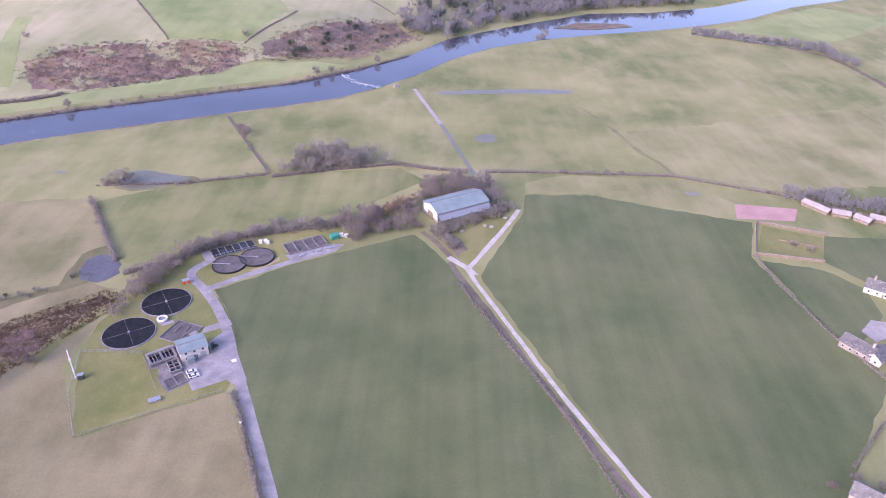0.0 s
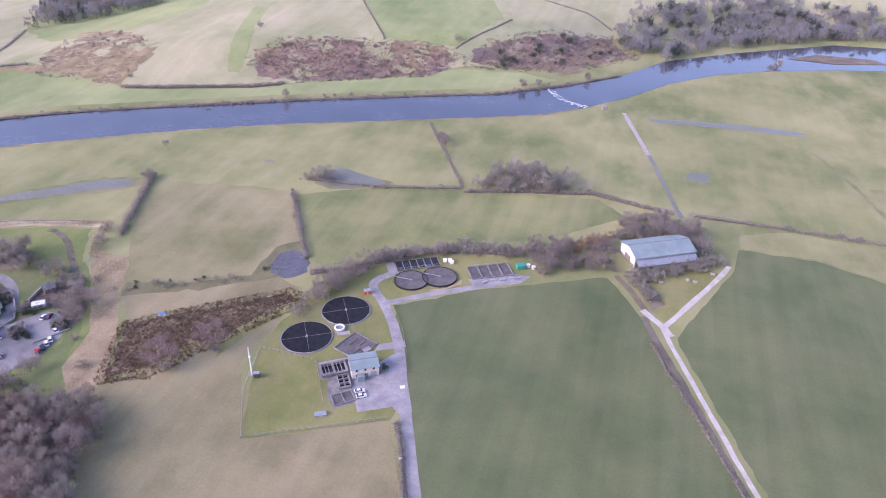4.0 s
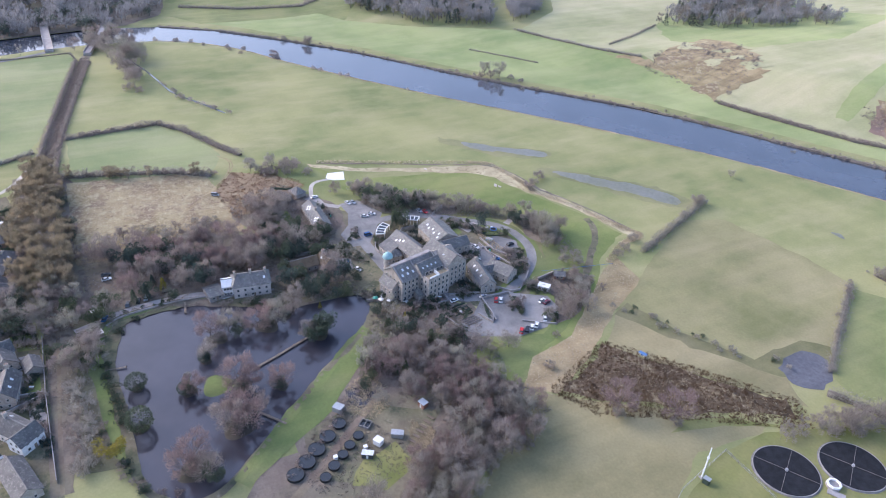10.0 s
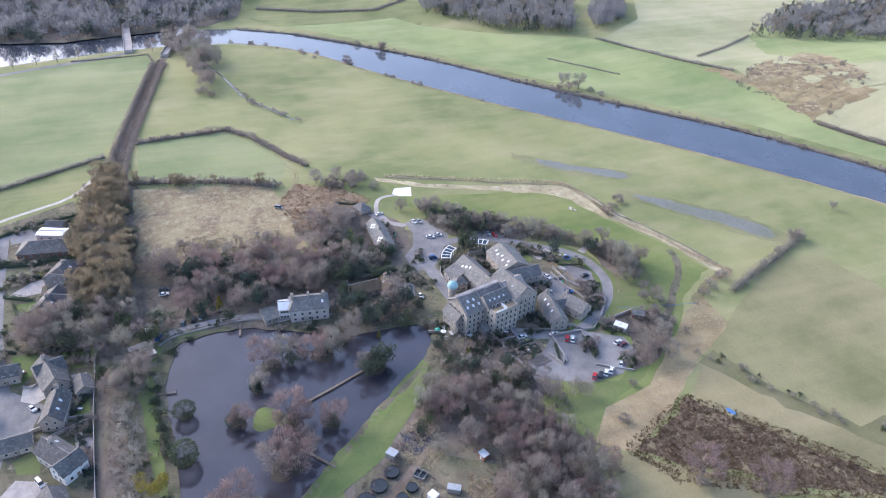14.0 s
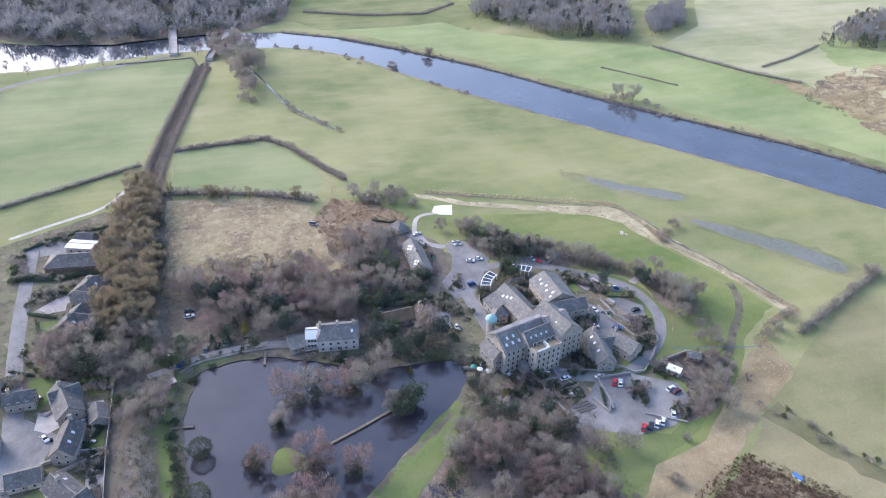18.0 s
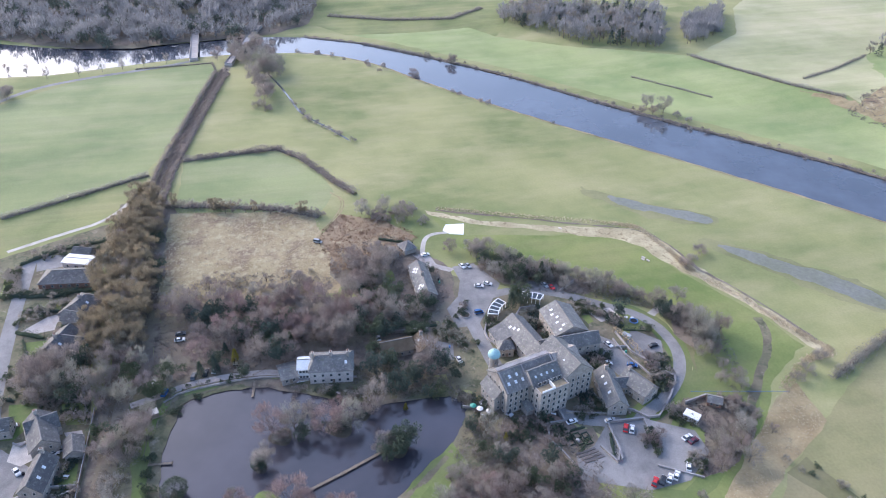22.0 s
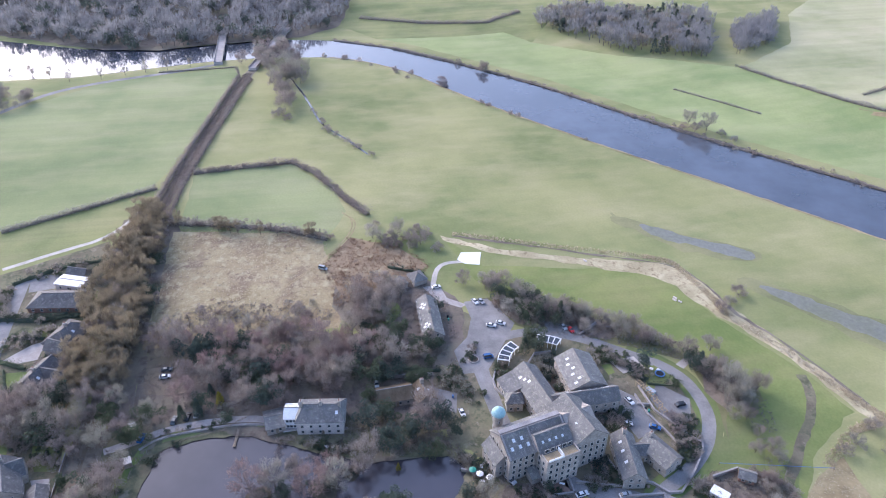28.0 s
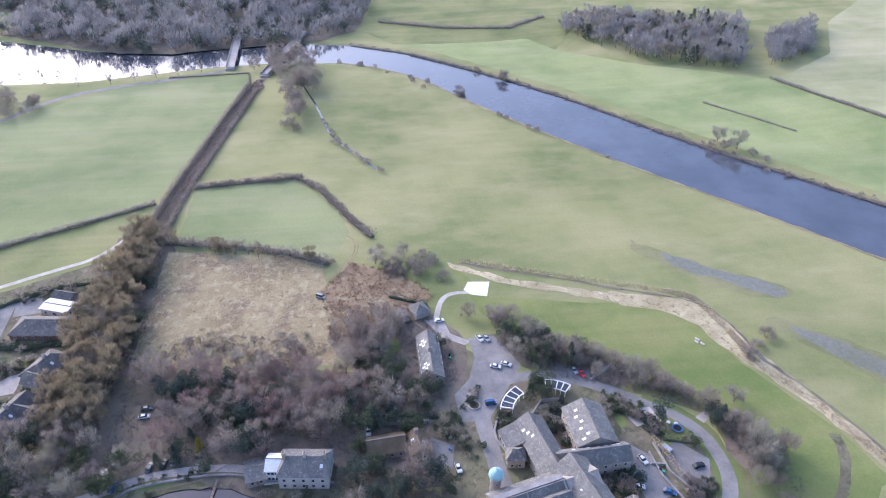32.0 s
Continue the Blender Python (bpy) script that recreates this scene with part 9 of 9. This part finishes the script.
# clipped beds of the formal garden
for k in range(4):
    for j in range(2):
        x, y = -270.3 + 2.9 * j + 0.4 * k, 179.5 + 3.1 * k
        ob = thing("box_hedge", x, y, 0.1, 10, "low clipped box hedge edging a formal bed", "hedge", "clipped box hedges")
        bm = bmesh.new()
        for x0, y0, x1, y1 in ((-1.3, -1.3, 1.3, -0.95), (-1.3, 0.95, 1.3, 1.3), (-1.3, -0.95, -0.95, 0.95), (0.95, -0.95, 1.3, 0.95)):
            box(bm, x0, y0, 0, x1, y1, 0.55, 0.06)
        part("hedge_frame", bm, NEEDLE, ob)
        part("soil", box(bmesh.new(), -0.94, -0.94, 0, 0.94, 0.94, 0.2), EARTH, ob)
ob = thing("stone_urn", -267.3, 185, 0.1, 0, "pale round stone garden ornament among clipped beds", "ornament")
part("plinth", disc_mesh(0.9, 0.35, 0.35, 20), CONCRETE, ob)
part("bowl", disc_mesh(0.6, 0.9, 0.5, 20), PALEPAVE, ob)
for k in range(4):
    x, y = -261.5 + 1.3 * k, 182 + 0.6 * k
    ob = thing("kitchen_bed", x, y, 0.12, 100, "long timber-edged vegetable bed of bare soil", "raised bed", "kitchen garden beds")
    part("edging", box(bmesh.new(), 0, -0.5, 0, 8, 0.5, 0.22, 0.03), TIMBER, ob)
    part("soil", box(bmesh.new(), 0.12, -0.38, 0.2, 7.88, 0.38, 0.3), SLUDGE, ob)
draped("garden_bed", [(-285, 177), (-285, 183), (-278, 183), (-278, 177)], BRACKEN, 0.14, 20, "reddish-brown planted front garden", "garden bed")
draped("garden_bed", [(-290, 193), (-291, 198), (-285, 199), (-282, 193)], BRACKEN, 0.14, 20, "reddish-brown planted cottage garden", "garden bed")
draped("ramp", [(-331, 244), (-328, 246), (-334, 255), (-337, 254)], PATIO, 0.16, 20, "pale stone path beside the drive", "path")
draped("ramp", [(-353, 210), (-356, 213), (-362, 221), (-360, 221)], PATIO, 0.16, 20, "pale stone ramp beside the drive", "path")
draped("yard", [(-366, 198), (-360, 212), (-352, 214), (-357, 200)], TARMAC, 0.135, 12, "dark tarmac parking bay beside the drive", "yard")
draped("verge_path", [(-309, 7), (-309, 13), (-303, 15), (-303, 10)], PATIO, 0.15, 20, "pale paved patio behind a house", "patio")
draped("verge_path", [(-275, 11), (-277, 14), (-271, 17), (-261, 17), (-264, 12)], PATIO, 0.15, 20, "pale paved patio beside a boundary fence", "patio")
dice = random.Random(9)
SEATS = ((-300, 228), (-297, 230), (-332, 225), (-334, 222), (-284, 180), (-281, 181), (-288, 196), (-286, 155), (-292, 156), (-307, 111), (-309, 104), (-316, -10), (-318, 9), (-288, 12))
for x, y in SEATS:
    ob = thing("garden_table", x, y, at(x, y) + 0.12, dice.uniform(0, 180), "small pale garden table with bench seats", "table", "garden tables")
    part("tabletop", box(bmesh.new(), -0.9, -0.4, 0.68, 0.9, 0.4, 0.75, 0.02), dice.choice((RENDER, TIMBER, WHITE)), ob)
    for v in (-0.8, 0.8):
        part("bench", box(bmesh.new(), -0.9, v - 0.15, 0.38, 0.9, v + 0.15, 0.44, 0.01), TIMBER, ob)
    for u in (-0.7, 0.7):
        part("trestle", box(bmesh.new(), u - 0.05, -0.9, 0, u + 0.05, 0.9, 0.68), TIMBER, ob)
BINS = ((-309, 222, BLACK), (-308, 222.8, GREEN), (-275.5, 209, TIMBER), (-318, 146, METAL), (-326, 152, BLUE), (-372, 158, GREEN), (-374, 158, BLACK), (-292, -2, BLACK), (-300, 16, GREEN))
for x, y, mat in BINS:
    ob = thing("wheeled_bin", x, y, 0.14, dice.uniform(0, 90), "wheeled refuse bin standing beside a wall", "bin", "wheeled bins")
    part("body", box(bmesh.new(), -0.35, -0.4, 0.05, 0.35, 0.4, 1.0, 0.04), mat, ob)
    part("lid", box(bmesh.new(), -0.38, -0.44, 1.0, 0.38, 0.44, 1.1, 0.03), mat, ob)
    for v in (-0.3, 0.3):
        part("wheel", box(bmesh.new(), -0.44, v - 0.05, 0, -0.3, v + 0.05, 0.18, 0.03), RUBBER, ob)
ob = tagged(new("blue_rope"), "thin blue rope fence across rough ground", "rope")
for (ax, ay), (bx, by) in (((-281, 237), (-277, 256)), ((-277, 256), (-273, 275))):
    run = part("rope", box(bmesh.new(), 0, -0.06, 0.95, math.dist((ax, ay), (bx, by)), 0.06, 1.07), BLUE, ob)
    run.matrix_basis = pose(ax, ay, 0, 0, 0, math.degrees(math.atan2(by - ay, bx - ax)))
for x, y in ((-281, 237), (-277, 256), (-273, 275)):
    part("post", box(bmesh.new(), x - 0.07, y - 0.07, -0.2, x + 0.07, y + 0.07, 1.2), TIMBER, ob)
tree("shrub", -99.5, 241, 1.0, label="dark evergreen bush beside the works building")
